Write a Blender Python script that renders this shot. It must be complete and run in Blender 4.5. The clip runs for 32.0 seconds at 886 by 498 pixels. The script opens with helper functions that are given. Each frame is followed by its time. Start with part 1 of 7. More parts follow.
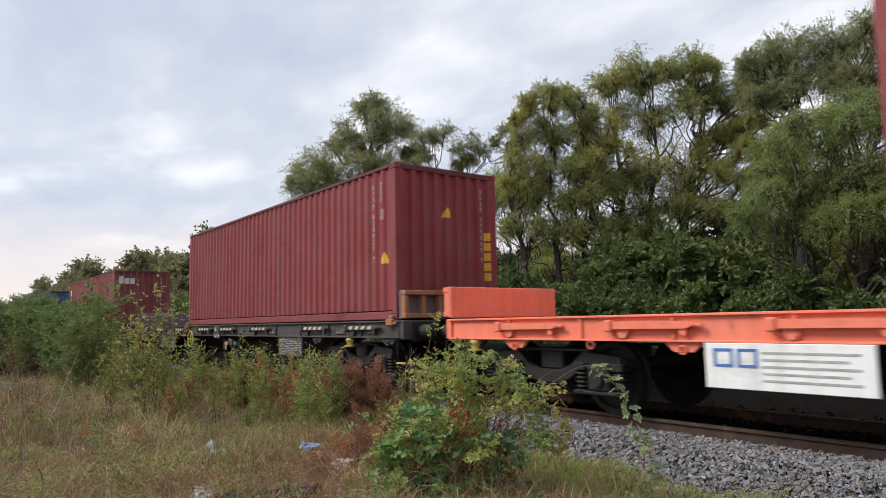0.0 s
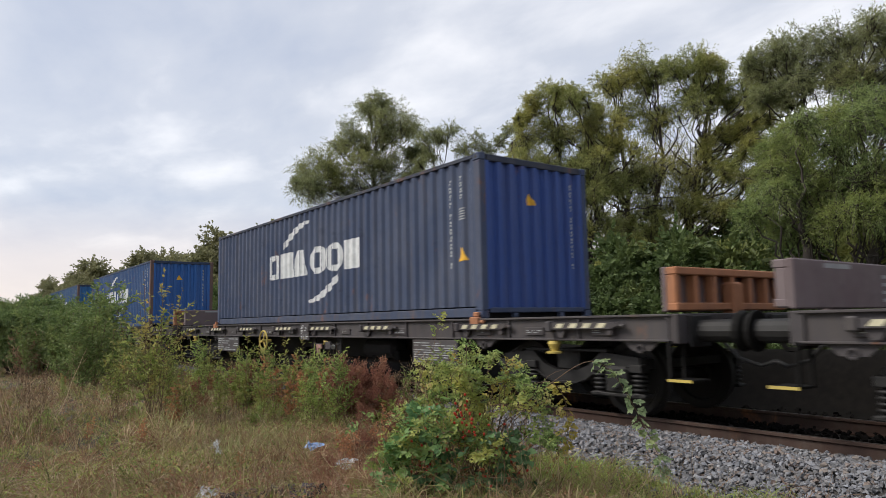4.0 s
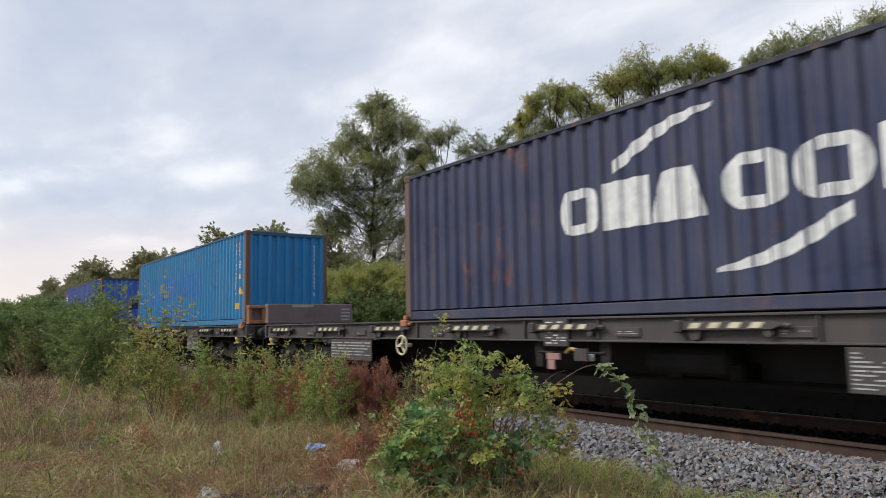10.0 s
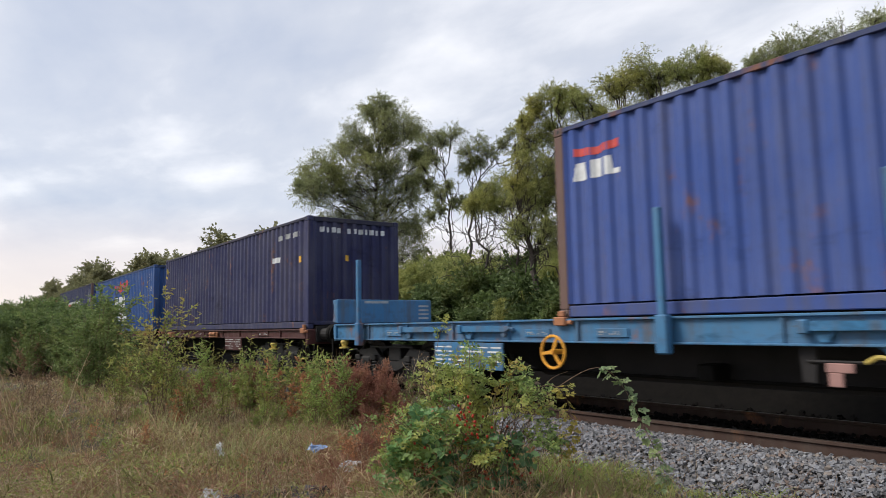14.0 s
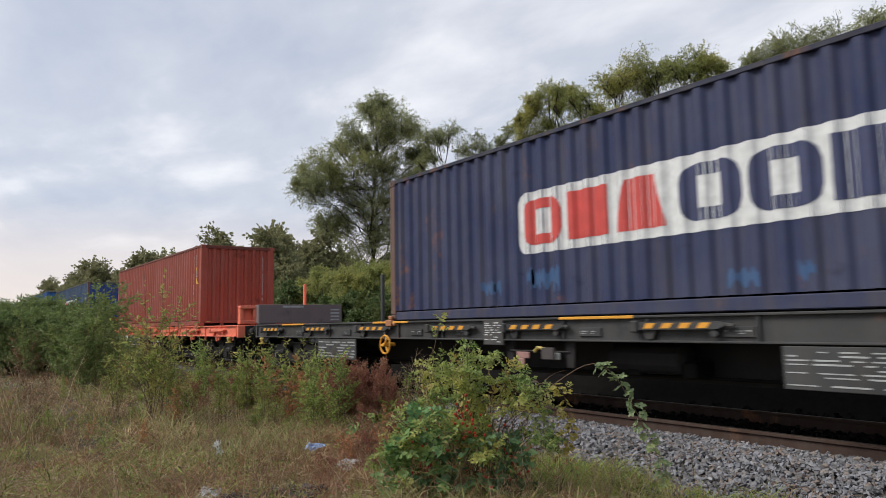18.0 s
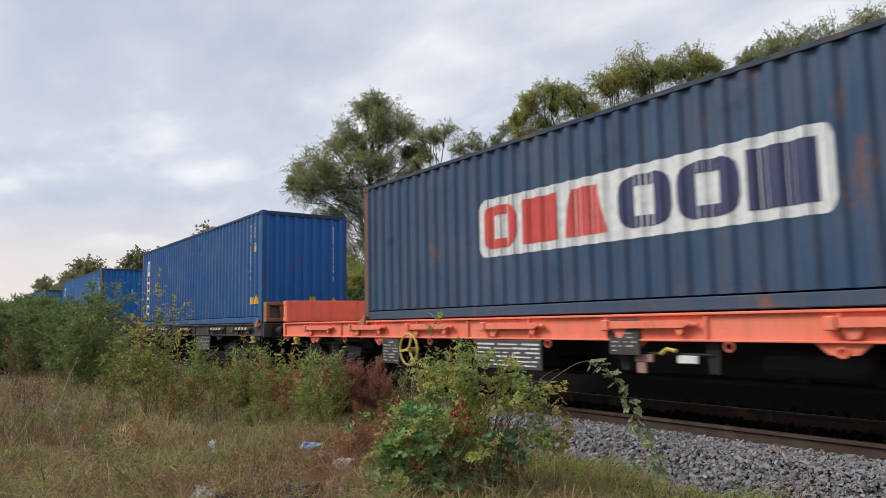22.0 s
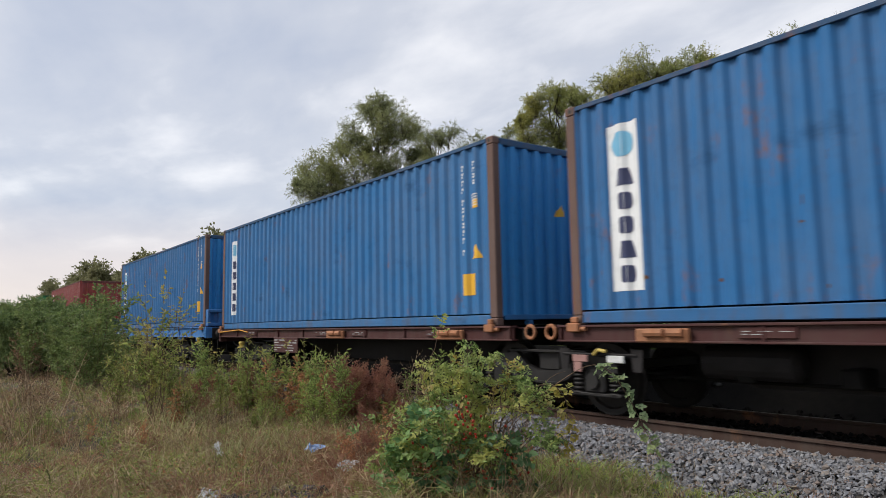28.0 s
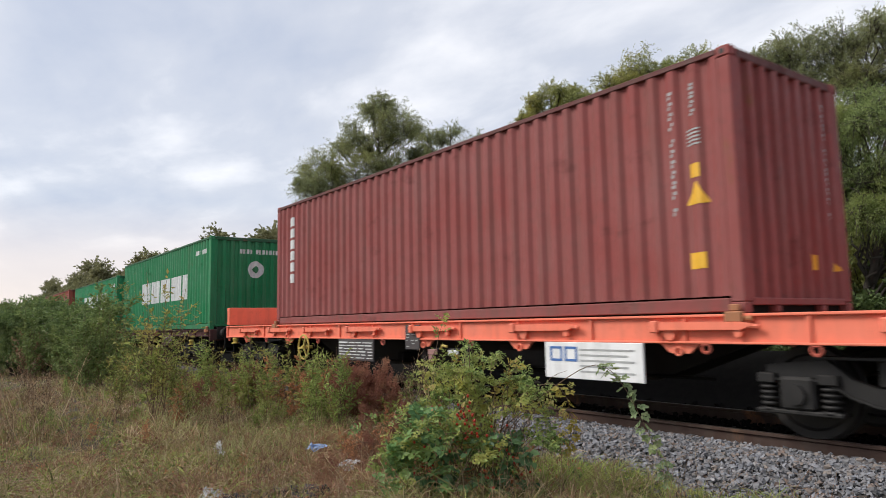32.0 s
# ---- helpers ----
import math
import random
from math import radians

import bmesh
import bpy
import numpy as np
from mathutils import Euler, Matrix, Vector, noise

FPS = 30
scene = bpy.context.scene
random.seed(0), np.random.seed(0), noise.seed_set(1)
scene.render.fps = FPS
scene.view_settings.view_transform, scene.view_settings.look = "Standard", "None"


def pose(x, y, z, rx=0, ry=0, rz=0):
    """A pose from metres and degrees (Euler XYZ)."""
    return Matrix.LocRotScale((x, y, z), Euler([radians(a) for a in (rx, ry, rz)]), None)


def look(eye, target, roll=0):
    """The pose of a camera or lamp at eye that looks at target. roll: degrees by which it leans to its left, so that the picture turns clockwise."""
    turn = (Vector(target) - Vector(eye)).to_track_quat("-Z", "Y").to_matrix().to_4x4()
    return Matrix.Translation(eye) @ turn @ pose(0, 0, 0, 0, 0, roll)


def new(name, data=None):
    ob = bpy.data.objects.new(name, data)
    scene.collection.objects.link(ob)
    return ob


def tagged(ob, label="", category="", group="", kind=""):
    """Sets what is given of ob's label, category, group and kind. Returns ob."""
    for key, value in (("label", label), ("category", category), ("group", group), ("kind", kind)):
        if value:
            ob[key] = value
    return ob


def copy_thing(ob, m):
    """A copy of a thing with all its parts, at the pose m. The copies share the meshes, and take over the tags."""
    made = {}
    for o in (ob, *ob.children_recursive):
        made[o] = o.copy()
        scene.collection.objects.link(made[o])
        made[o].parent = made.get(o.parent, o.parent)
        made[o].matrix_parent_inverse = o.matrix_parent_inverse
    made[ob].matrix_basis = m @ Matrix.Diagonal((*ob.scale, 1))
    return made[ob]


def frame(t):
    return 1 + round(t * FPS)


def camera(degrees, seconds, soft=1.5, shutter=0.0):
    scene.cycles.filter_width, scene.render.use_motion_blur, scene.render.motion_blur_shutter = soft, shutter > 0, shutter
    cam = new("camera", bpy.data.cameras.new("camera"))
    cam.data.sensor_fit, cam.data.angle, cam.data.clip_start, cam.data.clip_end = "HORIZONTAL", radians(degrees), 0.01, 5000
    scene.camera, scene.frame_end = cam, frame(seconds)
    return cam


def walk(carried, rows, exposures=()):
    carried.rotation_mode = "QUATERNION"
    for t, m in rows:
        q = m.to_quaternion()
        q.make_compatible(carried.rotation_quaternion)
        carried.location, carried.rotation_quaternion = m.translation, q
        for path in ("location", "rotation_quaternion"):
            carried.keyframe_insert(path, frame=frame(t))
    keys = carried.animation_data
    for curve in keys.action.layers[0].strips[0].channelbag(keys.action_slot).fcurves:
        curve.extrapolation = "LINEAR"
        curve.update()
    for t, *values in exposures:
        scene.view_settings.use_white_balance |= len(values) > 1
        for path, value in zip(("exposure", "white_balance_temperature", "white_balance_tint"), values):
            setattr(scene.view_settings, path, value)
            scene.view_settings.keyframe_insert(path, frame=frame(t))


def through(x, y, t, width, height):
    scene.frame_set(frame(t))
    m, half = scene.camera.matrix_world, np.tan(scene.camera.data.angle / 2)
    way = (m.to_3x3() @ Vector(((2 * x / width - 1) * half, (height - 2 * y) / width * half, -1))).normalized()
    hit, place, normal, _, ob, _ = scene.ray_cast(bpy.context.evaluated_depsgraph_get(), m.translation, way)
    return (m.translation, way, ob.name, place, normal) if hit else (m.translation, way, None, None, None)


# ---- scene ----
cam = camera(65.8, 32.0, soft=0.75, shutter=0.16)
EYE = (0.0, 0.0, 1.21)


def view(yaw, pitch, roll):
    return pose(*EYE, 90 + pitch, 0, yaw) @ pose(0, 0, 0, 0, 0, -roll)


# seconds, then degrees of pan, tilt and lean of the hand-held camera
walk(cam, [(t, view(a, b, c)) for t, a, b, c in (
    (0, 53.01, 6.12, 1.07), (1, 53.07, 6.16, 1.07), (2, 53.21, 6.15, 1.06),
    (3, 53.33, 6.14, 1.08), (5.5, 53.48, 6.15, 1.06), (6, 53.48, 6.18, 1.05),
    (7, 53.47, 6.14, 1.07), (8, 53.46, 6.17, 1.07), (9, 53.47, 6.19, 1.08),
    (10, 53.51, 6.21, 1.07), (11, 53.57, 6.25, 1.08), (12, 53.68, 6.24, 1.07),
    (13, 53.71, 6.28, 1.07), (14, 53.66, 6.32, 1.05), (16.5, 53.71, 6.33, 1.06),
    (17, 53.69, 6.26, 1.07), (18, 53.47, 6.19, 1.06), (19, 53.24, 6.17, 1.07),
    (20, 53.13, 6.11, 1.08), (21, 53.11, 6.09, 1.07), (22, 53.10, 6.08, 1.10),
    (23, 53.12, 6.10, 1.09), (24, 53.12, 6.14, 1.07), (25, 53.20, 6.20, 1.07),
    (27.5, 53.46, 6.25, 1.06), (28, 53.51, 6.28, 1.04), (29, 53.56, 6.28, 1.04),
    (30, 53.63, 6.28, 1.04), (31, 53.66, 6.27, 1.05), (32, 53.64, 6.24, 1.05),
)], ((0, 0.11), (3, 0.10), (5.5, -0.02), (8, -0.02), (9, 0.03), (10, 0.06), (11, 0.10), (14, 0.10), (17, -0.03), (18, -0.03), (19, 0.08), (20, 0.09), (21, 0.09),
     (22, -0.04), (23, -0.03), (24, -0.03), (25, 0.09), (27.5, -0.03), (31, -0.04), (32, 0.08)))

# the train's way along the track, metres against seconds
TRAVEL = (
    (0, 0.00), (1, 11.52), (2, 22.96), (3, 34.38), (4, 45.75), (5, 57.08), (6, 68.37), (7, 79.61),
    (8, 90.79), (9, 102.01), (10, 113.23), (11, 124.29), (12, 135.27), (13, 146.31), (14, 157.20), (15, 168.10),
    (16, 178.96), (17, 189.77), (18, 200.60), (19, 211.36), (20, 222.09), (21, 232.73), (22, 243.44), (23, 254.07),
    (24, 264.54), (25, 275.07), (26, 285.49), (27, 295.87), (28, 306.21), (29, 316.49), (30, 326.80), (31, 337.06),
    (32, 347.34),)
TRACK_Y = 7.92

# ---- light ----
world = bpy.data.worlds.new("overcast_evening")
scene.world = world
world.use_nodes = True
wt = world.node_tree
wt.nodes.clear()


def wnode(kind, **values):
    n = wt.nodes.new(kind)
    for k, v in values.items():
        n.inputs[k].default_value = v
    return n


def wmath(op, a, b=None, clamp=False):
    n = wt.nodes.new("ShaderNodeMath")
    n.operation, n.use_clamp = op, clamp
    for i, v in enumerate((a, b)):
        if v is None:
            continue
        if isinstance(v, (int, float)):
            n.inputs[i].default_value = v
        else:
            wt.links.new(v, n.inputs[i])
    return n.outputs[0]


coords = wt.nodes.new("ShaderNodeTexCoord")
split = wt.nodes.new("ShaderNodeSeparateXYZ")
wt.links.new(coords.outputs["Generated"], split.inputs[0])
up = wmath("MAXIMUM", split.outputs[2], 0.0)
low = wmath("ADD", up, 0.16)
flat = wt.nodes.new("ShaderNodeCombineXYZ")
wt.links.new(wmath("DIVIDE", split.outputs[0], low), flat.inputs[0])
wt.links.new(wmath("DIVIDE", split.outputs[1], low), flat.inputs[1])
turned = wt.nodes.new("ShaderNodeMapping")
turned.inputs["Rotation"].default_value = (0, 0, radians(38))
turned.inputs["Scale"].default_value = (0.8, 1.25, 1.0)
wt.links.new(flat.outputs[0], turned.inputs[0])
banks = wnode("ShaderNodeTexNoise", Scale=1.1, Detail=5.0, Roughness=0.5, Distortion=0.2)
wisps = wnode("ShaderNodeTexNoise", Scale=2.6, Detail=7.0, Roughness=0.55, Distortion=0.2)
wt.links.new(turned.outputs[0], banks.inputs["Vector"])
wt.links.new(turned.outputs[0], wisps.inputs["Vector"])
cover = wmath("ADD", wmath("MULTIPLY", banks.outputs[0], 0.65), wmath("MULTIPLY", wisps.outputs[0], 0.35))
cloud = wt.nodes.new("ShaderNodeValToRGB")
cloud.color_ramp.elements[0].position, cloud.color_ramp.elements[0].color = 0.36, (0.50, 0.55, 0.67, 1)
cloud.color_ramp.elements[1].position, cloud.color_ramp.elements[1].color = 0.64, (0.95, 0.95, 0.98, 1)
mid = cloud.color_ramp.elements.new(0.50)
mid.color = (0.64, 0.67, 0.75, 1)
wt.links.new(cover, cloud.inputs[0])
glow = wt.nodes.new("ShaderNodeValToRGB")
glow.color_ramp.elements[0].position, glow.color_ramp.elements[0].color = 0.0, (1, 1, 1, 1)
glow.color_ramp.elements[1].position, glow.color_ramp.elements[1].color = 0.17, (0, 0, 0, 1)
glow.color_ramp.elements.new(0.09).color = (0.75, 0.75, 0.75, 1)
wt.links.new(up, glow.inputs[0])
band = wt.nodes.new("ShaderNodeMix")
band.data_type = "RGBA"
wt.links.new(glow.outputs[0], band.inputs[0])
wt.links.new(cloud.outputs[0], band.inputs[6])
band.inputs[7].default_value = (0.84, 0.74, 0.72, 1)
sky = wt.nodes.new("ShaderNodeTexSky")
sky.sky_type, sky.sun_disc = "NISHITA", False
sky.sun_elevation, sky.sun_rotation = radians(44), radians(212)
blue = wt.nodes.new("ShaderNodeMix")
blue.data_type = "RGBA"
blue.blend_type = "ADD"
blue.inputs[0].default_value = 0.02
wt.links.new(band.outputs[2], blue.inputs[6])
wt.links.new(sky.outputs[0], blue.inputs[7])
ground_glow = wt.nodes.new("ShaderNodeBackground")
ground_glow.inputs[1].default_value = 0.95
wt.links.new(blue.outputs[2], ground_glow.inputs[0])
out = wt.nodes.new("ShaderNodeOutputWorld")
wt.links.new(ground_glow.outputs[0], out.inputs[0])

sun_data = bpy.data.lights.new("sun", "SUN")
sun_data.energy, sun_data.angle, sun_data.color = 3.3, radians(25), (1.0, 0.94, 0.86)
sun = new("sun", sun_data)
sun.matrix_world = look((-12, -19, 22), (0, 0, 0))

# ---- materials ----


def material(name, rough=0.6, metal=0.0):
    m = bpy.data.materials.new(name)
    m.use_nodes = True
    b = m.node_tree.nodes["Principled BSDF"]
    b.inputs["Roughness"].default_value, b.inputs["Metallic"].default_value = rough, metal
    return m, m.node_tree, b


def add(tree, kind, **values):
    n = tree.nodes.new(kind)
    for k, v in values.items():
        n.inputs[k].default_value = v
    return n


def noise_of(tree, scale, stretch=(1, 1, 1), detail=5.0, rough=0.55, shift=True):
    """Noise in the object's space, moved on by a chance amount for each object."""
    tc, mp = tree.nodes.new("ShaderNodeTexCoord"), tree.nodes.new("ShaderNodeMapping")
    mp.inputs["Scale"].default_value = stretch
    tree.links.new(tc.outputs["Object"], mp.inputs[0])
    if shift:
        info, wide = tree.nodes.new("ShaderNodeObjectInfo"), add(tree, "ShaderNodeMath")
        wide.operation = "MULTIPLY"
        wide.inputs[1].default_value = 37.0
        tree.links.new(info.outputs["Random"], wide.inputs[0])
        tree.links.new(wide.outputs[0], mp.inputs["Location"])
    n = add(tree, "ShaderNodeTexNoise", Scale=scale, Detail=detail, Roughness=rough)
    tree.links.new(mp.outputs[0], n.inputs["Vector"])
    return n.outputs[0]


def ramp(tree, value, stops):
    r = tree.nodes.new("ShaderNodeValToRGB")
    while len(r.color_ramp.elements) < len(stops):
        r.color_ramp.elements.new(0.5)
    for e, (p, c) in zip(r.color_ramp.elements, stops):
        e.position = p
        e.color = (c, c, c, 1) if isinstance(c, (int, float)) else (*c, 1)
    tree.links.new(value, r.inputs[0])
    return r.outputs[0]


def mixed(tree, fac, a, b, how="MIX"):
    n = tree.nodes.new("ShaderNodeMix")
    n.data_type, n.blend_type = "RGBA", how
    for i, v in ((0, fac), (6, a), (7, b)):
        if isinstance(v, (int, float)):
            n.inputs[i].default_value = v
        elif isinstance(v, tuple):
            n.inputs[i].default_value = (*v, 1)
        else:
            tree.links.new(v, n.inputs[i])
    return n.outputs[2]


def bump(tree, bsdf, value, strength, depth=0.01):
    n = add(tree, "ShaderNodeBump", Strength=strength, Distance=depth)
    tree.links.new(value, n.inputs["Height"])
    tree.links.new(n.outputs[0], bsdf.inputs["Normal"])


def paint(name, colour, rust=0.3, dirt=0.35, fade=0.25, rough=0.55, metal=0.0, gloss=0.25):
    """Weathered steel paint: sun-faded, streaked with dirt, rusting in spots."""
    m, t, b = material(name, rough, metal)
    pale = tuple(min(1, c * (1 - fade * 0.3) + fade * 0.12) for c in colour)
    base = mixed(t, ramp(t, noise_of(t, 0.9), [(0.35, 0.0), (0.7, 1.0)]), colour, pale)
    streak = ramp(t, noise_of(t, 1.6, (4, 4, 0.25), 6), [(0.46, 0.0), (0.80, dirt)])
    base = mixed(t, streak, base, (0.10, 0.085, 0.07))
    grime = ramp(t, noise_of(t, 9.0, detail=8), [(0.5, 0.0), (0.85, dirt * 0.7)])
    base = mixed(t, grime, base, (0.07, 0.06, 0.05))
    scuff = ramp(t, noise_of(t, 1.3, (1, 1, 1.6), 7, 0.65), [(0.60, 0.0), (0.72, dirt * 1.3)])
    base = mixed(t, scuff, base, tuple(c * 0.35 for c in colour))
    if rust > 0:
        spots = mixed(t, 1.0, ramp(t, noise_of(t, 2.0, (1, 1, 0.45), 9, 0.7), [(0.64 - 0.12 * rust, 0.0), (0.74 - 0.10 * rust, 1.0)]),
                      ramp(t, noise_of(t, 14.0, (1, 1, 0.5), 6), [(0.36, 0.0), (0.60, 1.0)]), "MULTIPLY")
        base = mixed(t, spots, base, (0.20, 0.085, 0.04))
    t.links.new(base, b.inputs["Base Color"])
    b.inputs["Specular IOR Level"].default_value = gloss
    t.links.new(ramp(t, noise_of(t, 5.0), [(0.3, rough - 0.12), (0.8, min(1, rough + 0.2))]), b.inputs["Roughness"])
    bump(t, b, noise_of(t, 30.0, detail=3), 0.12, 0.004)
    return m


def plain(name, colour, rough=0.6, vary=0.3, scale=6.0, metal=0.0, gloss=0.5):
    m, t, b = material(name, rough, metal)
    b.inputs["Specular IOR Level"].default_value = gloss
    dark = tuple(c * (1 - vary) for c in colour)
    t.links.new(mixed(t, ramp(t, noise_of(t, scale), [(0.3, 0.0), (0.72, 1.0)]), dark, colour), b.inputs["Base Color"])
    bump(t, b, noise_of(t, scale * 5), 0.15, 0.004)
    return m


def foliage(name, dark, light, third=None, through=0.35, rough=0.55, patch=0.6):
    """Leaves that differ one by one and in patches, and let some light through."""
    m, t, b = material(name, rough)
    geo = t.nodes.new("ShaderNodeNewGeometry")
    col = mixed(t, ramp(t, geo.outputs["Random Per Island"], [(0.1, 0.0), (0.9, 1.0)]), dark, light)
    if third:
        col = mixed(t, ramp(t, noise_of(t, patch, detail=3, shift=False), [(0.45, 0.0), (0.68, 0.85)]), col, third)
    t.links.new(col, b.inputs["Base Color"])
    b.inputs["Specular IOR Level"].default_value = 0.3
    glow_through = t.nodes.new("ShaderNodeBsdfTranslucent")
    t.links.new(col, glow_through.inputs[0])
    mix = t.nodes.new("ShaderNodeMixShader")
    mix.inputs[0].default_value = through
    t.links.new(b.outputs[0], mix.inputs[1])
    t.links.new(glow_through.outputs[0], mix.inputs[2])
    t.links.new(mix.outputs[0], t.nodes["Material Output"].inputs[0])
    return m


M_DARK = plain("near_black_steel", (0.010, 0.0095, 0.009), 0.75, 0.5, gloss=0.15)
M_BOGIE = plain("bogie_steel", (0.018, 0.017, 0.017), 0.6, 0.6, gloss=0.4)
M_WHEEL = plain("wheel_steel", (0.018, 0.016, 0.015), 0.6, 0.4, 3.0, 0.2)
M_BEAM = plain("dark_beam_paint", (0.022, 0.020, 0.021), 0.7, 0.5, 2.5, gloss=0.3)
M_BLACK = plain("hose_and_hole_black", (0.018, 0.018, 0.019), 0.6, 0.3)
M_WHITE = paint("white_board", (0.74, 0.76, 0.77), 0.0, 0.25, 0.0, 0.5)
M_MARK = plain("white_marking", (0.66, 0.68, 0.68), 0.6, 0.25, 9.0)
M_FADED = plain("faded_marking", (0.40, 0.42, 0.42), 0.7, 0.35, 9.0)
M_CREAM = plain("cream_stripe", (0.62, 0.58, 0.40), 0.6, 0.35, 9.0)
M_YELLOW = paint("yellow_paint", (0.52, 0.40, 0.095), 0.15, 0.4)
M_ORANGE_MARK = plain("orange_marking", (0.72, 0.33, 0.03), 0.6, 0.2)
M_AMBER = plain("amber_sticker", (0.75, 0.42, 0.03), 0.5, 0.15)
M_REDMARK = plain("red_marking", (0.55, 0.06, 0.05), 0.6, 0.25)
M_PINK = plain("faded_pink_marking", (0.36, 0.20, 0.18), 0.7, 0.3)
M_NAVY = plain("navy_marking", (0.03, 0.04, 0.11), 0.6, 0.25)
M_BLUEMARK = plain("blue_marking", (0.06, 0.16, 0.42), 0.6, 0.2)
M_TURQUOISE = plain("turquoise_marking", (0.15, 0.42, 0.62), 0.6, 0.2)
M_RUSTY = paint("rusty_orange_steel", (0.34, 0.15, 0.075), 0.8, 0.4, 0.1, 0.75)
M_RUSTSPOT = plain("rust_spot", (0.150, 0.080, 0.045), 0.9, 0.5, 14.0, gloss=0.1)
M_POST = paint("rusty_post", (0.135, 0.085, 0.072), 0.75, 0.3, 0.1, 0.8)
M_GREY = paint("dark_grey_wagon_paint", (0.052, 0.046, 0.049), 0.25, 0.5, 0.2)
M_ENDGREY = paint("brownish_grey_wall_paint", (0.150, 0.114, 0.118), 0.12, 0.35, 0.3)
M_BLACKW = paint("black_wagon_paint", (0.034, 0.036, 0.038), 0.12, 0.4, 0.3)
M_ORANGEW = paint("orange_wagon_paint", (0.80, 0.195, 0.115), 0.15, 0.25, 0.35)
M_LIGHTBLUEW = paint("light_blue_wagon_paint", (0.036, 0.150, 0.300), 0.55, 0.8, 0.3)
M_BLUEW = paint("blue_wagon_paint", (0.050, 0.190, 0.465), 0.2, 0.45, 0.2)
M_BROWNW = paint("red_brown_wagon_paint", (0.060, 0.020, 0.019), 0.2, 0.35, 0.1)


# ---- shapes ----
class Shape:
    """Gathers boxes, tubes and plates into one mesh."""

    def __init__(self):
        self.v, self.f = [], []

    def put(self, verts, faces, m=None):
        k = len(self.v)
        self.v += [tuple(m @ Vector(p)) for p in verts] if m else [tuple(p) for p in verts]
        self.f += [tuple(i + k for i in q) for q in faces]
        return self

    def box(self, x0, x1, y0, y1, z0, z1, edge=0.0, m=None):
        if edge <= 0:
            vs = [(x, y, z) for x in (x0, x1) for y in (y0, y1) for z in (z0, z1)]
            return self.put(vs, [(0, 1, 3, 2), (4, 6, 7, 5), (0, 4, 5, 1), (2, 3, 7, 6), (0, 2, 6, 4), (1, 5, 7, 3)], m)
        e = min(edge, (x1 - x0) * 0.3, (y1 - y0) * 0.3, (z1 - z0) * 0.3)
        vs, at = [], {}
        for i in (0, 1):
            for j in (0, 1):
                for k in (0, 1):
                    c = ((x0, x1)[i], (y0, y1)[j], (z0, z1)[k])
                    s = (1 - 2 * i, 1 - 2 * j, 1 - 2 * k)
                    for a in range(3):
                        at[i, j, k, a] = len(vs)
                        vs.append(tuple(c[n] + (0 if n == a else s[n] * e) for n in range(3)))
        fs = []
        for a in range(3):
            b, c = (a + 1) % 3, (a + 2) % 3
            for side in (0, 1):
                q = []
                for u, w in ((0, 0), (1, 0), (1, 1), (0, 1)):
                    key = [0, 0, 0]
                    key[a], key[b], key[c] = side, u, w
                    q.append(at[(*key, a)])
                fs.append(tuple(q if side else q[::-1]))
            for u in (0, 1):
                for w in (0, 1):
                    k0, k1 = [0, 0, 0], [0, 0, 0]
                    k0[a], k1[a] = 0, 1
                    k0[b] = k1[b] = u
                    k0[c] = k1[c] = w
                    q = (at[(*k0, b)], at[(*k1, b)], at[(*k1, c)], at[(*k0, c)])
                    fs.append(q if u != w else q[::-1])
        for i in (0, 1):
            for j in (0, 1):
                for k in (0, 1):
                    q = (at[i, j, k, 0], at[i, j, k, 1], at[i, j, k, 2])
                    fs.append(q if (i + j + k) % 2 else q[::-1])
        return self.put(vs, fs, m)

    def tube(self, a, b, r0, r1=None, n=10, caps=True):
        a, b = Vector(a), Vector(b)
        r1 = r0 if r1 is None else r1
        q = (b - a).to_track_quat("Z", "Y")
        vs = []
        for p, r in ((a, r0), (b, r1)):
            vs += [p + q @ Vector((r * math.cos(2 * math.pi * i / n), r * math.sin(2 * math.pi * i / n), 0)) for i in range(n)]
        fs = [(i, (i + 1) % n, n + (i + 1) % n, n + i) for i in range(n)]
        if caps:
            fs += [tuple(range(n))[::-1], tuple(range(n, 2 * n))]
        return self.put(vs, fs)

    def lathe(self, centre, axis, profile, n=20):
        """profile: (distance along the axis, radius)."""
        q = Vector(axis).to_track_quat("Z", "Y")
        vs, fs = [], []
        for d, r in profile:
            vs += [Vector(centre) + q @ Vector((r * math.cos(2 * math.pi * i / n), r * math.sin(2 * math.pi * i / n), d)) for i in range(n)]
        for k in range(len(profile) - 1):
            fs += [(k * n + i, k * n + (i + 1) % n, (k + 1) * n + (i + 1) % n, (k + 1) * n + i) for i in range(n)]
        return self.put(vs, fs)

    def prism(self, outline, y0, y1):
        """An outline in x and z, thick in y."""
        n = len(outline)
        vs = [(x, y0, z) for x, z in outline] + [(x, y1, z) for x, z in outline]
        return self.put(vs, [tuple(range(n)), tuple(range(n, 2 * n))[::-1]] + [(i, n + i, n + (i + 1) % n, (i + 1) % n) for i in range(n)])

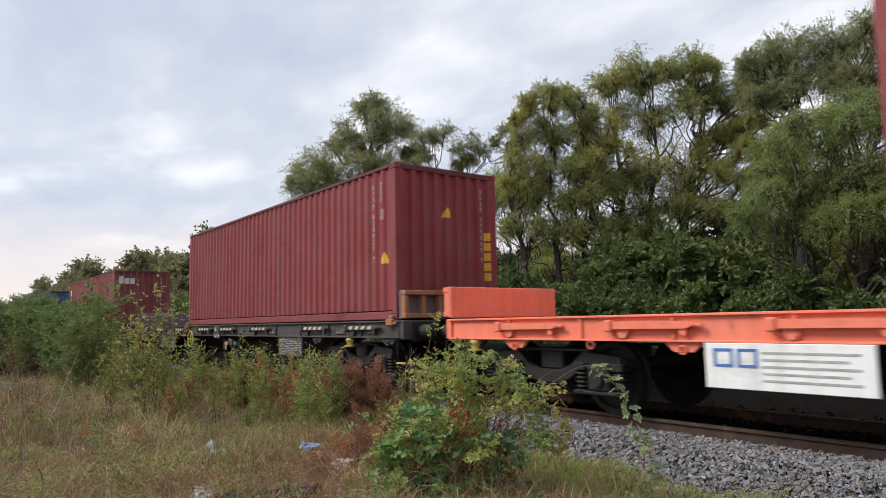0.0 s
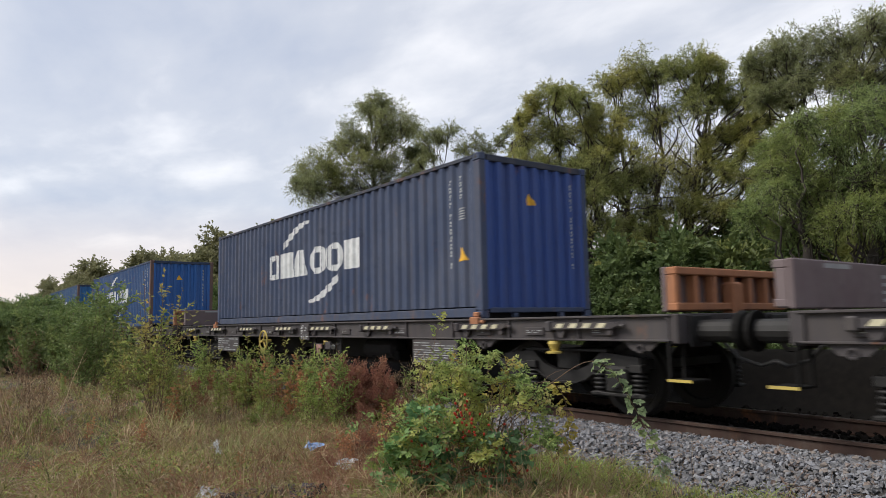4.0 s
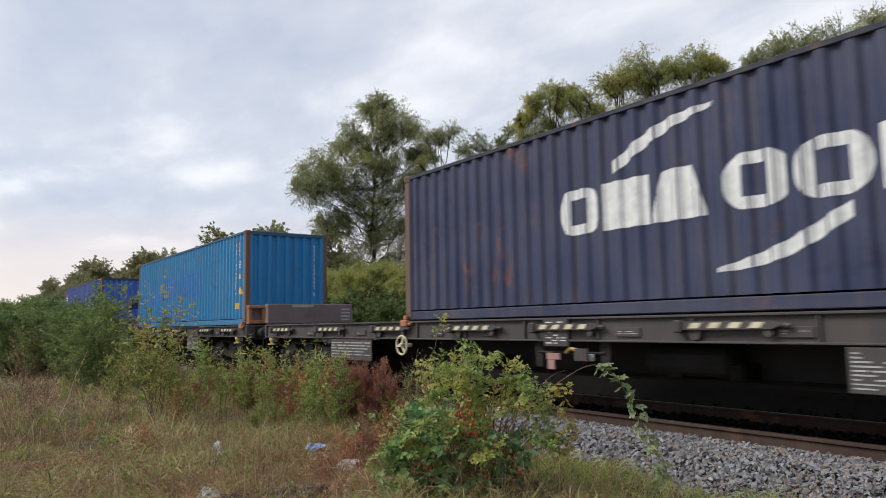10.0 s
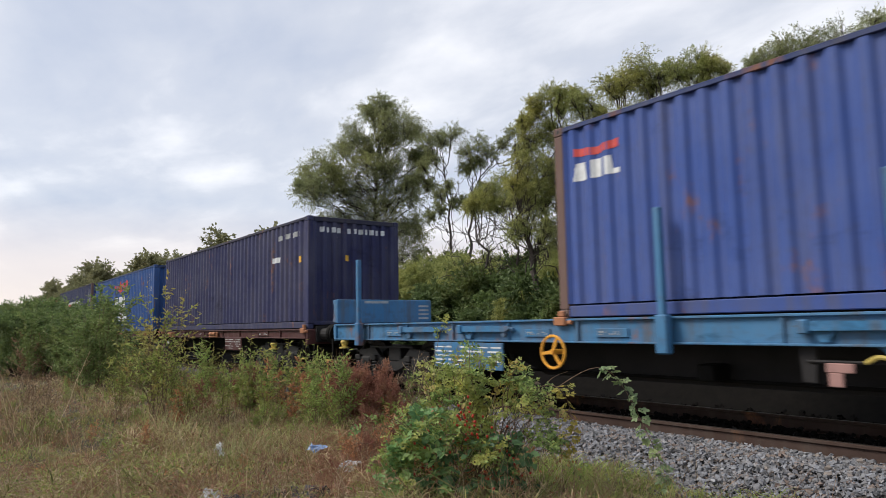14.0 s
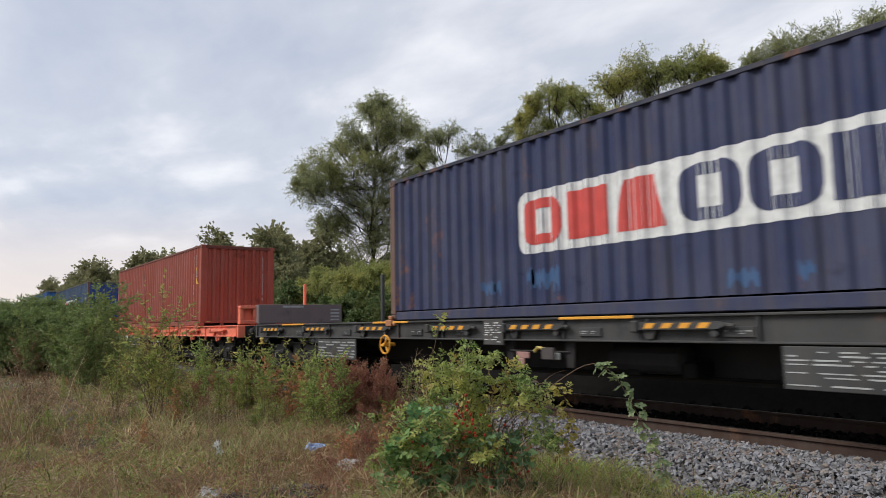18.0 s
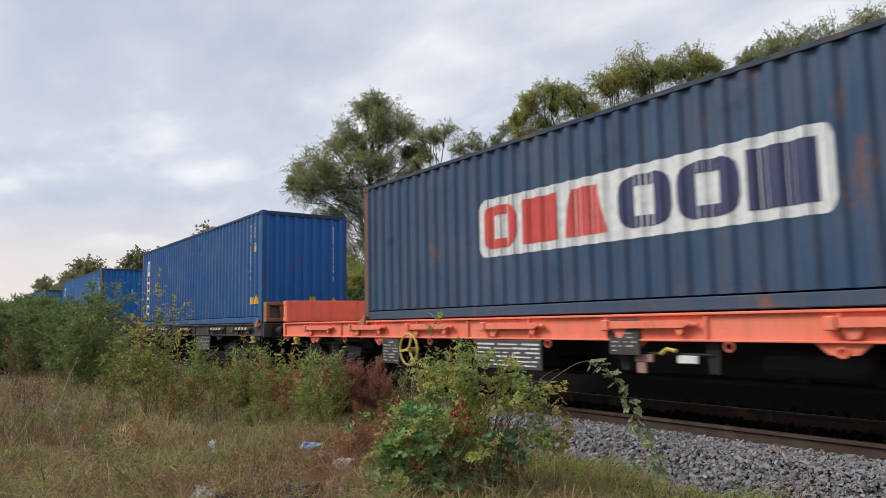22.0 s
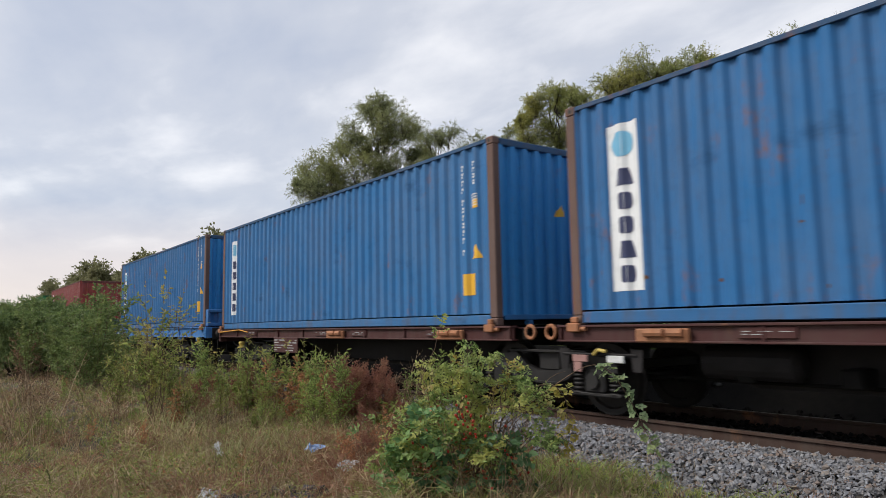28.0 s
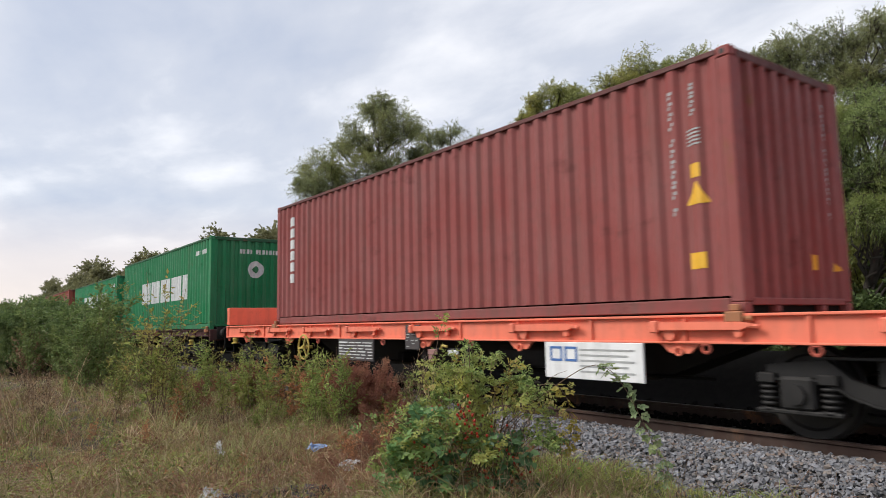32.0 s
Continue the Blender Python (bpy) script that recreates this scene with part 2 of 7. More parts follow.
    def ring(self, centre, axis, big, small, n=24, k=8):
        q = Vector(axis).to_track_quat("Z", "Y")
        vs = [Vector(centre) + q @ Vector(((big + small * math.cos(b)) * math.cos(a), (big + small * math.cos(b)) * math.sin(a), small * math.sin(b)))
              for a in (2 * math.pi * i / n for i in range(n)) for b in (2 * math.pi * j / k for j in range(k))]
        return self.put(vs, [(i * k + j, ((i + 1) % n) * k + j, ((i + 1) % n) * k + (j + 1) % k, i * k + (j + 1) % k) for i in range(n) for j in range(k)])

    def mesh(self, name, smooth=False):
        me = bpy.data.meshes.new(name)
        me.from_pydata(self.v, [], self.f)
        if smooth:
            me.polygons.foreach_set("use_smooth", [True] * len(me.polygons))
        me.update()
        return me


def part(name, shape, mat, parent, label="", at=None, smooth=False):
    me = shape.mesh(name, smooth) if isinstance(shape, Shape) else shape
    if not me.materials:
        me.materials.append(mat)
    ob = new(name, me)
    ob.parent = parent
    if at:
        ob.matrix_basis = at
    if label:
        tagged(ob, label)
    return ob


def thing(name, label, category, group="", kind=""):
    return tagged(new(name), label, category, group, kind)


def quads(name, verts, faces, mat, smooth=False):
    """A mesh out of arrays."""
    me = bpy.data.meshes.new(name)
    verts, faces = np.asarray(verts, np.float32), np.asarray(faces, np.int32)
    w = faces.shape[1]
    me.vertices.add(len(verts))
    me.vertices.foreach_set("co", verts.ravel())
    me.loops.add(faces.size)
    me.loops.foreach_set("vertex_index", faces.ravel())
    me.polygons.add(len(faces))
    me.polygons.foreach_set("loop_start", np.arange(len(faces), dtype=np.int32) * w)
    me.polygons.foreach_set("loop_total", np.full(len(faces), w, np.int32))
    me.polygons.foreach_set("use_smooth", np.full(len(faces), smooth))
    me.update(calc_edges=True)
    me.materials.append(mat)
    return me

# ---- ground and track ----
rng = np.random.default_rng(7)


def height(x, y):
    """The lie of the land; the rails' running surface is at 0."""
    d = abs(y - TRACK_Y)
    z = -0.42 + 0.07 * noise.noise((x * 0.22, y * 0.22, 3.0)) + 0.03 * noise.noise((x * 0.9, y * 0.9, 8.0))
    if d < 2.3:
        bed = min(-0.23, -0.23 - (d - 1.56) * 0.55)
        z = max(z, bed) if d > 1.56 else -0.23
    if y > TRACK_Y + 2.5:
        z += min(1.2, (y - TRACK_Y - 2.5) * 0.05)
    if 10.7 < y < 13.5:  # added ridge beyond the track, standing in for the dark under wagons
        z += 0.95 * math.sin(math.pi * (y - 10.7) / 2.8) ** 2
    return z


def spaced(stops):
    out_values = []
    for a, b, step in stops:
        out_values += list(np.arange(a, b, step))
    return out_values + [stops[-1][1]]


M_SOIL, t_, b_ = material("dry_meadow_soil", 0.95)
soil = mixed(t_, ramp(t_, noise_of(t_, 0.5, shift=False), [(0.35, 0.0), (0.65, 1.0)]), (0.075, 0.054, 0.033), (0.052, 0.052, 0.024))
soil = mixed(t_, ramp(t_, noise_of(t_, 7.0, detail=9, shift=False), [(0.35, 0.0), (0.7, 0.75)]), soil, (0.03, 0.024, 0.017))
t_.links.new(soil, b_.inputs["Base Color"])
bump(t_, b_, noise_of(t_, 18.0, detail=8, shift=False), 0.8, 0.05)

gx = spaced([(-900, -100, 50), (-100, -30, 5), (-30, 6, 0.4), (6, 60, 6), (60, 900, 60)])
gy = spaced([(-900, -60, 60), (-60, -4, 4), (-4, 14, 0.25), (14, 62, 3), (60, 960, 60)])
gv = [(x, y, height(x, y)) for x in gx for y in gy]
ny = len(gy)
gf = [(i * ny + j, (i + 1) * ny + j, (i + 1) * ny + j + 1, i * ny + j + 1) for i in range(len(gx) - 1) for j in range(ny - 1)]
ground = new("ground", quads("ground", gv, gf, M_SOIL, True))
tagged(ground, "dry autumn meadow ground beside a railway track", "ground", kind="structure")

# near-black ridge: the shade seen beneath the wagons is put into its colour
M_SHADE_BANK = plain("shade_black_soil", (0.007, 0.006, 0.005), 0.95, 0.6, 9.0, gloss=0.1)
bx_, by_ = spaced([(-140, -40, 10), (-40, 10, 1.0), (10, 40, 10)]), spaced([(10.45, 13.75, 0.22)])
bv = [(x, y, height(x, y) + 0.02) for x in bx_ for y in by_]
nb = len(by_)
bank = new("spoil_bank", quads("spoil_bank", bv, [(i * nb + j, (i + 1) * nb + j, (i + 1) * nb + j + 1, i * nb + j + 1) for i in range(len(bx_) - 1) for j in range(nb - 1)], M_SHADE_BANK, True))
tagged(bank, "added near-black ridge standing in for shade beyond the track", "ground", kind="structure")

M_STONE, t_, b_ = material("ballast_stone", 0.85)
g_ = t_.nodes.new("ShaderNodeNewGeometry")
tone = ramp(t_, g_.outputs["Random Per Island"], [(0.0, (0.085, 0.088, 0.096)), (0.35, (0.158, 0.162, 0.176)), (0.70, (0.235, 0.248, 0.280)), (0.82, (0.205, 0.175, 0.155)), (0.91, (0.150, 0.105, 0.085)), (1.0, (0.30, 0.31, 0.33))])
tone = mixed(t_, ramp(t_, noise_of(t_, 22.0, detail=6, shift=False), [(0.4, 0.0), (0.75, 0.6)]), tone, (0.15, 0.135, 0.125))
t_.links.new(tone, b_.inputs["Base Color"])
bump(t_, b_, noise_of(t_, 60.0, detail=4, shift=False), 0.4, 0.006)

M_STONE_ONE, t_, b_ = material("ballast_stone_single", 0.85)
i_ = t_.nodes.new("ShaderNodeObjectInfo")
tone = ramp(t_, i_.outputs["Random"], [(0.0, (0.085, 0.088, 0.096)), (0.35, (0.158, 0.162, 0.176)), (0.70, (0.235, 0.248, 0.280)), (0.82, (0.205, 0.175, 0.155)), (0.91, (0.150, 0.105, 0.085)), (1.0, (0.30, 0.31, 0.33))])
t_.links.new(mixed(t_, ramp(t_, noise_of(t_, 22.0, detail=6), [(0.4, 0.0), (0.75, 0.6)]), tone, (0.15, 0.135, 0.125)), b_.inputs["Base Color"])

# darker ballast for under the train, whose shade is put into the colour
M_SHADE_STONE = plain("oily_stone", (0.010, 0.009, 0.0085), 0.9, 0.5, 15.0, gloss=0.05)
M_BED = plain("ballast_fines", (0.055, 0.050, 0.046), 0.95, 0.6, 25.0)
M_RAIL = paint("rusty_rail_steel", (0.046, 0.025, 0.0185), 0.6, 0.4, 0.1, 0.75)
M_RAILTOP = plain("worn_rail_top", (0.10, 0.08, 0.075), 0.45, 0.3, 4.0, 0.7)
M_SLEEPER = plain("concrete_sleeper", (0.035, 0.031, 0.027), 0.9, 0.35, 5.0)

bed = Shape()
prof = [(-2.25, -0.62), (-1.56, -0.195), (1.56, -0.195), (2.25, -0.62)]
xs = [-420, -60, -30, -15, 0, 15, 60]
for a, b in zip(xs, xs[1:]):
    for (ya, za), (yb, zb) in zip(prof, prof[1:]):
        bed.put([(a, TRACK_Y + ya, za), (b, TRACK_Y + ya, za), (b, TRACK_Y + yb, zb), (a, TRACK_Y + yb, zb)], [(0, 1, 2, 3)])
track_bed = tagged(new("track_bed", bed.mesh("track_bed")), "grey crushed stone ballast bed under the rails", "track bed", kind="structure")
track_bed.data.materials.append(M_BED)

RAIL = [(-0.075, -0.172), (0.075, -0.172), (0.075, -0.160), (0.012, -0.140), (0.010, -0.045), (0.036, -0.032), (0.036, -0.006), (0.026, 0.0),
        (-0.026, 0.0), (-0.036, -0.006), (-0.036, -0.032), (-0.010, -0.045), (-0.012, -0.140), (-0.075, -0.160)]
for side in (-1, 1):
    sh = Shape()
    for a, b in ((-420.0, -12.4), (-12.39, 60.0)):
        y = TRACK_Y + side * 0.7535
        vs = [(a, y + u, w) for u, w in RAIL] + [(b, y + u, w) for u, w in RAIL]
        n = len(RAIL)
        sh.put(vs, [(i, n + i, n + (i + 1) % n, (i + 1) % n) for i in range(n)])
    rail = tagged(new("rail", sh.mesh("rail")), "rust-brown steel running rail lying on ballast", "rail", "rails", "structure")
    rail.data.materials.append(M_RAIL)
    part("running_surface", Shape().box(-420, 60, y - 0.020, y + 0.020, 0.0005, 0.003), M_RAILTOP, rail, "worn steel running surface")

sleeper = Shape().box(-0.13, 0.13, -1.28, 1.28, -0.40, -0.176, 0.02)
sleeper_mesh = sleeper.mesh("sleeper")
sleeper_mesh.materials.append(M_SLEEPER)
for i in range(90):
    ob = new("sleeper", sleeper_mesh)
    ob.location = (4.0 - i * 0.6, TRACK_Y, 0)
    tagged(ob, "grey concrete sleeper bedded in crushed stone", "sleeper", "sleepers under the rails", "structure")

# crushed stones: sixteen broken, angular shapes
BOX_V = np.array([(x, y, z) for x in (-1, 1) for y in (-1, 1) for z in (-1, 1)], float)
BOX_F = np.array([(0, 1, 3, 2), (4, 6, 7, 5), (0, 4, 5, 1), (2, 3, 7, 6), (0, 2, 6, 4), (1, 5, 7, 3)])
STONES = []
for k in range(16):
    w = BOX_V * np.array([rng.uniform(0.75, 1.1), rng.uniform(0.50, 0.80), rng.uniform(0.35, 0.60)]) * rng.uniform(0.20, 1.35, (8, 3))
    w = w @ np.array([[1, rng.uniform(-0.3, 0.3), 0], [0, 1, rng.uniform(-0.3, 0.3)], [rng.uniform(-0.2, 0.2), 0, 1]])
    STONES.append(w)
turns = [np.array(Euler((rng.uniform(-0.7, 0.7), rng.uniform(-0.7, 0.7), rng.uniform(0, 6.3))).to_matrix()) for _ in range(80)]


def bed_height(y):
    d = abs(y - TRACK_Y)
    return -0.150 if d < 1.50 else -0.150 - (d - 1.50) * 0.60


def stone_places(x0, x1, y0, y1, number, lo, hi):
    got = []
    for _ in range(number):
        x, y = rng.uniform(x0, x1), rng.uniform(y0, y1)
        if abs(abs(y - TRACK_Y) - 0.7535) < 0.095:
            continue
        edge = 5.92 + 0.12 * noise.noise((x * 1.5, 0.0, 4.0))
        if y < edge and rng.random() < 0.25 + (edge - y) * 2.2:
            continue
        r = rng.uniform(lo, hi)
        got.append((x, y, max(bed_height(y), height(x, y) - 0.012) + r * rng.uniform(0.0, 0.9), r))
    return got


def heap(name, places, mat, label):
    sv, sf = [], []
    for i, (x, y, z, r) in enumerate(places):
        sv.append((STONES[rng.integers(16)] * r) @ turns[rng.integers(80)].T + np.array([x, y, z]))
        sf.append(BOX_F + i * 8)
    ob = part(name, quads(name, np.concatenate(sv), np.concatenate(sf), mat), mat, track_bed, label)
    return tagged(ob, kind="stuff")


heap("crushed_stone", stone_places(-9.5, -1.5, 5.45, 7.08, 24000, 0.013, 0.033) + stone_places(-26, -9.5, 5.6, 7.08, 5000, 0.028, 0.050) + stone_places(-1.5, 9.0, 5.55, 7.08, 5000, 0.028, 0.050), M_STONE, "loose grey crushed stones")
heap("oily_stone", stone_places(-16, -0.5, 7.24, 9.9, 5200, 0.025, 0.047) + stone_places(-22, 1.5, 9.9, 11.0, 3600, 0.035, 0.065), M_SHADE_STONE, "stones darkened for the shade beneath the train")

# ---- containers ----
BOX_L, BOX_W, WAVE = 12.192, 2.438, 0.278


FOLDS = {0.278: (0.27, 0.49, 0.78), 0.262: (0.34, 0.47, 0.87)}


def trough(d, pitch, depth):
    """How far a corrugated wall stands back, d metres along it."""
    p = (d % pitch) / pitch
    f0, f1, f2 = FOLDS[pitch]
    if p < f0:
        return 0.0
    if p < f1:
        return depth * (p - f0) / (f1 - f0)
    if p < f2:
        return depth
    return depth * (1 - p) / (1 - f2)


def breaks(a, b, pitch, extra=0.0):
    """Where a corrugated wall bends between a and b, metres along it."""
    at = {round(a, 4), round(b, 4)}
    for k in range(int(a / pitch) - 1, int(b / pitch) + 2):
        for p in (0, *FOLDS[pitch]):
            d = (k + p) * pitch
            if a < d < b:
                at.add(round(d, 4))
    if extra:
        at |= {round(d, 4) for d in np.arange(a, b, extra)}
    return sorted(at)


def side_y(d, lift=0.0):
    return -BOX_W / 2 + 0.010 - lift + (trough(d - 0.16, WAVE, 0.045) if 0.16 < d < BOX_L - 0.16 else 0.0)


def end_x(d, lift=0.0):
    return -0.012 + lift - (trough(d - 0.12, 0.262, 0.062) if 0.12 < d < BOX_W - 0.12 else 0.0)


def on_side(sh, a, b, low, high, lift=0.004, fine=0.0):
    """Paint on the long wall, a to b metres behind its front corner, between two heights (numbers or functions)."""
    lo = low if callable(low) else (lambda d: low)
    hi = high if callable(high) else (lambda d: high)
    at = breaks(a, b, WAVE, fine) if fine else sorted({*breaks(a, b, WAVE), *[round(0.16 + x, 4) for x in breaks(max(0, a - 0.16), max(0.001, b - 0.16), WAVE)]})
    at = [d for d in at if a <= d <= b]
    vs, fs = [], []
    for d in at:
        y = side_y(d, lift)
        vs += [(-d, y, lo(d)), (-d, y, hi(d))]
    for i in range(len(at) - 1):
        fs.append((2 * i, 2 * i + 1, 2 * i + 3, 2 * i + 2))
    sh.put(vs, fs)


def on_end(sh, a, b, low, high, lift=0.004):
    """Paint on the front wall, a to b metres from its near corner."""
    lo = low if callable(low) else (lambda d: low)
    hi = high if callable(high) else (lambda d: high)
    at = sorted({a, b, *[0.12 + x for x in breaks(max(0, a - 0.12), b - 0.12, 0.262) if a < 0.12 + x < b]})
    vs, fs = [], []
    for d in at:
        x = end_x(d, lift)
        vs += [(x, -BOX_W / 2 + d, lo(d)), (x, -BOX_W / 2 + d, hi(d))]
    for i in range(len(at) - 1):
        fs.append((2 * i, 2 * i + 2, 2 * i + 3, 2 * i + 1))
    sh.put(vs, fs)


def rounded(a, b, low, high, r):
    """Two heights for a block with rounded corners."""
    def cut(d):
        e = min(d - a, b - d)
        return r - math.sqrt(max(0.0, r * r - (r - e) ** 2)) if e < r else 0.0
    return (lambda d: low + cut(d)), (lambda d: high - cut(d))


def hollow(sh, d0, d1, low, high, r, lift=0.004):
    """A rounded block with a rounded gap in its middle."""
    lo, hi = rounded(d0, d1, low, high, r)
    t, rim = 0.30 * (d1 - d0), 0.22 * (high - low)
    on_side(sh, d0, d0 + t, lo, hi, lift, 0.04)
    on_side(sh, d1 - t, d1, lo, hi, lift, 0.04)
    on_side(sh, d0 + t, d1 - t, lo, low + rim, lift, 0.04)
    on_side(sh, d0 + t, d1 - t, high - rim, hi, lift, 0.04)


def block_letters(box, mat, a, b, low, high, forms, gap=0.06, label="plain bold block marking"):
    """A row of plain blocks in place of lettering, from the rear (b) to the front (a)."""
    n = len(forms)
    w = (b - a - gap * (n - 1)) / n
    for i, form in enumerate(forms):
        d1 = b - i * (w + gap)
        d0 = d1 - w
        sh = Shape()
        if form == "o":
            hollow(sh, d0, d1, low, high, w * 0.34)
        elif form == "a":
            mid_d = (d0 + d1) / 2
            on_side(sh, d0, d1, low, lambda d: low + (high - low) * min(1.0, 0.12 + 2.3 * (1 - abs(d - mid_d) / (w / 2))), fine=0.04)
        elif form == "l":
            on_side(sh, d0, d1, low, lambda d: high if d > d1 - w * 0.42 else low + (high - low) * 0.28, fine=0.02)
        else:
            on_side(sh, d0, d1, low, high)
        part("block_marking", sh, mat, box, label if i == 0 else "")


def glyphs(sh, put, d, wide, tops, tall):
    """A column of small broken bars, one pair to each character."""
    for z in tops:
        a, b = random.uniform(0.62, 1.0) * wide / 2, random.uniform(0.62, 1.0) * wide / 2
        put(sh, d - wide / 2, d - wide / 2 + 2 * a, z - tall * 0.42, z)
        put(sh, d + wide / 2 - 2 * b, d + wide / 2, z - tall, z - tall * 0.56)


def columns(box, mat, h, wide=0.068):
    """The small upright rows of characters by the front corner, as bars."""
    tops = [h - 0.33 - k * 0.122 - (0.07 if k > 3 else 0) - (0.07 if k > 9 else 0) for k in range(11)]
    sh = Shape()
    glyphs(sh, on_side, 0.78, wide, tops, 0.088)
    tagged(part("number_bar", sh, mat, box, "column of small white bars"), kind="stuff")
    sh = Shape()
    glyphs(sh, on_side, 0.50, wide, [h - 0.30 - k * 0.10 for k in range(4)], 0.072)
    for k in range(5):
        z = h - 0.82 - k * 0.042
        on_side(sh, 0.42, 0.60, z - 0.02, z)
    tagged(part("weight_bar", sh, mat, box), kind="stuff")
    sh = Shape()
    glyphs(sh, on_end, 2.04, wide, tops, 0.088)
    tagged(part("number_bar", sh, mat, box), kind="stuff")


def triangle(box, d, z, size=0.17, end=False):
    sh = Shape()
    f = on_end if end else on_side
    lo = z
    size *= 1.45
    top = (lambda x: z + 0.92 * size * max(0.02, 1 - abs(x - d) / (size / 2 * 1.04)))
    if end:
        for k in range(8):
            a = d - size / 2 + k * size / 8
            f(sh, a, a + size / 8, lo, top)
    else:
        f(sh, d - size / 2, d + size / 2, lo, top, fine=0.02)
    part("warning_triangle", sh, M_AMBER, box, "amber warning triangle")


def sticker(box, a, b, low, high, mat=None, end=False, label="amber sticker"):
    sh = Shape()
    (on_end if end else on_side)(sh, a, b, low, high)
    part("sticker", sh, mat or M_AMBER, box, label)


def container(label, colour, high=False, rusty_posts=False, rust=0.3, marks=None, end_colour=None):
    h = 2.896 if high else 2.591
    box = thing("shipping_container", label, "container", "shipping containers on the train")
    colour = tuple(0.91 * c for c in colour)
    mat = paint("container_paint", colour, rust, 0.38, 0.26, 0.60, gloss=0.18)
    post_mat = M_POST if rusty_posts else mat
    end_mat = paint("container_end_paint", end_colour, rust * 0.6, 0.25, 0.1) if end_colour else mat
    foot_mat = paint("container_foot_paint", tuple(0.86 * c + 0.004 for c in colour), min(1.0, rust * 1.3), 0.6, 0.2, 0.65)
    rail_mat = paint("container_rail_paint", tuple(0.42 * c + 0.012 for c in colour), min(1.0, rust * 1.5), 0.5, 0.1, 0.7)
    for side in (-1, 1):
        sh = Shape()
        at = sorted({0.16, BOX_L - 0.16, *[0.16 + x for x in breaks(0.0, BOX_L - 0.32, WAVE)]})
        vs = []
        for d in at:
            y = side_y(d) * -side
            vs += [(-d, y, 0.186), (-d, y, h - 0.075)]
        n = len(at) - 1
        sh.put(vs, [((2 * i, 2 * i + 1, 2 * i + 3, 2 * i + 2) if side > 0 else (2 * i, 2 * i + 2, 2 * i + 3, 2 * i + 1)) for i in range(n)])
        part("side_panel", sh, mat, box)
        y = side * BOX_W / 2
        part("top_rail", Shape().box(-BOX_L + 0.17, -0.17, min(y, y - side * 0.07), max(y, y - side * 0.07), h - 0.078, h - 0.016, 0.006), rail_mat, box, "weathered top rail" if side < 0 else "")
        part("bottom_rail", Shape().box(-BOX_L + 0.17, -0.17, min(y - side * 0.012, y - side * 0.075), max(y - side * 0.012, y - side * 0.075), 0.018, 0.164, 0.01), foot_mat, box)
    at = sorted({0.12, BOX_W - 0.12, *[0.12 + x for x in breaks(0.0, BOX_W - 0.24, 0.262)]})
    sh = Shape()
    vs = []
    for d in at:
        vs += [(end_x(d), -BOX_W / 2 + d, 0.14), (end_x(d), -BOX_W / 2 + d, h - 0.10)]
    sh.put(vs, [(2 * i, 2 * i + 2, 2 * i + 3, 2 * i + 1) for i in range(len(at) - 1)])
    part("front_panel", sh, end_mat, box)
    part("front_top_rail", Shape().box(-0.10, -0.004, -BOX_W / 2 + 0.15, BOX_W / 2 - 0.15, h - 0.12, h - 0.012, 0.01), rail_mat, box)
    sill = Shape().box(-0.12, -0.006, -BOX_W / 2 + 0.16, BOX_W / 2 - 0.16, 0.085, 0.165, 0.01)
    for y in (-0.52, 0.52):
        sill.box(-0.12, -0.01, y - 0.05, y + 0.05, 0.012, 0.085, 0.01)
    part("front_sill", sill, mat, box)
    part("roof", Shape().box(-BOX_L + 0.1, -0.1, -BOX_W / 2 + 0.06, BOX_W / 2 - 0.06, h - 0.045, h - 0.022), mat, box)
    part("floor_pan", Shape().box(-BOX_L + 0.1, -0.1, -BOX_W / 2 + 0.08, BOX_W / 2 - 0.08, 0.004, 0.16), M_DARK, box)
    for y0, y1 in ((-1.12, -0.01), (0.01, 1.12)):
        leaf_door = part("rear_door", Shape().box(-BOX_L + 0.02, -BOX_L + 0.07, y0, y1, 0.16, h - 0.13, 0.01), mat, box)
        for y in (y0 + 0.22, y1 - 0.28):
            part("lock_rod", Shape().tube((-BOX_L - 0.005, y, 0.2), (-BOX_L - 0.005, y, h - 0.2), 0.018, n=6), mat, leaf_door)
    for x in (-1, 1):
        for y in (-1, 1):
            cx, cy = (0.0 if x > 0 else -BOX_L), y * BOX_W / 2
            xs_ = sorted((cx, cx - x * 0.165))
            ys_ = sorted((cy, cy - y * (0.135)))
            part("corner_post", Shape().box(xs_[0] + 0.004, xs_[1] - 0.004, ys_[0] + 0.004, ys_[1] - 0.004, 0.12, h - 0.12, 0.012), post_mat, box)
            for z in (0.0, h - 0.118):
                c = Shape().box(xs_[0], xs_[1] + 0.0, ys_[0], ys_[1], z, z + 0.118, 0.012)
                part("corner_casting", c, post_mat, box)
                # opening drawn as a black disc, the shade inside it put into the colour
                hole = Shape()
                sy = cy - 0.0015 if y < 0 else cy + 0.0015
                hole.tube((cx - x * 0.09, sy - 0.001, z + 0.058), (cx - x * 0.09, sy + 0.001, z + 0.058), 0.032, n=10)
                part("casting_hole", hole, M_BLACK, box)
    if marks:
        marks(box, h)
    return box


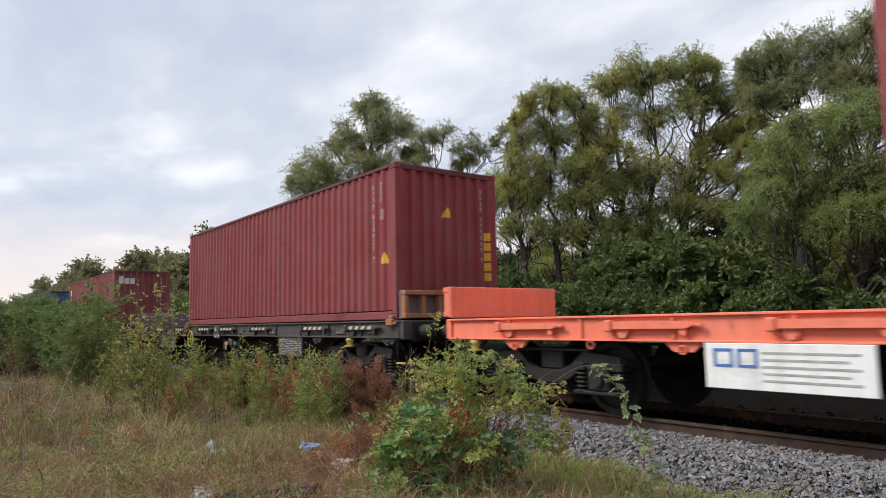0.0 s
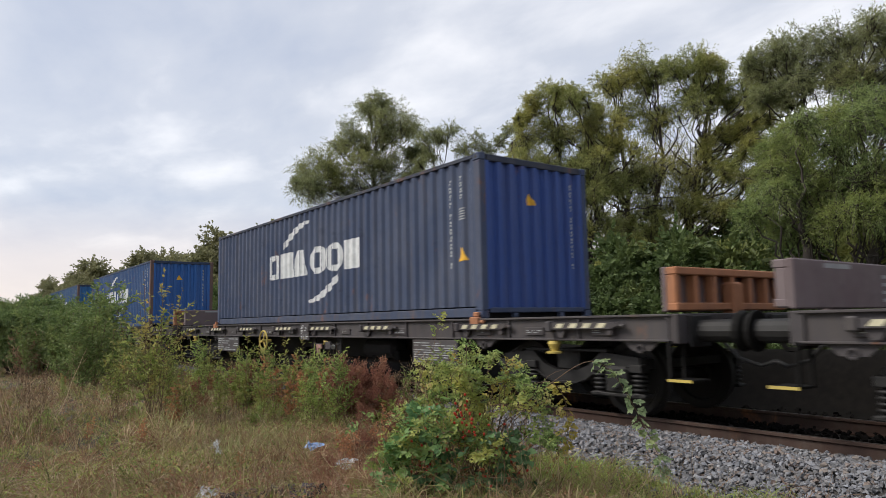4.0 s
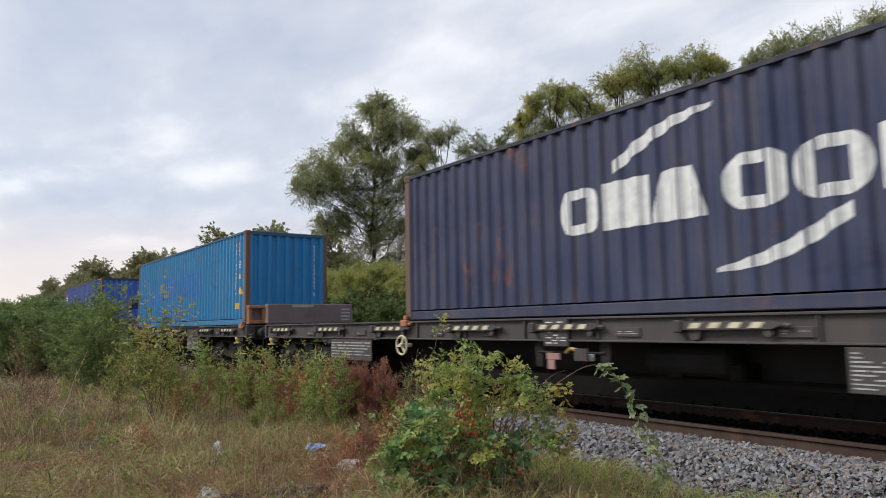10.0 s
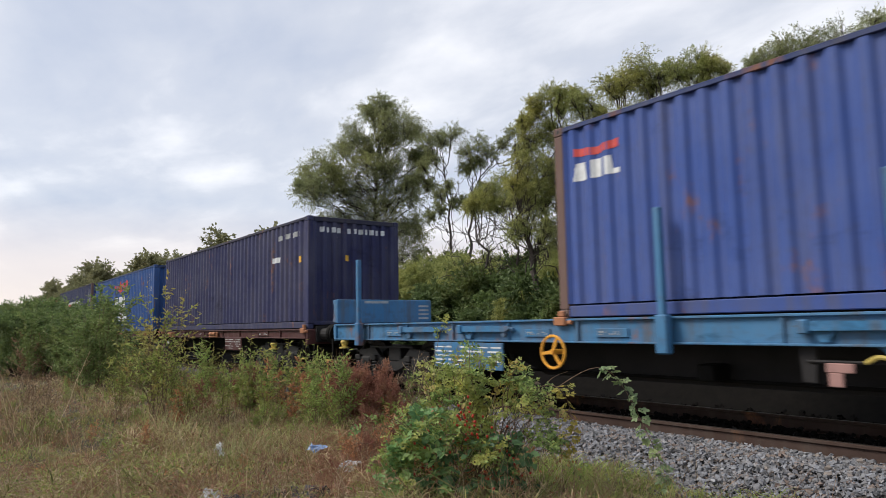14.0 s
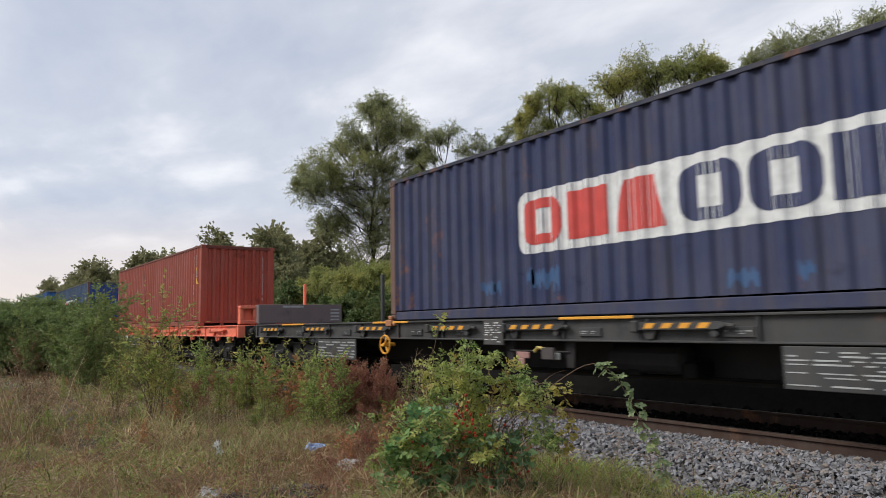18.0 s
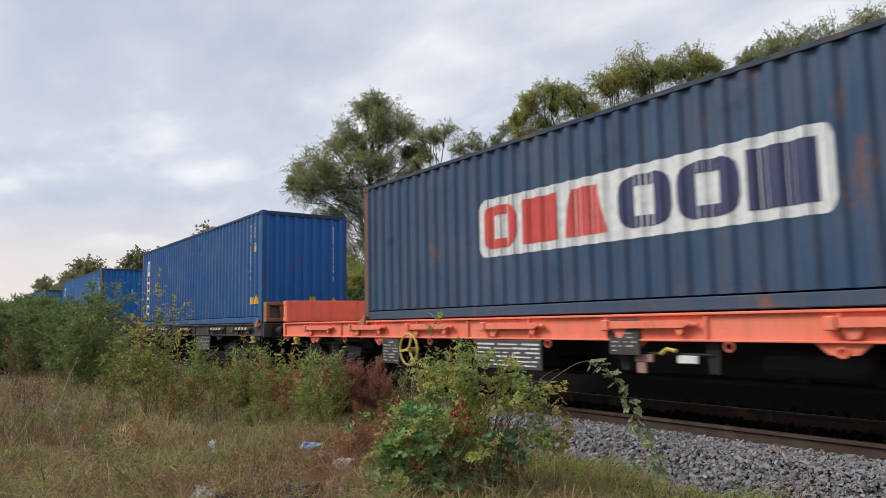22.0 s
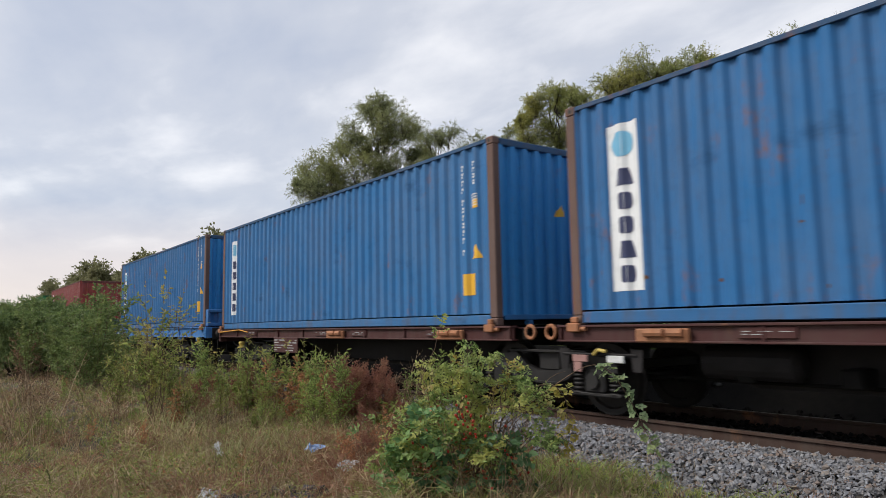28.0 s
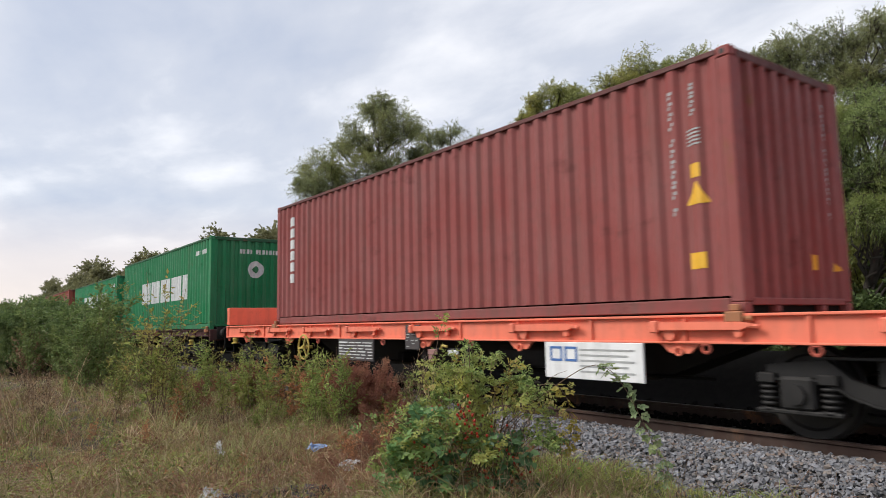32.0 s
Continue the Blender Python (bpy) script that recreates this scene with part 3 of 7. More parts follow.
def swoosh(box, mat, d0, d1, z0, z1, bend, thick):
    """A tapering curved stroke."""
    def centre(d):
        u = (d - d0) / (d1 - d0)
        return z0 + (z1 - z0) * u + bend * math.sin(math.pi * u)

    def half(d):
        u = (d - d0) / (d1 - d0)
        return thick * max(0.08, math.sin(math.pi * (0.08 + 0.55 * (u if bend > 0 else 1 - u)))) / 2
    sh = Shape()
    on_side(sh, d0, d1, lambda d: centre(d) - half(d), lambda d: centre(d) + half(d), fine=0.05)
    part("curved_marking", sh, mat, box, "white curved stroke")


def marks_white_bold(box, h):
    block_letters(box, M_MARK, 6.22, 8.40, 1.07, 1.67, "oba")
    block_letters(box, M_MARK, 3.76, 6.00, 1.07, 1.67, "oob")
    swoosh(box, M_MARK, 6.06, 7.46, 2.30, 1.84, 0.10, 0.17)
    swoosh(box, M_MARK, 4.74, 6.14, 0.94, 0.46, -0.10, 0.17)
    columns(box, M_FADED, h)
    triangle(box, 0.50, 0.92)
    triangle(box, 1.10, h - 0.75, 0.15, True)


def marks_board(box, h):
    sh = Shape()
    lo, hi = rounded(3.52, 8.74, 0.90, 1.78, 0.14)
    on_side(sh, 3.52, 8.74, lo, hi, 0.004, 0.04)
    part("white_panel", sh, M_MARK, box, "white painted panel")
    for forms, mat, a, b in (("oba", M_REDMARK, 6.25, 8.62), ("oob", M_NAVY, 3.66, 6.05)):
        n = 3
        w = (b - a - 0.2) / 3
        for i in range(3):
            d1 = b - i * (w + 0.1)
            d0 = d1 - w
            sh = Shape()
            if forms[i] == "o":
                hollow(sh, d0, d1, 1.02, 1.66, 0.2, 0.008)
            elif forms[i] == "a":
                c = (d0 + d1) / 2
                on_side(sh, d0, d1, 1.02, lambda d: 1.02 + 0.64 * min(1.0, 0.1 + 2.2 * (1 - abs(d - c) / (w / 2))), 0.008, 0.04)
            else:
                on_side(sh, d0, d1, 1.02, 1.66, 0.008)
            part("block_marking", sh, mat, box)
    columns(box, M_FADED, h)
    if box["label"].startswith("dark navy"):
        patches(box, "touch_up_paint", paint("touch_up_blue", (0.030, 0.085, 0.20), 0.1, 0.3), "blue touch-up paint patches", 7, 2.5, 10.5, 0.28, 0.62, 0.45, 0.26)


def patches(box, name, mat, label, number, d0, d1, z0, z1, wide, tall):
    """Small irregular patches of rust or touch-up paint scattered over part of the long wall."""
    sh = Shape()
    for _ in range(number):
        d, z = random.uniform(d0, d1), random.uniform(z0, z1)
        w, t = wide * random.uniform(0.4, 1.2), tall * random.uniform(0.3, 1.2)
        p = random.uniform(0, 6)
        on_side(sh, d, d + w, lambda x: z + t * 0.25 * math.sin(40 * x + p), lambda x: z + t * (0.8 + 0.2 * math.sin(55 * x + 2 * p)), 0.0022, 0.02)
    tagged(part(name, sh, mat, box, label), kind="stuff")


def marks_upright(box, h):
    sh = Shape()
    on_side(sh, 11.04, 11.52, 0.40, 2.48)
    part("white_panel", sh, M_WHITE, box, "tall white upright panel")
    for k, z in enumerate((1.70, 1.40, 1.10, 0.80, 0.50)):
        sh = Shape()
        form = "aooao"[k]
        if form == "a":
            on_side(sh, 11.16, 11.40, z, lambda d, z=z: z + 0.21 * min(1.0, 0.15 + 2.0 * (1 - abs(d - 11.28) / 0.12)), 0.008, 0.03)
        else:
            lo, hi = rounded(11.18, 11.38, z, z + 0.21, 0.06)
            on_side(sh, 11.18, 11.38, lo, hi, 0.008, 0.03)
        part("block_marking", sh, M_NAVY, box)
    sh = Shape()
    lo, hi = rounded(11.12, 11.46, 2.06, 2.38, 0.16)
    on_side(sh, 11.12, 11.46, lo, hi, 0.008, 0.03)
    part("round_marking", sh, M_TURQUOISE, box, "turquoise round emblem")
    columns(box, M_MARK, h)
    sticker(box, 0.42, 0.58, h - 1.05, h - 0.90)


def marks_upright_low(box, h):
    marks_upright(box, h)
    sticker(box, 0.66, 0.84, 0.50, 0.68)
    triangle(box, 0.42, 0.50)
    sticker(box, 1.35, 1.50, 0.50, 0.68, end=True)
    triangle(box, 2.05, 0.50, 0.16, True)


def marks_upright_mid(box, h):
    marks_upright(box, h)
    triangle(box, 0.48, 1.05)
    sticker(box, 0.50, 0.86, 0.48, 0.82)
    triangle(box, 1.45, 1.75, 0.14, True)
    if "rust along" in box["label"]:
        patches(box, "rust_patch", M_RUSTSPOT, "rust patches along the foot", 46, 1.5, 10.5, 0.20, 0.40, 0.08, 0.12)
    elif "rust streaks" in box["label"]:
        patches(box, "rust_patch", M_RUSTSPOT, "scattered rust spots", 26, 1.0, 11.0, 0.25, 1.9, 0.06, 0.12)


def marks_wings(box, h):
    block_letters(box, M_MARK, 4.62, 7.50, 0.48, 1.58, "abl", 0.05)
    sh = Shape()
    on_side(sh, 4.60, 6.02, lambda d: 1.80 + (6.02 - d) * 0.13, lambda d: 2.16 + (6.02 - d) * 0.12 - max(0, 4.9 - d) * 0.4, fine=0.1)
    on_side(sh, 6.02, 6.28, 1.72, 2.30)
    on_side(sh, 6.28, 7.58, lambda d: 1.80 + (d - 6.28) * 0.20, lambda d: 2.12 + (d - 6.28) * 0.02, fine=0.1)
    part("winged_marking", sh, M_REDMARK, box, "red spread wing shape")
    columns(box, M_FADED, h)


def marks_small_wings(box, h):
    block_letters(box, M_MARK, 11.10, 11.86, 1.80, 2.04, "abl", 0.03)
    sh = Shape()
    on_side(sh, 11.12, 11.84, lambda d: 2.10 + abs(d - 11.48) * 0.1, lambda d: 2.20 + abs(d - 11.48) * 0.12, fine=0.05)
    part("winged_marking", sh, M_REDMARK, box, "small red wing shape")
    columns(box, M_MARK, h)
    triangle(box, 0.48, 0.90)
    sh = Shape()
    on_end(sh, 1.35, 1.75, 1.0, 1.45)
    part("dark_patch", sh, M_NAVY, box, "dark square patch")
    triangle(box, 1.05, h - 0.7, 0.14, True)


def marks_serif(box, h):
    for k in range(3):
        sh = Shape()
        on_side(sh, 11.36, 11.64, 1.02 + 0.42 * (2 - k), 1.36 + 0.42 * (2 - k))
        part("block_marking", sh, M_MARK, box, "white block marking")
    for k in range(3):
        sh = Shape()
        on_end(sh, 0.20 + 0.24 * k, 0.40 + 0.24 * k, h - 0.62, h - (0.26 if k == 0 else 0.36))
        part("block_marking", sh, M_MARK, box)
    sh = Shape()
    on_side(sh, 5.28, 6.54, 0.93, 1.29)
    part("painted_patch", sh, plain("fresh_red_paint", (0.30, 0.024, 0.024), 0.5, 0.2), box, "fresh red paint patch")
    columns(box, M_FADED, h)
    triangle(box, 1.15, h - 1.25)
    sticker(box, 7.25, 7.40, 0.52, 0.60, plain("green_sticker", (0.05, 0.45, 0.10), 0.5), label="small green sticker")


def marks_plain(box, h):
    columns(box, M_FADED, h)
    triangle(box, 0.50, 1.35)
    sticker(box, 0.44, 0.56, 1.75, 1.88)


def marks_maroon(box, h):
    columns(box, M_FADED, h)
    triangle(box, 0.50, 1.22, 0.2)
    sticker(box, 0.44, 0.58, 1.52, 1.68)
    sticker(box, 0.42, 0.64, 0.50, 0.68)
    sticker(box, 1.50, 1.68, 0.50, 0.68, end=True)
    triangle(box, 2.12, 0.50, 0.16, True)
    for k in range(6):
        sh = Shape()
        z = 0.98 + 0.27 * (5 - k)
        on_side(sh, 11.24, 11.50, z, z + 0.21)
        part("block_marking", sh, M_MARK, box, "white block marking" if k == 0 else "")


def marks_dark_red(box, h):
    columns(box, M_FADED, h)
    triangle(box, 0.42, 1.05)
    triangle(box, 1.20, h - 0.95, 0.16, True)
    sh = Shape()
    for k in range(5):
        on_end(sh, 2.14, 2.26, 0.75 + k * 0.2, 0.91 + k * 0.2)
    tagged(part("amber_bars", sh, M_AMBER, box, "column of amber bars"), kind="stuff")


def marks_cyan(box, h):
    columns(box, M_MARK, h)
    triangle(box, 0.45, 0.85)
    sticker(box, 0.42, 0.56, 1.28, 1.40)
    sticker(box, 0.55, 0.80, 0.45, 0.62)
    sh = Shape()
    on_side(sh, 4.0, 8.9, 0.95, 1.75, 0.0025)
    on_side(sh, 8.9, 10.2, 0.75, 1.38, 0.0025)
    part("repainted_patch", sh, paint("repainted_blue", (0.018, 0.150, 0.40), 0.1, 0.2), box, "darker blue repainted patch")
    patches(box, "rust_patch", M_RUSTSPOT, "rusty scrapes near the rear", 16, 10.9, 11.9, 0.32, 1.0, 0.12, 0.06)


def marks_dark_top(box, h):
    sh = Shape()
    for k in range(11):
        a = 0.32 + k * 0.15 + (0.12 if k > 3 else 0)
        on_end(sh, a, a + 0.09, h - 0.36, h - 0.24)
    tagged(part("number_bar", sh, M_MARK, box, "row of small white bars"), kind="stuff")
    sh = Shape()
    for k in range(8):
        on_side(sh, 0.5 + k * 0.17, 0.6 + k * 0.17, h - 0.42, h - 0.30)
    tagged(part("number_bar", sh, M_FADED, box), kind="stuff")
    sticker(box, 0.42, 0.56, h - 1.05, h - 0.90)
    sticker(box, 0.95, 1.07, h - 1.02, h - 0.88, end=True)
    sticker(box, 1.6, 2.1, h - 0.95, h - 0.82, M_MARK, label="white sticker")


def marks_green(box, h):
    block_letters(box, M_MARK, 2.50, 8.80, 1.02, 1.86, "bababbbbb", 0.06)
    sh = Shape()
    for k in range(11):
        a = 0.92 + k * 0.115 + (0.06 if k > 3 else 0)
        on_end(sh, a, a + 0.075, h - 0.52, h - 0.38)
    tagged(part("number_bar", sh, M_MARK, box, "row of small white bars"), kind="stuff")
    sh = Shape()
    c, r = 1.45, 0.27
    for k in range(14):
        a, b = c - r + 2 * r * k / 14, c - r + 2 * r * (k + 1) / 14
        on_end(sh, a, b, lambda d: h - 1.02 - math.sqrt(max(0, r * r - (d - c) ** 2)), lambda d: h - 1.02 + math.sqrt(max(0, r * r - (d - c) ** 2)))
    part("round_marking", sh, M_MARK, box, "white round emblem")
    sh = Shape()
    for k in range(4):
        a, b = c - 0.12 + 0.06 * k, c - 0.06 + 0.06 * k
        on_end(sh, a, b, lambda d: h - 1.02 - 0.13 * max(0.0, 1 - abs(d - c) / 0.12), lambda d: h - 1.02 + 0.13 * max(0.0, 1 - abs(d - c) / 0.12), 0.008)
    part("emblem_centre", sh, plain("green_marking", (0.02, 0.17, 0.06), 0.5), box)
    sh = Shape()
    for k in range(6):
        on_side(sh, 0.45 + k * 0.2, 0.56 + k * 0.2, h - 0.50, h - 0.36)
    tagged(part("number_bar", sh, M_MARK, box), kind="stuff")


# ---- wagons ----
def bogie_meshes():
    frame_shape = Shape()
    for y in (-1, 1):
        y0, y1 = sorted((y * 0.97, y * 1.05))
        low_line = [(-1.22, 0.60), (-0.62, 0.60), (-0.40, 0.46), (-0.18, 0.39), (0.18, 0.39), (0.40, 0.46), (0.62, 0.60), (1.22, 0.60)]
        high_line = [(-1.22, 0.74), (-0.62, 0.80), (-0.40, 0.62), (-0.18, 0.55), (0.18, 0.55), (0.40, 0.62), (0.62, 0.80), (1.22, 0.74)]
        for (xa, za), (xb, zb), (xc, zc), (xd, zd) in zip(low_line, low_line[1:], high_line[1:], high_line):
            frame_shape.prism([(xa, za), (xb, zb), (xc, zc), (xd, zd)], y0, y1)
        ya, yb = sorted((y * 0.93, y * 1.09))
        for (xa, za), (xb, zb) in zip(low_line, low_line[1:]):
            frame_shape.prism([(xa, za - 0.012), (xb, zb - 0.012), (xb, zb + 0.012), (xa, za + 0.012)], ya, yb)
        frame_shape.box(-0.75, 0.75, *sorted((y * 0.95, y * 1.08)), 0.80, 0.835, 0.006)
        for x in (-0.9, 0.9):
            for s in (-1, 1):
                frame_shape.box(x + s * 0.30 - 0.09, x + s * 0.30 + 0.09, *sorted((y * 0.93, y * 1.12)), 0.56, 0.66, 0.01)
    frame_shape.box(-0.20, 0.20, -1.0, 1.0, 0.55, 0.83, 0.02)
    for x in (-1.2, 1.2):
        frame_shape.box(x - 0.05, x + 0.05, -1.0, 1.0, 0.60, 0.72, 0.01)
    frame_shape.tube((0, 0, 0.83), (0, 0, 0.97), 0.22, n=16)
    box_shape = Shape()
    box_shape.box(-0.17, 0.17, -0.10, 0.10, -0.16, 0.17, 0.03)
    box_shape.tube((0, -0.10, 0.0), (0, -0.145, 0.0), 0.10, n=12)
    box_shape.box(-0.42, 0.42, -0.09, 0.09, -0.20, -0.155, 0.012)
    coil = Shape()
    for k in range(5):
        coil.ring((0, 0, -0.13 + 0.055 * k), (0, 0, 1), 0.075, 0.020, 12, 6)
    coil.tube((0, 0, -0.15), (0, 0, 0.12), 0.045, n=8)
    wheel = Shape()
    wheel.tube((0, -0.95, 0), (0, 0.95, 0), 0.08, n=10)
    for y in (-1, 1):
        prof = [(0.0, 0.0), (0.0, 0.10), (0.02, 0.13), (0.035, 0.36), (0.0, 0.385), (0.0, 0.46), (0.10, 0.465), (0.107, 0.49), (0.135, 0.49), (0.14, 0.46), (0.135, 0.38), (0.10, 0.36), (0.08, 0.13), (0.12, 0.10), (0.12, 0.0)]
        wheel.lathe((0, y * 0.80, 0), (0, -y, 0), prof, 28)
    mark = Shape().box(-0.03, 0.03, -0.802, -0.798, 0.40, 0.45)
    out_meshes = {}
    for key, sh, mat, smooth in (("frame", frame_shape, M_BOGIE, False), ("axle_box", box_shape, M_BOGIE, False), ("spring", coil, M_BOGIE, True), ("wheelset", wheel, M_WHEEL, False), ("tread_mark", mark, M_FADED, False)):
        me = sh.mesh(key, smooth)
        me.materials.append(mat)
        out_meshes[key] = me
    return out_meshes


BOGIE = bogie_meshes()
WHEELSETS = []


def bogie(parent, x):
    b = part("bogie", BOGIE["frame"], None, parent, "dark two-axle freight bogie with coil springs", pose(x, 0, 0))
    for dx in (-0.9, 0.9):
        w = part("wheelset", BOGIE["wheelset"], None, b, "steel wheelset with worn treads", pose(dx, 0, 0.46))
        WHEELSETS.append((w, dx))
        for y in (-1, 1):
            part("axle_box", BOGIE["axle_box"], None, b, "", pose(dx, y * 1.02, 0.46, 0, 0, 0 if y < 0 else 180))
            for s in (-1, 1):
                part("spring", BOGIE["spring"], None, b, "", pose(dx + s * 0.30, y * 1.03, 0.43))
    return b


def ring_wheel(parent, x, z, mat, r=0.24):
    sh = Shape().ring((x, -1.40, z), (0, 1, 0), r, 0.014 + r * 0.025, 24, 6)
    for k in range(3):
        a = k * 2 * math.pi / 3 + 0.4
        sh.box(-0.022, 0.022, -0.012, 0.012, 0.0, r, 0.004, Matrix.Translation((x, -1.40, z)) @ Matrix.Rotation(a, 4, "Y"))
    sh.tube((x, -1.44, z), (x, -1.20, z), 0.035, n=8)
    part("handwheel", sh, mat, parent, "painted brake handwheel with three spokes")


def plate(parent, name, x0, x1, z0, z1, mat, y=-1.30, rows=0, ink=None, label=""):
    p = part(name, Shape().box(x0, x1, y, y + 0.03, z0, z1, 0.006), mat, parent, label)
    if rows:
        sh = Shape()
        step = (z1 - z0 - 0.06) / rows
        for k in range(rows):
            z, x = z0 + 0.03 + k * step, x0 + 0.04
            while x < x1 - 0.10:
                e = min(x1 - 0.04, x + random.uniform(0.05, 0.30) * (x1 - x0))
                if random.random() < 0.8:
                    sh.box(x, e, y - 0.004, y - 0.001, z + step * 0.25, z + step * 0.25 + min(0.036, step * random.uniform(0.28, 0.45)))
                x = e + random.uniform(0.02, 0.12)
        tagged(part("inscription", sh, ink or M_FADED, p), kind="stuff")
    return p


def buffers(w, x, way):
    for y in (-0.875, 0.875):
        b = part("buffer", Shape().tube((x - way * 0.62, y, 1.06), (x - way * 0.10, y, 1.06), 0.13, n=14).box(*sorted((x - way * 0.62, x - way * 0.58)), y - 0.2, y + 0.2, 0.88, 1.24, 0.01), M_BOGIE, w, "round steel buffer")
        part("buffer_head", Shape().lathe((x - way * 0.10, y, 1.06), (way, 0, 0), [(0, 0.0), (0, 0.22), (0.03, 0.225), (0.075, 0.20), (0.10, 0.0)], 18), M_DARK, b)
    part("coupling_hook", Shape().box(*sorted((x - way * 0.6, x - way * 0.12)), -0.04, 0.04, 0.98, 1.10, 0.02).ring((x - way * 0.02, 0, 0.93), (0, 1, 0), 0.11, 0.025, 14, 6), M_DARK, w)
    hose = Shape()
    pts = [Vector((x - way * 0.6, -0.45, 0.95)), Vector((x - way * 0.4, -0.45, 0.74)), Vector((x - way * 0.15, -0.42, 0.66)), Vector((x + way * 0.02, -0.38, 0.72))]
    for a, b in zip(pts, pts[1:]):
        hose.tube(a, b, 0.022, n=6)
    part("air_hose", hose, M_BLACK, w)


def tie_lever(w, x, y, mat, striped, light, length=1.0):
    s = -1 if y < 0 else 1
    e = length / 2
    sh = Shape().prism([(x - e - 0.16, 1.135), (x - e, 1.182), (x + e, 1.178), (x + e + 0.13, 1.150), (x + e, 1.096), (x - e, 1.092)], *sorted((y, y + s * 0.07)))
    sh.prism([(x - e + 0.02, 1.10), (x - e + 0.22, 1.10), (x - e + 0.16, 0.985), (x - e + 0.08, 0.985)], *sorted((y, y + s * 0.03)))
    sh.tube((x + e - 0.05, y, 1.06), (x + e - 0.05, y + s * 0.05, 1.06), 0.045, n=8)
    sh.tube((x + length / 2 + 0.02, y + s * 0.03, 1.14), (x + length / 2 + 0.18, y + s * 0.05, 1.13), 0.025, n=6)
    sh.box(x - length / 2 - 0.10, x - length / 2, *sorted((y - s * 0.02, y + s * 0.10)), 1.06, 1.20, 0.015)
    lever = part("tie_lever", sh, mat, w, "hinged container locking lever")
    if striped:
        for k in range(4):
            a = x - length / 2 + 0.07 + k * 0.23
            st = Shape().prism([(a, 1.108), (a + 0.12, 1.108), (a + 0.17, 1.168), (a + 0.05, 1.168)], *sorted((y + s * 0.0715, y + s * 0.074)))
            part("stripe", st, light, lever)


def bulkhead(w, x, way, mat, ribbed, z0=1.28, z1=1.80):
    """An end wall across the deck; ribs on its outer face."""
    plate_shape = Shape().box(*sorted((x, x - way * 0.06)), -1.20, 1.20, z0, z1, 0.012)
    b = part("end_wall", plate_shape, mat, w, "low steel end wall")
    ribs = Shape()
    for y in (-1.15, -0.78, -0.40, 0.0, 0.40, 0.78, 1.15):
        ribs.box(*sorted((x, x + way * 0.13)), y - 0.045, y + 0.045, z0 + 0.01, z1 - 0.09, 0.012)
    for z in (z0 + 0.06, z1 - 0.05):
        ribs.box(*sorted((x, x + way * 0.15)), -1.20, 1.20, z - 0.045, z + 0.045, 0.012)
    ribs.box(*sorted((x, x + way * 0.20)), -0.10, 0.10, z0 - 0.1, z0 + 0.36, 0.03)
    part("rib", ribs, ribbed, b, "stiffening ribs on the outer face")
    bars = Shape()
    xx = sorted((x - way * 0.0605, x - way * 0.063))
    bars.box(*xx, -0.55, 0.05, z1 - 0.08, z1 - 0.03)
    for k in range(4):
        bars.box(*xx, 0.85, 1.12, z1 - 0.16 - k * 0.09, z1 - 0.12 - k * 0.09)
    if mat is not M_ORANGEW:
        tagged(part("inscription", bars, M_FADED, b), kind="stuff")


def stake(w, x, mat, striped=False, near=True, lean=0.0):
    y = -1.37 if near else 1.37
    p = part("stake", Shape().box(x - 0.045, x + 0.045, y - 0.04, y + 0.04, 0.88, 2.50, 0.012).box(x - 0.08, x + 0.08, y - 0.06, y + 0.06, 0.84, 1.28, 0.015), mat, w, "upright steel stake on the wagon side")
    if striped:
        s = Shape()
        for k in range(6):
            s.box(x - 0.047, x + 0.047, y - 0.042, y + 0.042, 1.36 + k * 0.19, 1.44 + k * 0.19)
        part("stripe", s, M_CREAM, p)


def side_sill(w, L, mat, gussets, top=1.26, x0=-0.70, x1=None, deep=0.29):
    x1 = -L + 0.70 if x1 is None else x1
    for s in (-1, 1):
        y = s * 1.26
        sh = Shape()
        sh.box(x1, x0, *sorted((y + s * 0.04, y - s * 0.10)), top - 0.03, top, 0.006)
        sh.box(x1, x0, *sorted((y - s * 0.01, y - s * 0.04)), top - deep, top - 0.03)
        sh.box(x1, x0, *sorted((y + s * 0.03, y - s * 0.10)), top - deep - 0.025, top - deep, 0.006)
        n = int((x0 - x1) / 1.3)
        for k in range(n + 1):
            x = x1 + 0.05 + (x0 - x1 - 0.1) * k / n
            sh.box(x - 0.015, x + 0.015, *sorted((y + s * 0.025, y - s * 0.01)), top - deep, top - 0.03)
        ob = part("side_sill", sh, mat, w, "long rolled-steel side sill")
        for x in gussets:
            g = Shape().prism([(x - 0.25, top - 0.316), (x + 0.25, top - 0.316), (x + 0.12, top - 0.425), (x - 0.12, top - 0.425)], *sorted((y - s * 0.02, y - s * 0.06)))
            g.ring((x + 0.0, y, top - 0.40), (0, 1, 0), 0.045, 0.014, 12, 6)
            part("gusset", g, mat, ob)


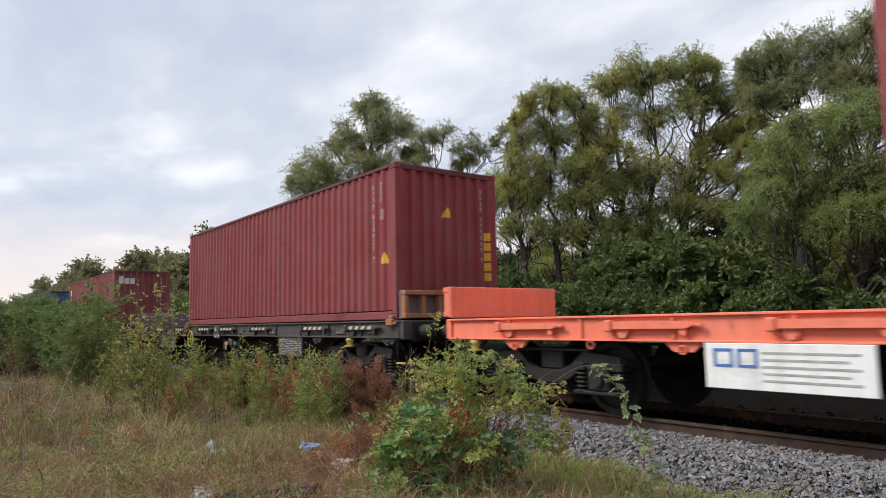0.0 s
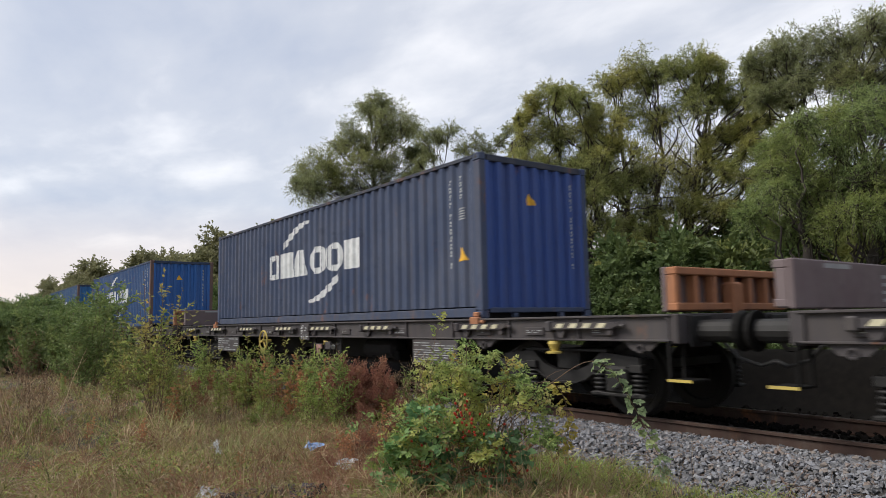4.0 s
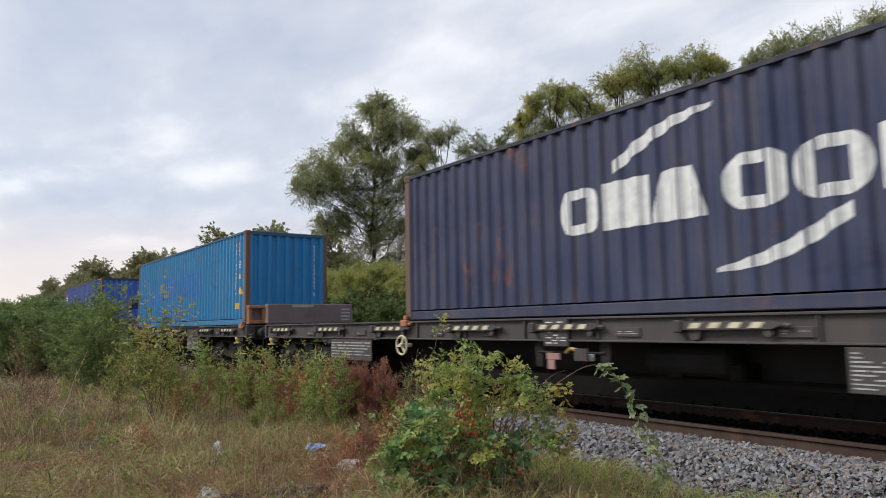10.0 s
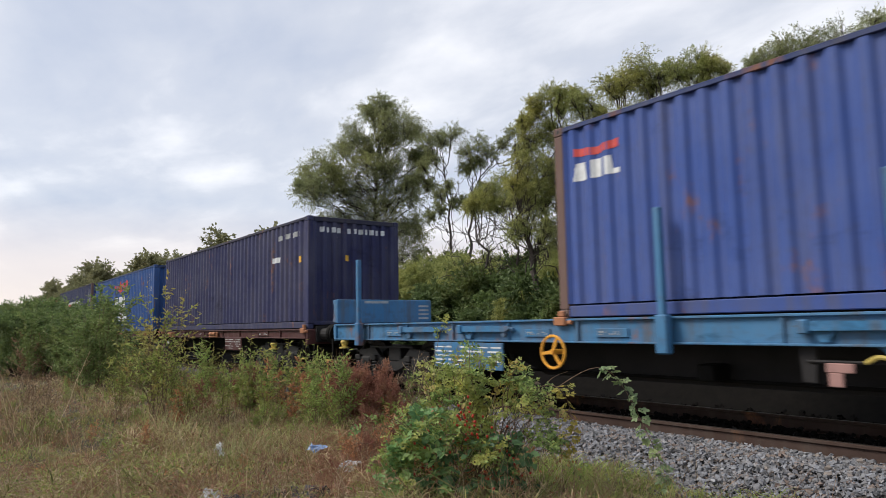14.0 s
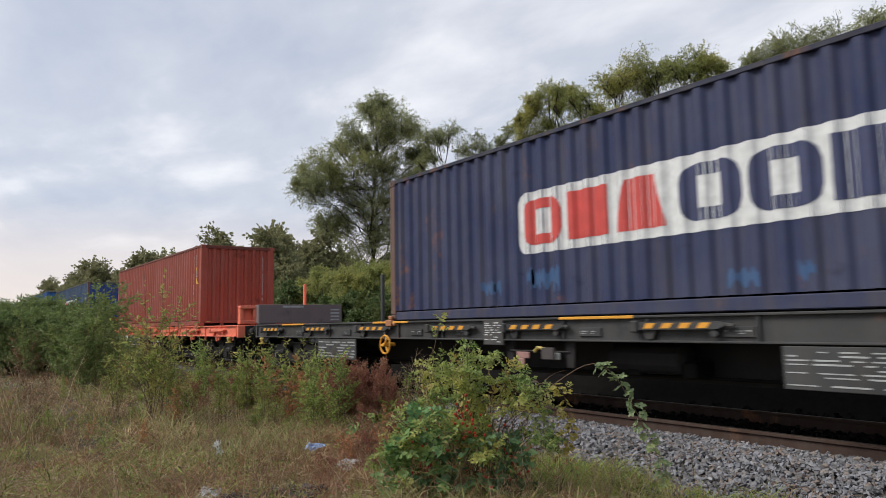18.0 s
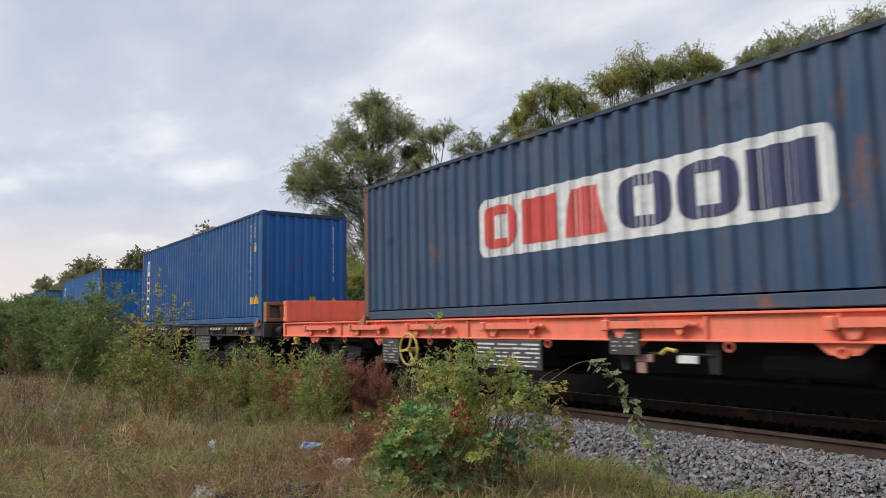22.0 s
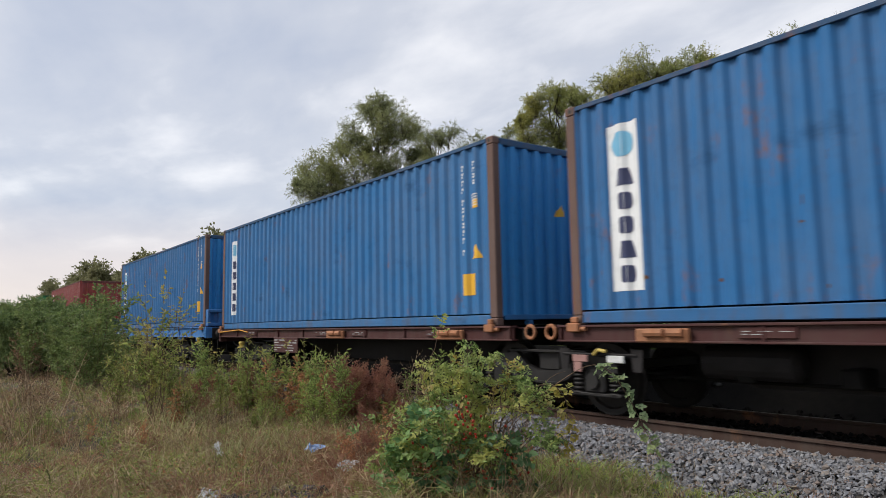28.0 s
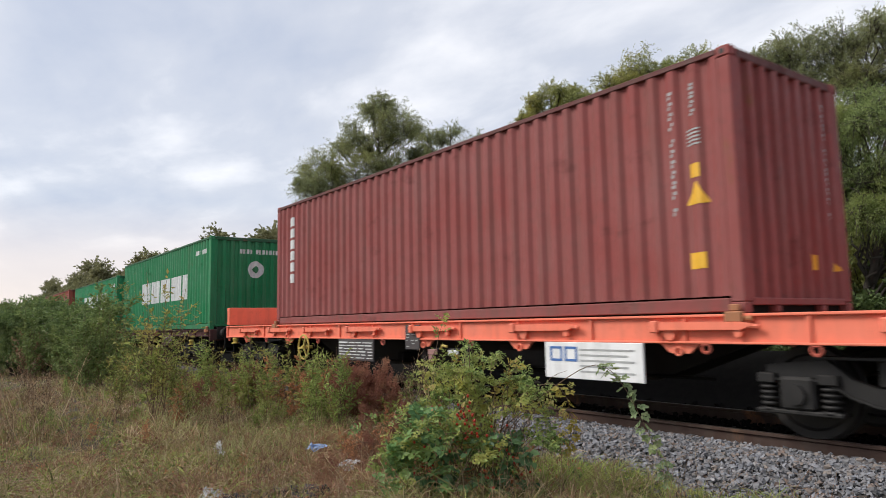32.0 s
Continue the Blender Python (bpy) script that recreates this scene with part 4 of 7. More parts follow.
def underframe(w, L, pivots, mat, top=1.26, pads=(0.2, 0.4)):
    for a, b in zip([-0.6] + [p for p in pivots if 4 < -p < L - 4], [p for p in pivots if 4 < -p < L - 4] + [-L + 0.6]):
        m0, m1 = a - 4.6, b + 4.6
        if m1 > m0:
            m0 = m1 = (a + b) / 2
        outline = [(b, top - 0.06), (a, top - 0.06), (a, top - 0.30), (a - (3.9 if a == -0.6 else 1.8), top - 0.32), (m0 - 0.7 if a == -0.6 else a - 2.6, 0.42), (m1 + 0.7 if b == -L + 0.6 else b + 2.6, 0.42), (b + (3.9 if b == -L + 0.6 else 1.8), top - 0.32), (b, top - 0.30)]
        for y in (-0.34, 0.30):
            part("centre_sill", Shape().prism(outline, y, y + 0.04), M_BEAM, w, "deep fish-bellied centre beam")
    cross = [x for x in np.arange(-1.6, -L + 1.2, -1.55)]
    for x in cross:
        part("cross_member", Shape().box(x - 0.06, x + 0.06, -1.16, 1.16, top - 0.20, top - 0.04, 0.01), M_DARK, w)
    part("deck_plate", Shape().box(-L + 0.75, -0.75, -1.15, 1.15, top - 0.036, top - 0.028), mat, w)
    for x, way in ((0.0, 1), (-L, -1)):
        part("end_beam", Shape().box(*sorted((x - way * 0.62, x - way * 0.74)), -1.27, 1.27, top - 0.34, top, 0.012), mat, w)
        buffers(w, x, way)
        step = Shape().box(*sorted((x - way * 0.42, x - way * 0.72)), -1.36, -1.02, 0.515, 0.54, 0.006)
        step.box(*sorted((x - way * 0.69, x - way * 0.72)), -1.34, -1.30, 0.54, top - 0.3).box(*sorted((x - way * 0.69, x - way * 0.72)), -1.08, -1.04, 0.54, top - 0.3)
        st = part("footstep", step, M_DARK, w, "hanging footstep with a yellow edge")
        part("step_edge", Shape().box(*sorted((x - way * 0.42, x - way * 0.72)), -1.366, -1.3605, 0.512, 0.543), M_YELLOW, st)
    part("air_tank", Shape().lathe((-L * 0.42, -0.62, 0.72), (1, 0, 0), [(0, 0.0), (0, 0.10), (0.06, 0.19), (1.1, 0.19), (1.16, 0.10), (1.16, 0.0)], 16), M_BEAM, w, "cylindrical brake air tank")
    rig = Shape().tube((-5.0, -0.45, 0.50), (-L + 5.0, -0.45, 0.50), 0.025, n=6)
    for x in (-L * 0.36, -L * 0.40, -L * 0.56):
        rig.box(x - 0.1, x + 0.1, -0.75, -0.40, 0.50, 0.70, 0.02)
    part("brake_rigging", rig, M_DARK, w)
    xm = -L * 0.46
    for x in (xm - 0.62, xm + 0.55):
        part("hanger", Shape().prism([(x - 0.09, top - 0.30), (x + 0.09, top - 0.30), (x + 0.06, 0.60), (x - 0.06, 0.60)], -1.18, -1.16), M_BEAM, w, "dark bracket hanging below the sill")
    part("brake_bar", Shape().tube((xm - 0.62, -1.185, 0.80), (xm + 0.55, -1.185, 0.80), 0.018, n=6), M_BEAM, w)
    part("change_lever", Shape().box(xm + 0.12, xm + 0.38, -1.22, -1.19, 0.70, 0.79, 0.008), M_MARK, w, "white brake change-over plate")
    part("change_lever", Shape().box(xm - 0.45, xm - 0.20, -1.22, -1.19, 0.70, 0.79, 0.008).box(xm - 0.43, xm - 0.30, -1.22, -1.19, 0.57, 0.70, 0.008), M_PINK, w, "faded pink brake change-over plate")
    part("change_handle", Shape().tube((xm - 0.10, -1.20, 0.80), (xm + 0.02, -1.25, 0.86), 0.022, n=6).tube((xm + 0.02, -1.25, 0.86), (xm + 0.14, -1.25, 0.84), 0.022, n=6), M_YELLOW, w, "yellow change-over handle")
    for x in pivots:
        bogie(w, x)
        for y in (-1.24, 1.24):
            if 4 < -x < L - 4:
                continue
            part("jacking_pad", Shape().lathe((x + (pads[0] if x > -L / 2 else -pads[1]), y, top - 0.32), (0, 0, -1), [(0, 0.0), (0, 0.07), (0.04, 0.085), (0.10, 0.06), (0.13, 0.05), (0.14, 0.11), (0.165, 0.11), (0.165, 0.0)], 14), M_YELLOW, w, "yellow jacking pad")


def lashing_eyes(w, at, mat, top=1.26):
    """Round lashing eyes hanging below the side sill."""
    for x in at:
        eye_ring = Shape().ring((x, -1.265, top - 0.362), (0, 1, 0), 0.050, 0.018, 14, 6).box(x - 0.05, x + 0.05, -1.285, -1.245, top - 0.335, top - 0.312, 0.006)
        part("lashing_eye", eye_ring, mat, w, "round lashing eye under the sill")


def flat_wagon(label, mat, ties, striped, light, L=20.17, gussets=(), rib_mat=None, end_mat=None, front_wall=True, pads=(1.2, 1.5), pivots=(2.55, 2.55)):
    w = thing("container_wagon", label, "freight wagon", "wagons of the train")
    side_sill(w, L, mat, gussets)
    underframe(w, L, (-pivots[0], -L + pivots[1]), mat, pads=pads)
    if end_mat is None and (mat is M_GREY or mat is M_BLACKW):
        end_mat = M_ENDGREY
    bulkhead(w, -L + 0.60, -1, end_mat or mat, end_mat or mat, z1=1.78)
    if front_wall:
        bulkhead(w, -0.80, 1, end_mat or mat, rib_mat or mat)
    for x in ties:
        for y in (-1.275, 1.275):
            tie_lever(w, x, y, mat, striped, light)
    return w


def grey_fittings(w, mat, wheel_mat=None, wheel_at=-12.65, label_at=-10.36):
    plate(w, "info_board", -15.9, -14.25, 0.53, 0.93, mat, rows=6)
    plate(w, "inscription_table", -5.85, -4.60, 0.52, 0.93, mat, rows=9, ink=M_FADED, label="grey plate with lines of white writing")
    plate(w, "label_plate", label_at, label_at + 0.44, 0.88, 1.25, mat, rows=9, ink=M_MARK)
    plate(w, "card_box", -9.15, -8.92, 0.70, 0.86, M_GREY)
    for x in (-8.3, -4.0, -12.2, -16.9, -1.7, -2.9, -6.3, -10.9, -14.7, -18.8):
        plate(w, "sill_label", x - 0.18, x + 0.18, 1.01, 1.12, mat, -1.274, rows=2)
    ring_wheel(w, wheel_at, 0.85, wheel_mat or M_YELLOW, 0.16 if wheel_mat else 0.24)


GREY_GUSSETS = (-1.15, -4.0, -16.2, -19.0)
GREY_TIES = (-18.4, -15.95, -13.6, -11.2, -9.3, -7.0, -4.0, -2.0)
ORANGE_GUSSETS = (-2.4, -4.9, -7.5, -9.9, -12.6, -15.5, -18.2)
ORANGE_EYES = (-1.0, -3.4, -4.55, -5.9, -8.6, -11.2, -13.9, -16.8, -19.5)
MOVERS = []


def place(ob, x, z=0.0):
    ob.location = (x, TRACK_Y, z)
    MOVERS.append((ob, x, z))
    return ob


G_LABEL = "dark grey flat container wagon with striped locking levers"
grey = flat_wagon(G_LABEL, M_GREY, GREY_TIES, True, M_CREAM, gussets=GREY_GUSSETS, rib_mat=M_RUSTY, pads=(0.0, 0.55))
grey_fittings(grey, M_GREY, wheel_at=-12.25)
grey_new = flat_wagon(G_LABEL, M_GREY, GREY_TIES, True, M_CREAM, gussets=GREY_GUSSETS, rib_mat=M_RUSTY)
grey_fittings(grey_new, M_GREY, wheel_at=-7.43, label_at=-9.68)


def more_wheels(w):
    for o in w.children_recursive:
        if o.name.split(".")[0] == "wheelset":
            WHEELSETS.append((o, o.location.x))


def again(w, x, label=""):
    c = copy_thing(w, Matrix())
    more_wheels(c)
    if label:
        c["label"] = label
    return place(c, x)


place(grey, -9.40)
w2 = again(grey, -29.57)
again(grey, -49.74)
again(grey, -69.91)
w5 = again(grey, -90.08)
stake(w5, -11.8, M_BLACKW, True)
w6 = again(grey_new, -110.25)
for o in [o for o in w6.children if o.name.startswith("end_wall")][1:]:
    for c in list(o.children):
        bpy.data.objects.remove(c)
    bpy.data.objects.remove(o)
for w in (w2, w6):
    for o in [o for o in w.children if o.name.startswith("handwheel")]:
        bpy.data.objects.remove(o)
ring_wheel(w6, -13.05, 0.85, M_CREAM, 0.16)
w13 = again(grey_new, -259.10)
w14 = again(grey_new, -279.27)
w7 = place(grey_new, -130.42)
stake(w7, -18.0, M_GREY, True)
stake(w7, -13.85, M_GREY, True)
stake(w14, -12.0, M_BLACKW, True)
stake(w14, -2.75, M_BLACKW, True)
for w, xs_ in ((grey, (-18.4,)), (w5, (-16.1, -18.5)), (w2, (-18.4,)), (w13, (-9.6,))):
    for x in xs_:
        stake(w, x, M_GREY, False, False)

w8 = flat_wagon("light blue flat container wagon with blue upright stakes", M_LIGHTBLUEW, (-16.3, -14.6, -9.3, -6.9, -4.2, -2.2), False, None, gussets=(-4.4, -9.0, -15.7), front_wall=False)
plate(w8, "info_board", -15.9, -14.2, 0.53, 0.93, M_LIGHTBLUEW, rows=5, ink=M_MARK)
plate(w8, "name_board", -6.73, -4.9, 0.60, 0.93, M_LIGHTBLUEW, rows=1, ink=M_FADED)
for x in (-8.3, -12.2, -13.5, -17.2):
    plate(w8, "sill_label", x - 0.25, x + 0.25, 1.02, 1.13, M_LIGHTBLUEW, -1.274, rows=2)
ring_wheel(w8, -13.08, 0.83, M_ORANGE_MARK, 0.21)
for x in (-9.0, -11.38, -18.3):
    stake(w8, x, M_LIGHTBLUEW)
place(w8, -150.59)

w10 = flat_wagon("black flat container wagon with orange striped levers", M_BLACKW, GREY_TIES, True, M_ORANGE_MARK, gussets=GREY_GUSSETS, front_wall=False)
grey_fittings(w10, M_BLACKW, M_ORANGE_MARK, -13.0)
stake(w10, -17.6, M_BLACKW, False, False)
for x in (-8.2, -13.0, -17.2):
    plate(w10, "deck_stripe", x - 0.6, x + 0.6, 1.225, 1.262, M_ORANGE_MARK, -1.308)
place(w10, -198.20)

O_LABEL = "orange flat container wagon with a white route board"
orange = flat_wagon(O_LABEL, M_ORANGEW, (-17.9, -15.9, -13.9, -11.9, -9.6, -7.0, -4.6, -2.2), False, None, L=20.40, gussets=ORANGE_GUSSETS, pads=(1.45, 1.34), pivots=(2.80, 2.65))
lashing_eyes(orange, ORANGE_EYES, paint("dark_orange_paint", (0.42, 0.085, 0.055), 0.3, 0.4, 0.2))


def route_board(w, x0, x1):
    p = plate(w, "route_board", x0, x1, 0.48, 0.945, M_WHITE, -1.315, label="white sheet-metal route board")
    bars = Shape()
    for a in (x0 + 0.10, x0 + 0.36):
        for c0, c1, z0, z1 in ((0.0, 0.22, 0.86, 0.89), (0.0, 0.22, 0.70, 0.73), (0.0, 0.035, 0.73, 0.86), (0.185, 0.22, 0.73, 0.86)):
            bars.box(a + c0, a + c1, -1.3195, -1.317, z0, z1)
    tagged(part("emblem", bars, M_BLUEMARK, p, "blue outlined emblem"), kind="stuff")
    bars = Shape()
    for k in range(5):
        bars.box(x0 + 0.62, x1 - 0.12 - 0.1 * (k % 2), -1.3195, -1.317, 0.57 + k * 0.068, 0.592 + k * 0.068)
    tagged(part("inscription", bars, M_FADED, p), kind="stuff")


o11, o12, o17 = again(orange, -218.40), again(orange, -238.80), again(orange, -347.10)
place(orange, 11.0)
# board, table, plates and handwheel, wagon by wagon
for w, board, table, plates, wheel in ((orange, (-15.2, -13.55), (-13.3, -11.5), ((-10.8, -10.4),), -6.35), (o11, (-15.28, -13.72), (-13.3, -11.5), ((-10.8, -10.4),), -6.35),
                                       (o12, (-6.78, -5.14), (-12.68, -11.3), ((-10.14, -9.7), (-15.34, -14.8)), -14.34), (o17, (-6.94, -5.34), (-12.9, -11.5), ((-10.4, -9.97),), -14.34)):
    route_board(w, *board)
    plate(w, "inscription_table", *table, 0.53, 0.94, M_GREY, rows=6, ink=M_MARK, label="dark plate with lines of white writing")
    for a, b in plates:
        plate(w, "label_plate", a, b, 0.78 if a > -14 else 0.50, 1.20 if a > -14 else 0.93, M_GREY, rows=7, ink=M_FADED)
    ring_wheel(w, wheel, 0.76, M_YELLOW, 0.26)
for w, far_stakes in ((o11, (-2.06, -17.95)), (o12, (-2.06,))):
    for x in far_stakes:
        stake(w, x, M_ORANGEW, False, False)

w16 = flat_wagon("bright blue flat container wagon with grey side boxes", M_BLUEW, (), False, None, gussets=(-3.5, -9.6, -12.9, -16.6))
lashing_eyes(w16, (-1.5, -3.0, -4.6, -6.2, -7.9, -10.9, -13.6, -15.0, -15.7, -17.8), M_BLUEW)
side_box = plate(w16, "side_box", -16.2, -14.2, 0.44, 0.94, M_GREY, label="dark grey side box with white writing")
ink_rows = Shape()
for a, b, z in ((-16.14, -15.92, 0.86), (-16.14, -15.75, 0.79), (-16.14, -15.58, 0.72), (-14.80, -14.28, 0.73), (-14.90, -14.28, 0.65), (-14.90, -14.24, 0.60), (-15.30, -15.02, 0.74), (-15.28, -15.04, 0.66), (-15.28, -15.04, 0.60)):
    ink_rows.box(a, b, -1.304, -1.301, z, z + 0.034)
tagged(part("inscription", ink_rows, M_FADED, side_box), kind="stuff")
plate(w16, "side_box", -13.8, -12.3, 0.50, 0.94, M_GREY)
plate(w16, "inscription_table", -8.43, -6.7, 0.54, 0.93, M_GREY, rows=8, ink=M_FADED)
plate(w16, "label_plate", -10.68, -10.2, 0.56, 0.95, M_GREY, rows=7, ink=M_MARK)
ring_wheel(w16, -12.42, 0.82, M_CREAM, 0.27)
for x in (-4.5, -7.5, -11.2, -14.5, -18.3):
    plate(w16, "sill_label", x - 0.25, x + 0.25, 1.02, 1.13, M_BLUEW, -1.274, rows=2)
place(w16, -326.85)


def long_wagon(label, mat):
    L = 27.42
    w = thing("container_wagon", label, "freight wagon", "wagons of the train")
    side_sill(w, L, mat, (), 1.17, -0.70, -13.25, deep=0.19)
    side_sill(w, L, mat, (), 1.17, -14.15, -L + 0.70, deep=0.19)
    underframe(w, L, (-2.8, -13.7, -L + 2.8), mat, 1.17)
    plate(w, "side_box", -22.7, -21.35, 0.62, 0.97, mat, rows=5, ink=M_FADED, label="red-brown side box with white writing")
    plate(w, "side_box", -6.0, -4.7, 0.62, 0.97, mat, rows=5, ink=M_FADED)
    for x in (-3.2, -8.3, -10.4, -16.0, -18.6, -20.2, -24.3):
        plate(w, "sill_label", x - 0.30, x + 0.30, 1.01, 1.13, mat, -1.274, rows=2)
    for x in (-7.0, -11.6, -15.6, -19.5):
        fold = Shape().box(x - 0.35, x + 0.35, -1.34, -1.27, 0.96, 1.12, 0.015)
        fold.tube((x - 0.2, -1.35, 1.07), (x + 0.05, -1.35, 1.07), 0.05, n=8).tube((x + 0.1, -1.35, 1.07), (x + 0.3, -1.35, 1.07), 0.05, n=8)
        part("folding_pin", fold, M_RUSTY, w, "rusty folding container pin")
    for x in (-13.5, -13.9):
        part("joint_hose", Shape().ring((x, -1.15, 1.08), (0, 1, 0), 0.09, 0.025, 12, 6), M_RUSTY, w, "rusty orange hose loop")
    bar = Shape().tube((-L + 0.9, -1.32, 1.10), (-L + 2.4, -1.32, 1.16), 0.013, n=6).tube((-L + 2.4, -1.32, 1.16), (-L + 3.0, -1.32, 1.10), 0.013, n=6)
    part("release_rod", bar, M_ORANGE_MARK, w, "orange uncoupling rod")
    return w


B_LABEL = "long red-brown articulated container wagon on three bogies"
w9 = long_wagon(B_LABEL, M_BROWNW)
place(w9, -170.77)
again(w9, -299.42)
again(w9, -367.70)

TOP, LOWTOP = 1.263, 1.174
RED, DARKRED, BRICK, MAROON = (0.24, 0.053, 0.059), (0.25, 0.043, 0.050), (0.32, 0.073, 0.049), (0.27, 0.070, 0.065)
# front walls whose paint has kept its colour
END_COLOURS = {-74: (0.030, 0.115, 0.34), -91: (0.030, 0.135, 0.33), -111: (0.044, 0.060, 0.165), -199: (0.020, 0.045, 0.19), -243: (0.020, 0.065, 0.25), -54: (0.035, 0.075, 0.25),
               -152: (0.052, 0.145, 0.54), -131: (0.020, 0.20, 0.46), -260: (0.018, 0.145, 0.44), -280: (0.020, 0.190, 0.53), -300: (0.026, 0.20, 0.50), -314: (0.028, 0.22, 0.52), -328: (0.028, 0.22, 0.52)}
for x, z, label, colour, high, rusty, rust, marks in (
        (9.81, TOP, "dark red corrugated shipping container", DARKRED, True, False, 0.2, marks_dark_red),
        (-10.31, TOP, "dark red corrugated shipping container with white number columns", DARKRED, True, False, 0.2, marks_dark_red),
        (-33.63, TOP, "red shipping container with a fresh red paint patch", RED, False, False, 0.4, marks_serif),
        (-53.79, TOP, "blue shipping container with white bold markings", (0.048, 0.068, 0.125), False, False, 0.4, marks_white_bold),
        (-73.94, TOP, "blue shipping container with rusty corner posts and white markings", (0.033, 0.085, 0.21), False, True, 0.35, marks_white_bold),
        (-90.95, TOP, "faded blue shipping container with rusty corner posts", (0.036, 0.095, 0.205), False, True, 0.3, marks_white_bold),
        (-111.25, TOP, "dark navy shipping container with white bold markings", (0.034, 0.044, 0.098), False, True, 0.4, marks_white_bold),
        (-131.30, TOP, "bright cyan shipping container with a darker repainted patch", (0.020, 0.20, 0.42), False, True, 0.3, marks_cyan),
        (-151.51, TOP, "violet-blue shipping container with rusty corner posts", (0.046, 0.088, 0.295), False, True, 0.45, marks_small_wings),
        (-171.48, LOWTOP, "dark navy shipping container with small white number bars", (0.030, 0.034, 0.095), False, False, 0.3, marks_dark_top),
        (-185.37, LOWTOP, "blue shipping container with a red wing and white blocks", (0.024, 0.085, 0.27), False, False, 0.3, marks_wings),
        (-199.10, TOP, "dark navy shipping container with a white painted panel", (0.030, 0.040, 0.10), False, True, 0.45, marks_board),
        (-222.53, TOP, "brick red corrugated shipping container", BRICK, False, False, 0.15, marks_plain),
        (-242.73, TOP, "slate blue shipping container with a white painted panel", (0.034, 0.075, 0.145), False, True, 0.45, marks_board),
        (-260.02, TOP, "tall blue shipping container with an upright white panel", (0.019, 0.100, 0.285), True, False, 0.15, marks_upright_low),
        (-280.21, TOP, "tall blue shipping container with an upright white panel", (0.026, 0.138, 0.365), True, True, 0.4, marks_upright_low),
        (-300.26, LOWTOP, "tall bright blue shipping container with rust streaks", (0.023, 0.146, 0.365), True, True, 0.55, marks_upright_mid),
        (-313.95, LOWTOP, "tall light blue shipping container with an upright white panel", (0.032, 0.165, 0.39), True, True, 0.35, marks_upright_mid),
        (-327.75, TOP, "tall light blue shipping container with rust along its foot", (0.032, 0.16, 0.38), True, True, 0.6, marks_upright_mid),
        (-351.20, TOP, "tall maroon corrugated shipping container", MAROON, True, False, 0.2, marks_maroon),
        (-368.55, LOWTOP, "tall green shipping container with white block markings", (0.018, 0.22, 0.085), True, False, 0.15, marks_green),
        (-382.40, LOWTOP, "green shipping container with white block markings", (0.020, 0.25, 0.10), False, False, 0.15, marks_green),
        (-397.20, TOP, "brick red corrugated shipping container", BRICK, False, False, 0.2, marks_plain)):
    place(container(label, colour, high, rusty, rust, marks, END_COLOURS.get(round(x))), x, z)
again(w13, -395.10)
# locating pins on the wagon sides at the containers' corners
PIN = Shape().box(-0.10, 0.10, -1.335, -1.262, 1.17, 1.285, 0.012).box(-0.055, 0.055, -1.30, -1.245, 1.285, 1.36, 0.012).tube((0.13, -1.30, 1.21), (0.20, -1.30, 1.21), 0.028, n=8).mesh("locating_pin")
PIN.materials.append(M_RUSTY)
wagons_at = [(ob, x) for ob, x, z in MOVERS if ob.name.startswith("container_wagon")]
for ob, x, z in [m for m in MOVERS if m[0].name.startswith("shipping_container")]:
    near = [(w, wx) for w, wx in wagons_at if wx + 0.1 >= x > wx - 26.0]
    if near:
        w, wx = min(near, key=lambda m: m[1])
        for dx in (-0.09, -BOX_L + 0.09):
            part("locating_pin", PIN, None, w, "rusty locating pin" if dx > -1 else "", pose(x - wx + dx, 0, z - TOP))

# ---- plants ----
M_BARK = plain("willow_bark", (0.085, 0.070, 0.060), 0.95, 0.5, 8.0)
M_TWIG = plain("dry_twig", (0.17, 0.11, 0.07), 0.9, 0.4, 12.0)
M_WILLOW = foliage("willow_leaf", (0.175, 0.210, 0.064), (0.410, 0.430, 0.155), (0.420, 0.390, 0.110), 0.5, 0.5, 0.35)
M_WILLOW_GREY = foliage("grey_willow_leaf", (0.170, 0.195, 0.090), (0.345, 0.370, 0.185), (0.320, 0.330, 0.125), 0.5, 0.5, 0.4)
M_WILLOW_GREEN = foliage("green_willow_leaf", (0.130, 0.185, 0.060), (0.330, 0.405, 0.145), (0.360, 0.385, 0.105), 0.5, 0.5, 0.6)
M_SHRUB = foliage("shrub_leaf", (0.065, 0.098, 0.034), (0.140, 0.195, 0.070), (0.145, 0.165, 0.050), 0.4, 0.5, 0.7)
M_SHRUB_LIGHT = foliage("light_shrub_leaf", (0.105, 0.160, 0.050), (0.240, 0.315, 0.112), (0.240, 0.255, 0.088), 0.45, 0.5, 0.7)
M_SHRUB_MID = foliage("mid_green_shrub_leaf", (0.080, 0.126, 0.044), (0.195, 0.260, 0.090), (0.200, 0.215, 0.072), 0.42, 0.5, 0.7)
M_FAR = foliage("far_tree_leaf", (0.155, 0.165, 0.085), (0.285, 0.285, 0.148), (0.270, 0.235, 0.115), 0.45, 0.6, 0.05)
M_DRYGRASS = foliage("dry_grass", (0.28, 0.195, 0.105), (0.66, 0.53, 0.33), (0.36, 0.27, 0.13), 0.4, 0.8, 0.5)
M_WEED = foliage("green_weed_leaf", (0.120, 0.190, 0.048), (0.360, 0.455, 0.135), (0.36, 0.32, 0.085), 0.5, 0.6, 1.6)
M_WEED_YELLOW = foliage("yellowing_weed_leaf", (0.140, 0.190, 0.048), (0.360, 0.405, 0.120), (0.44, 0.30, 0.105), 0.5, 0.6, 1.8)
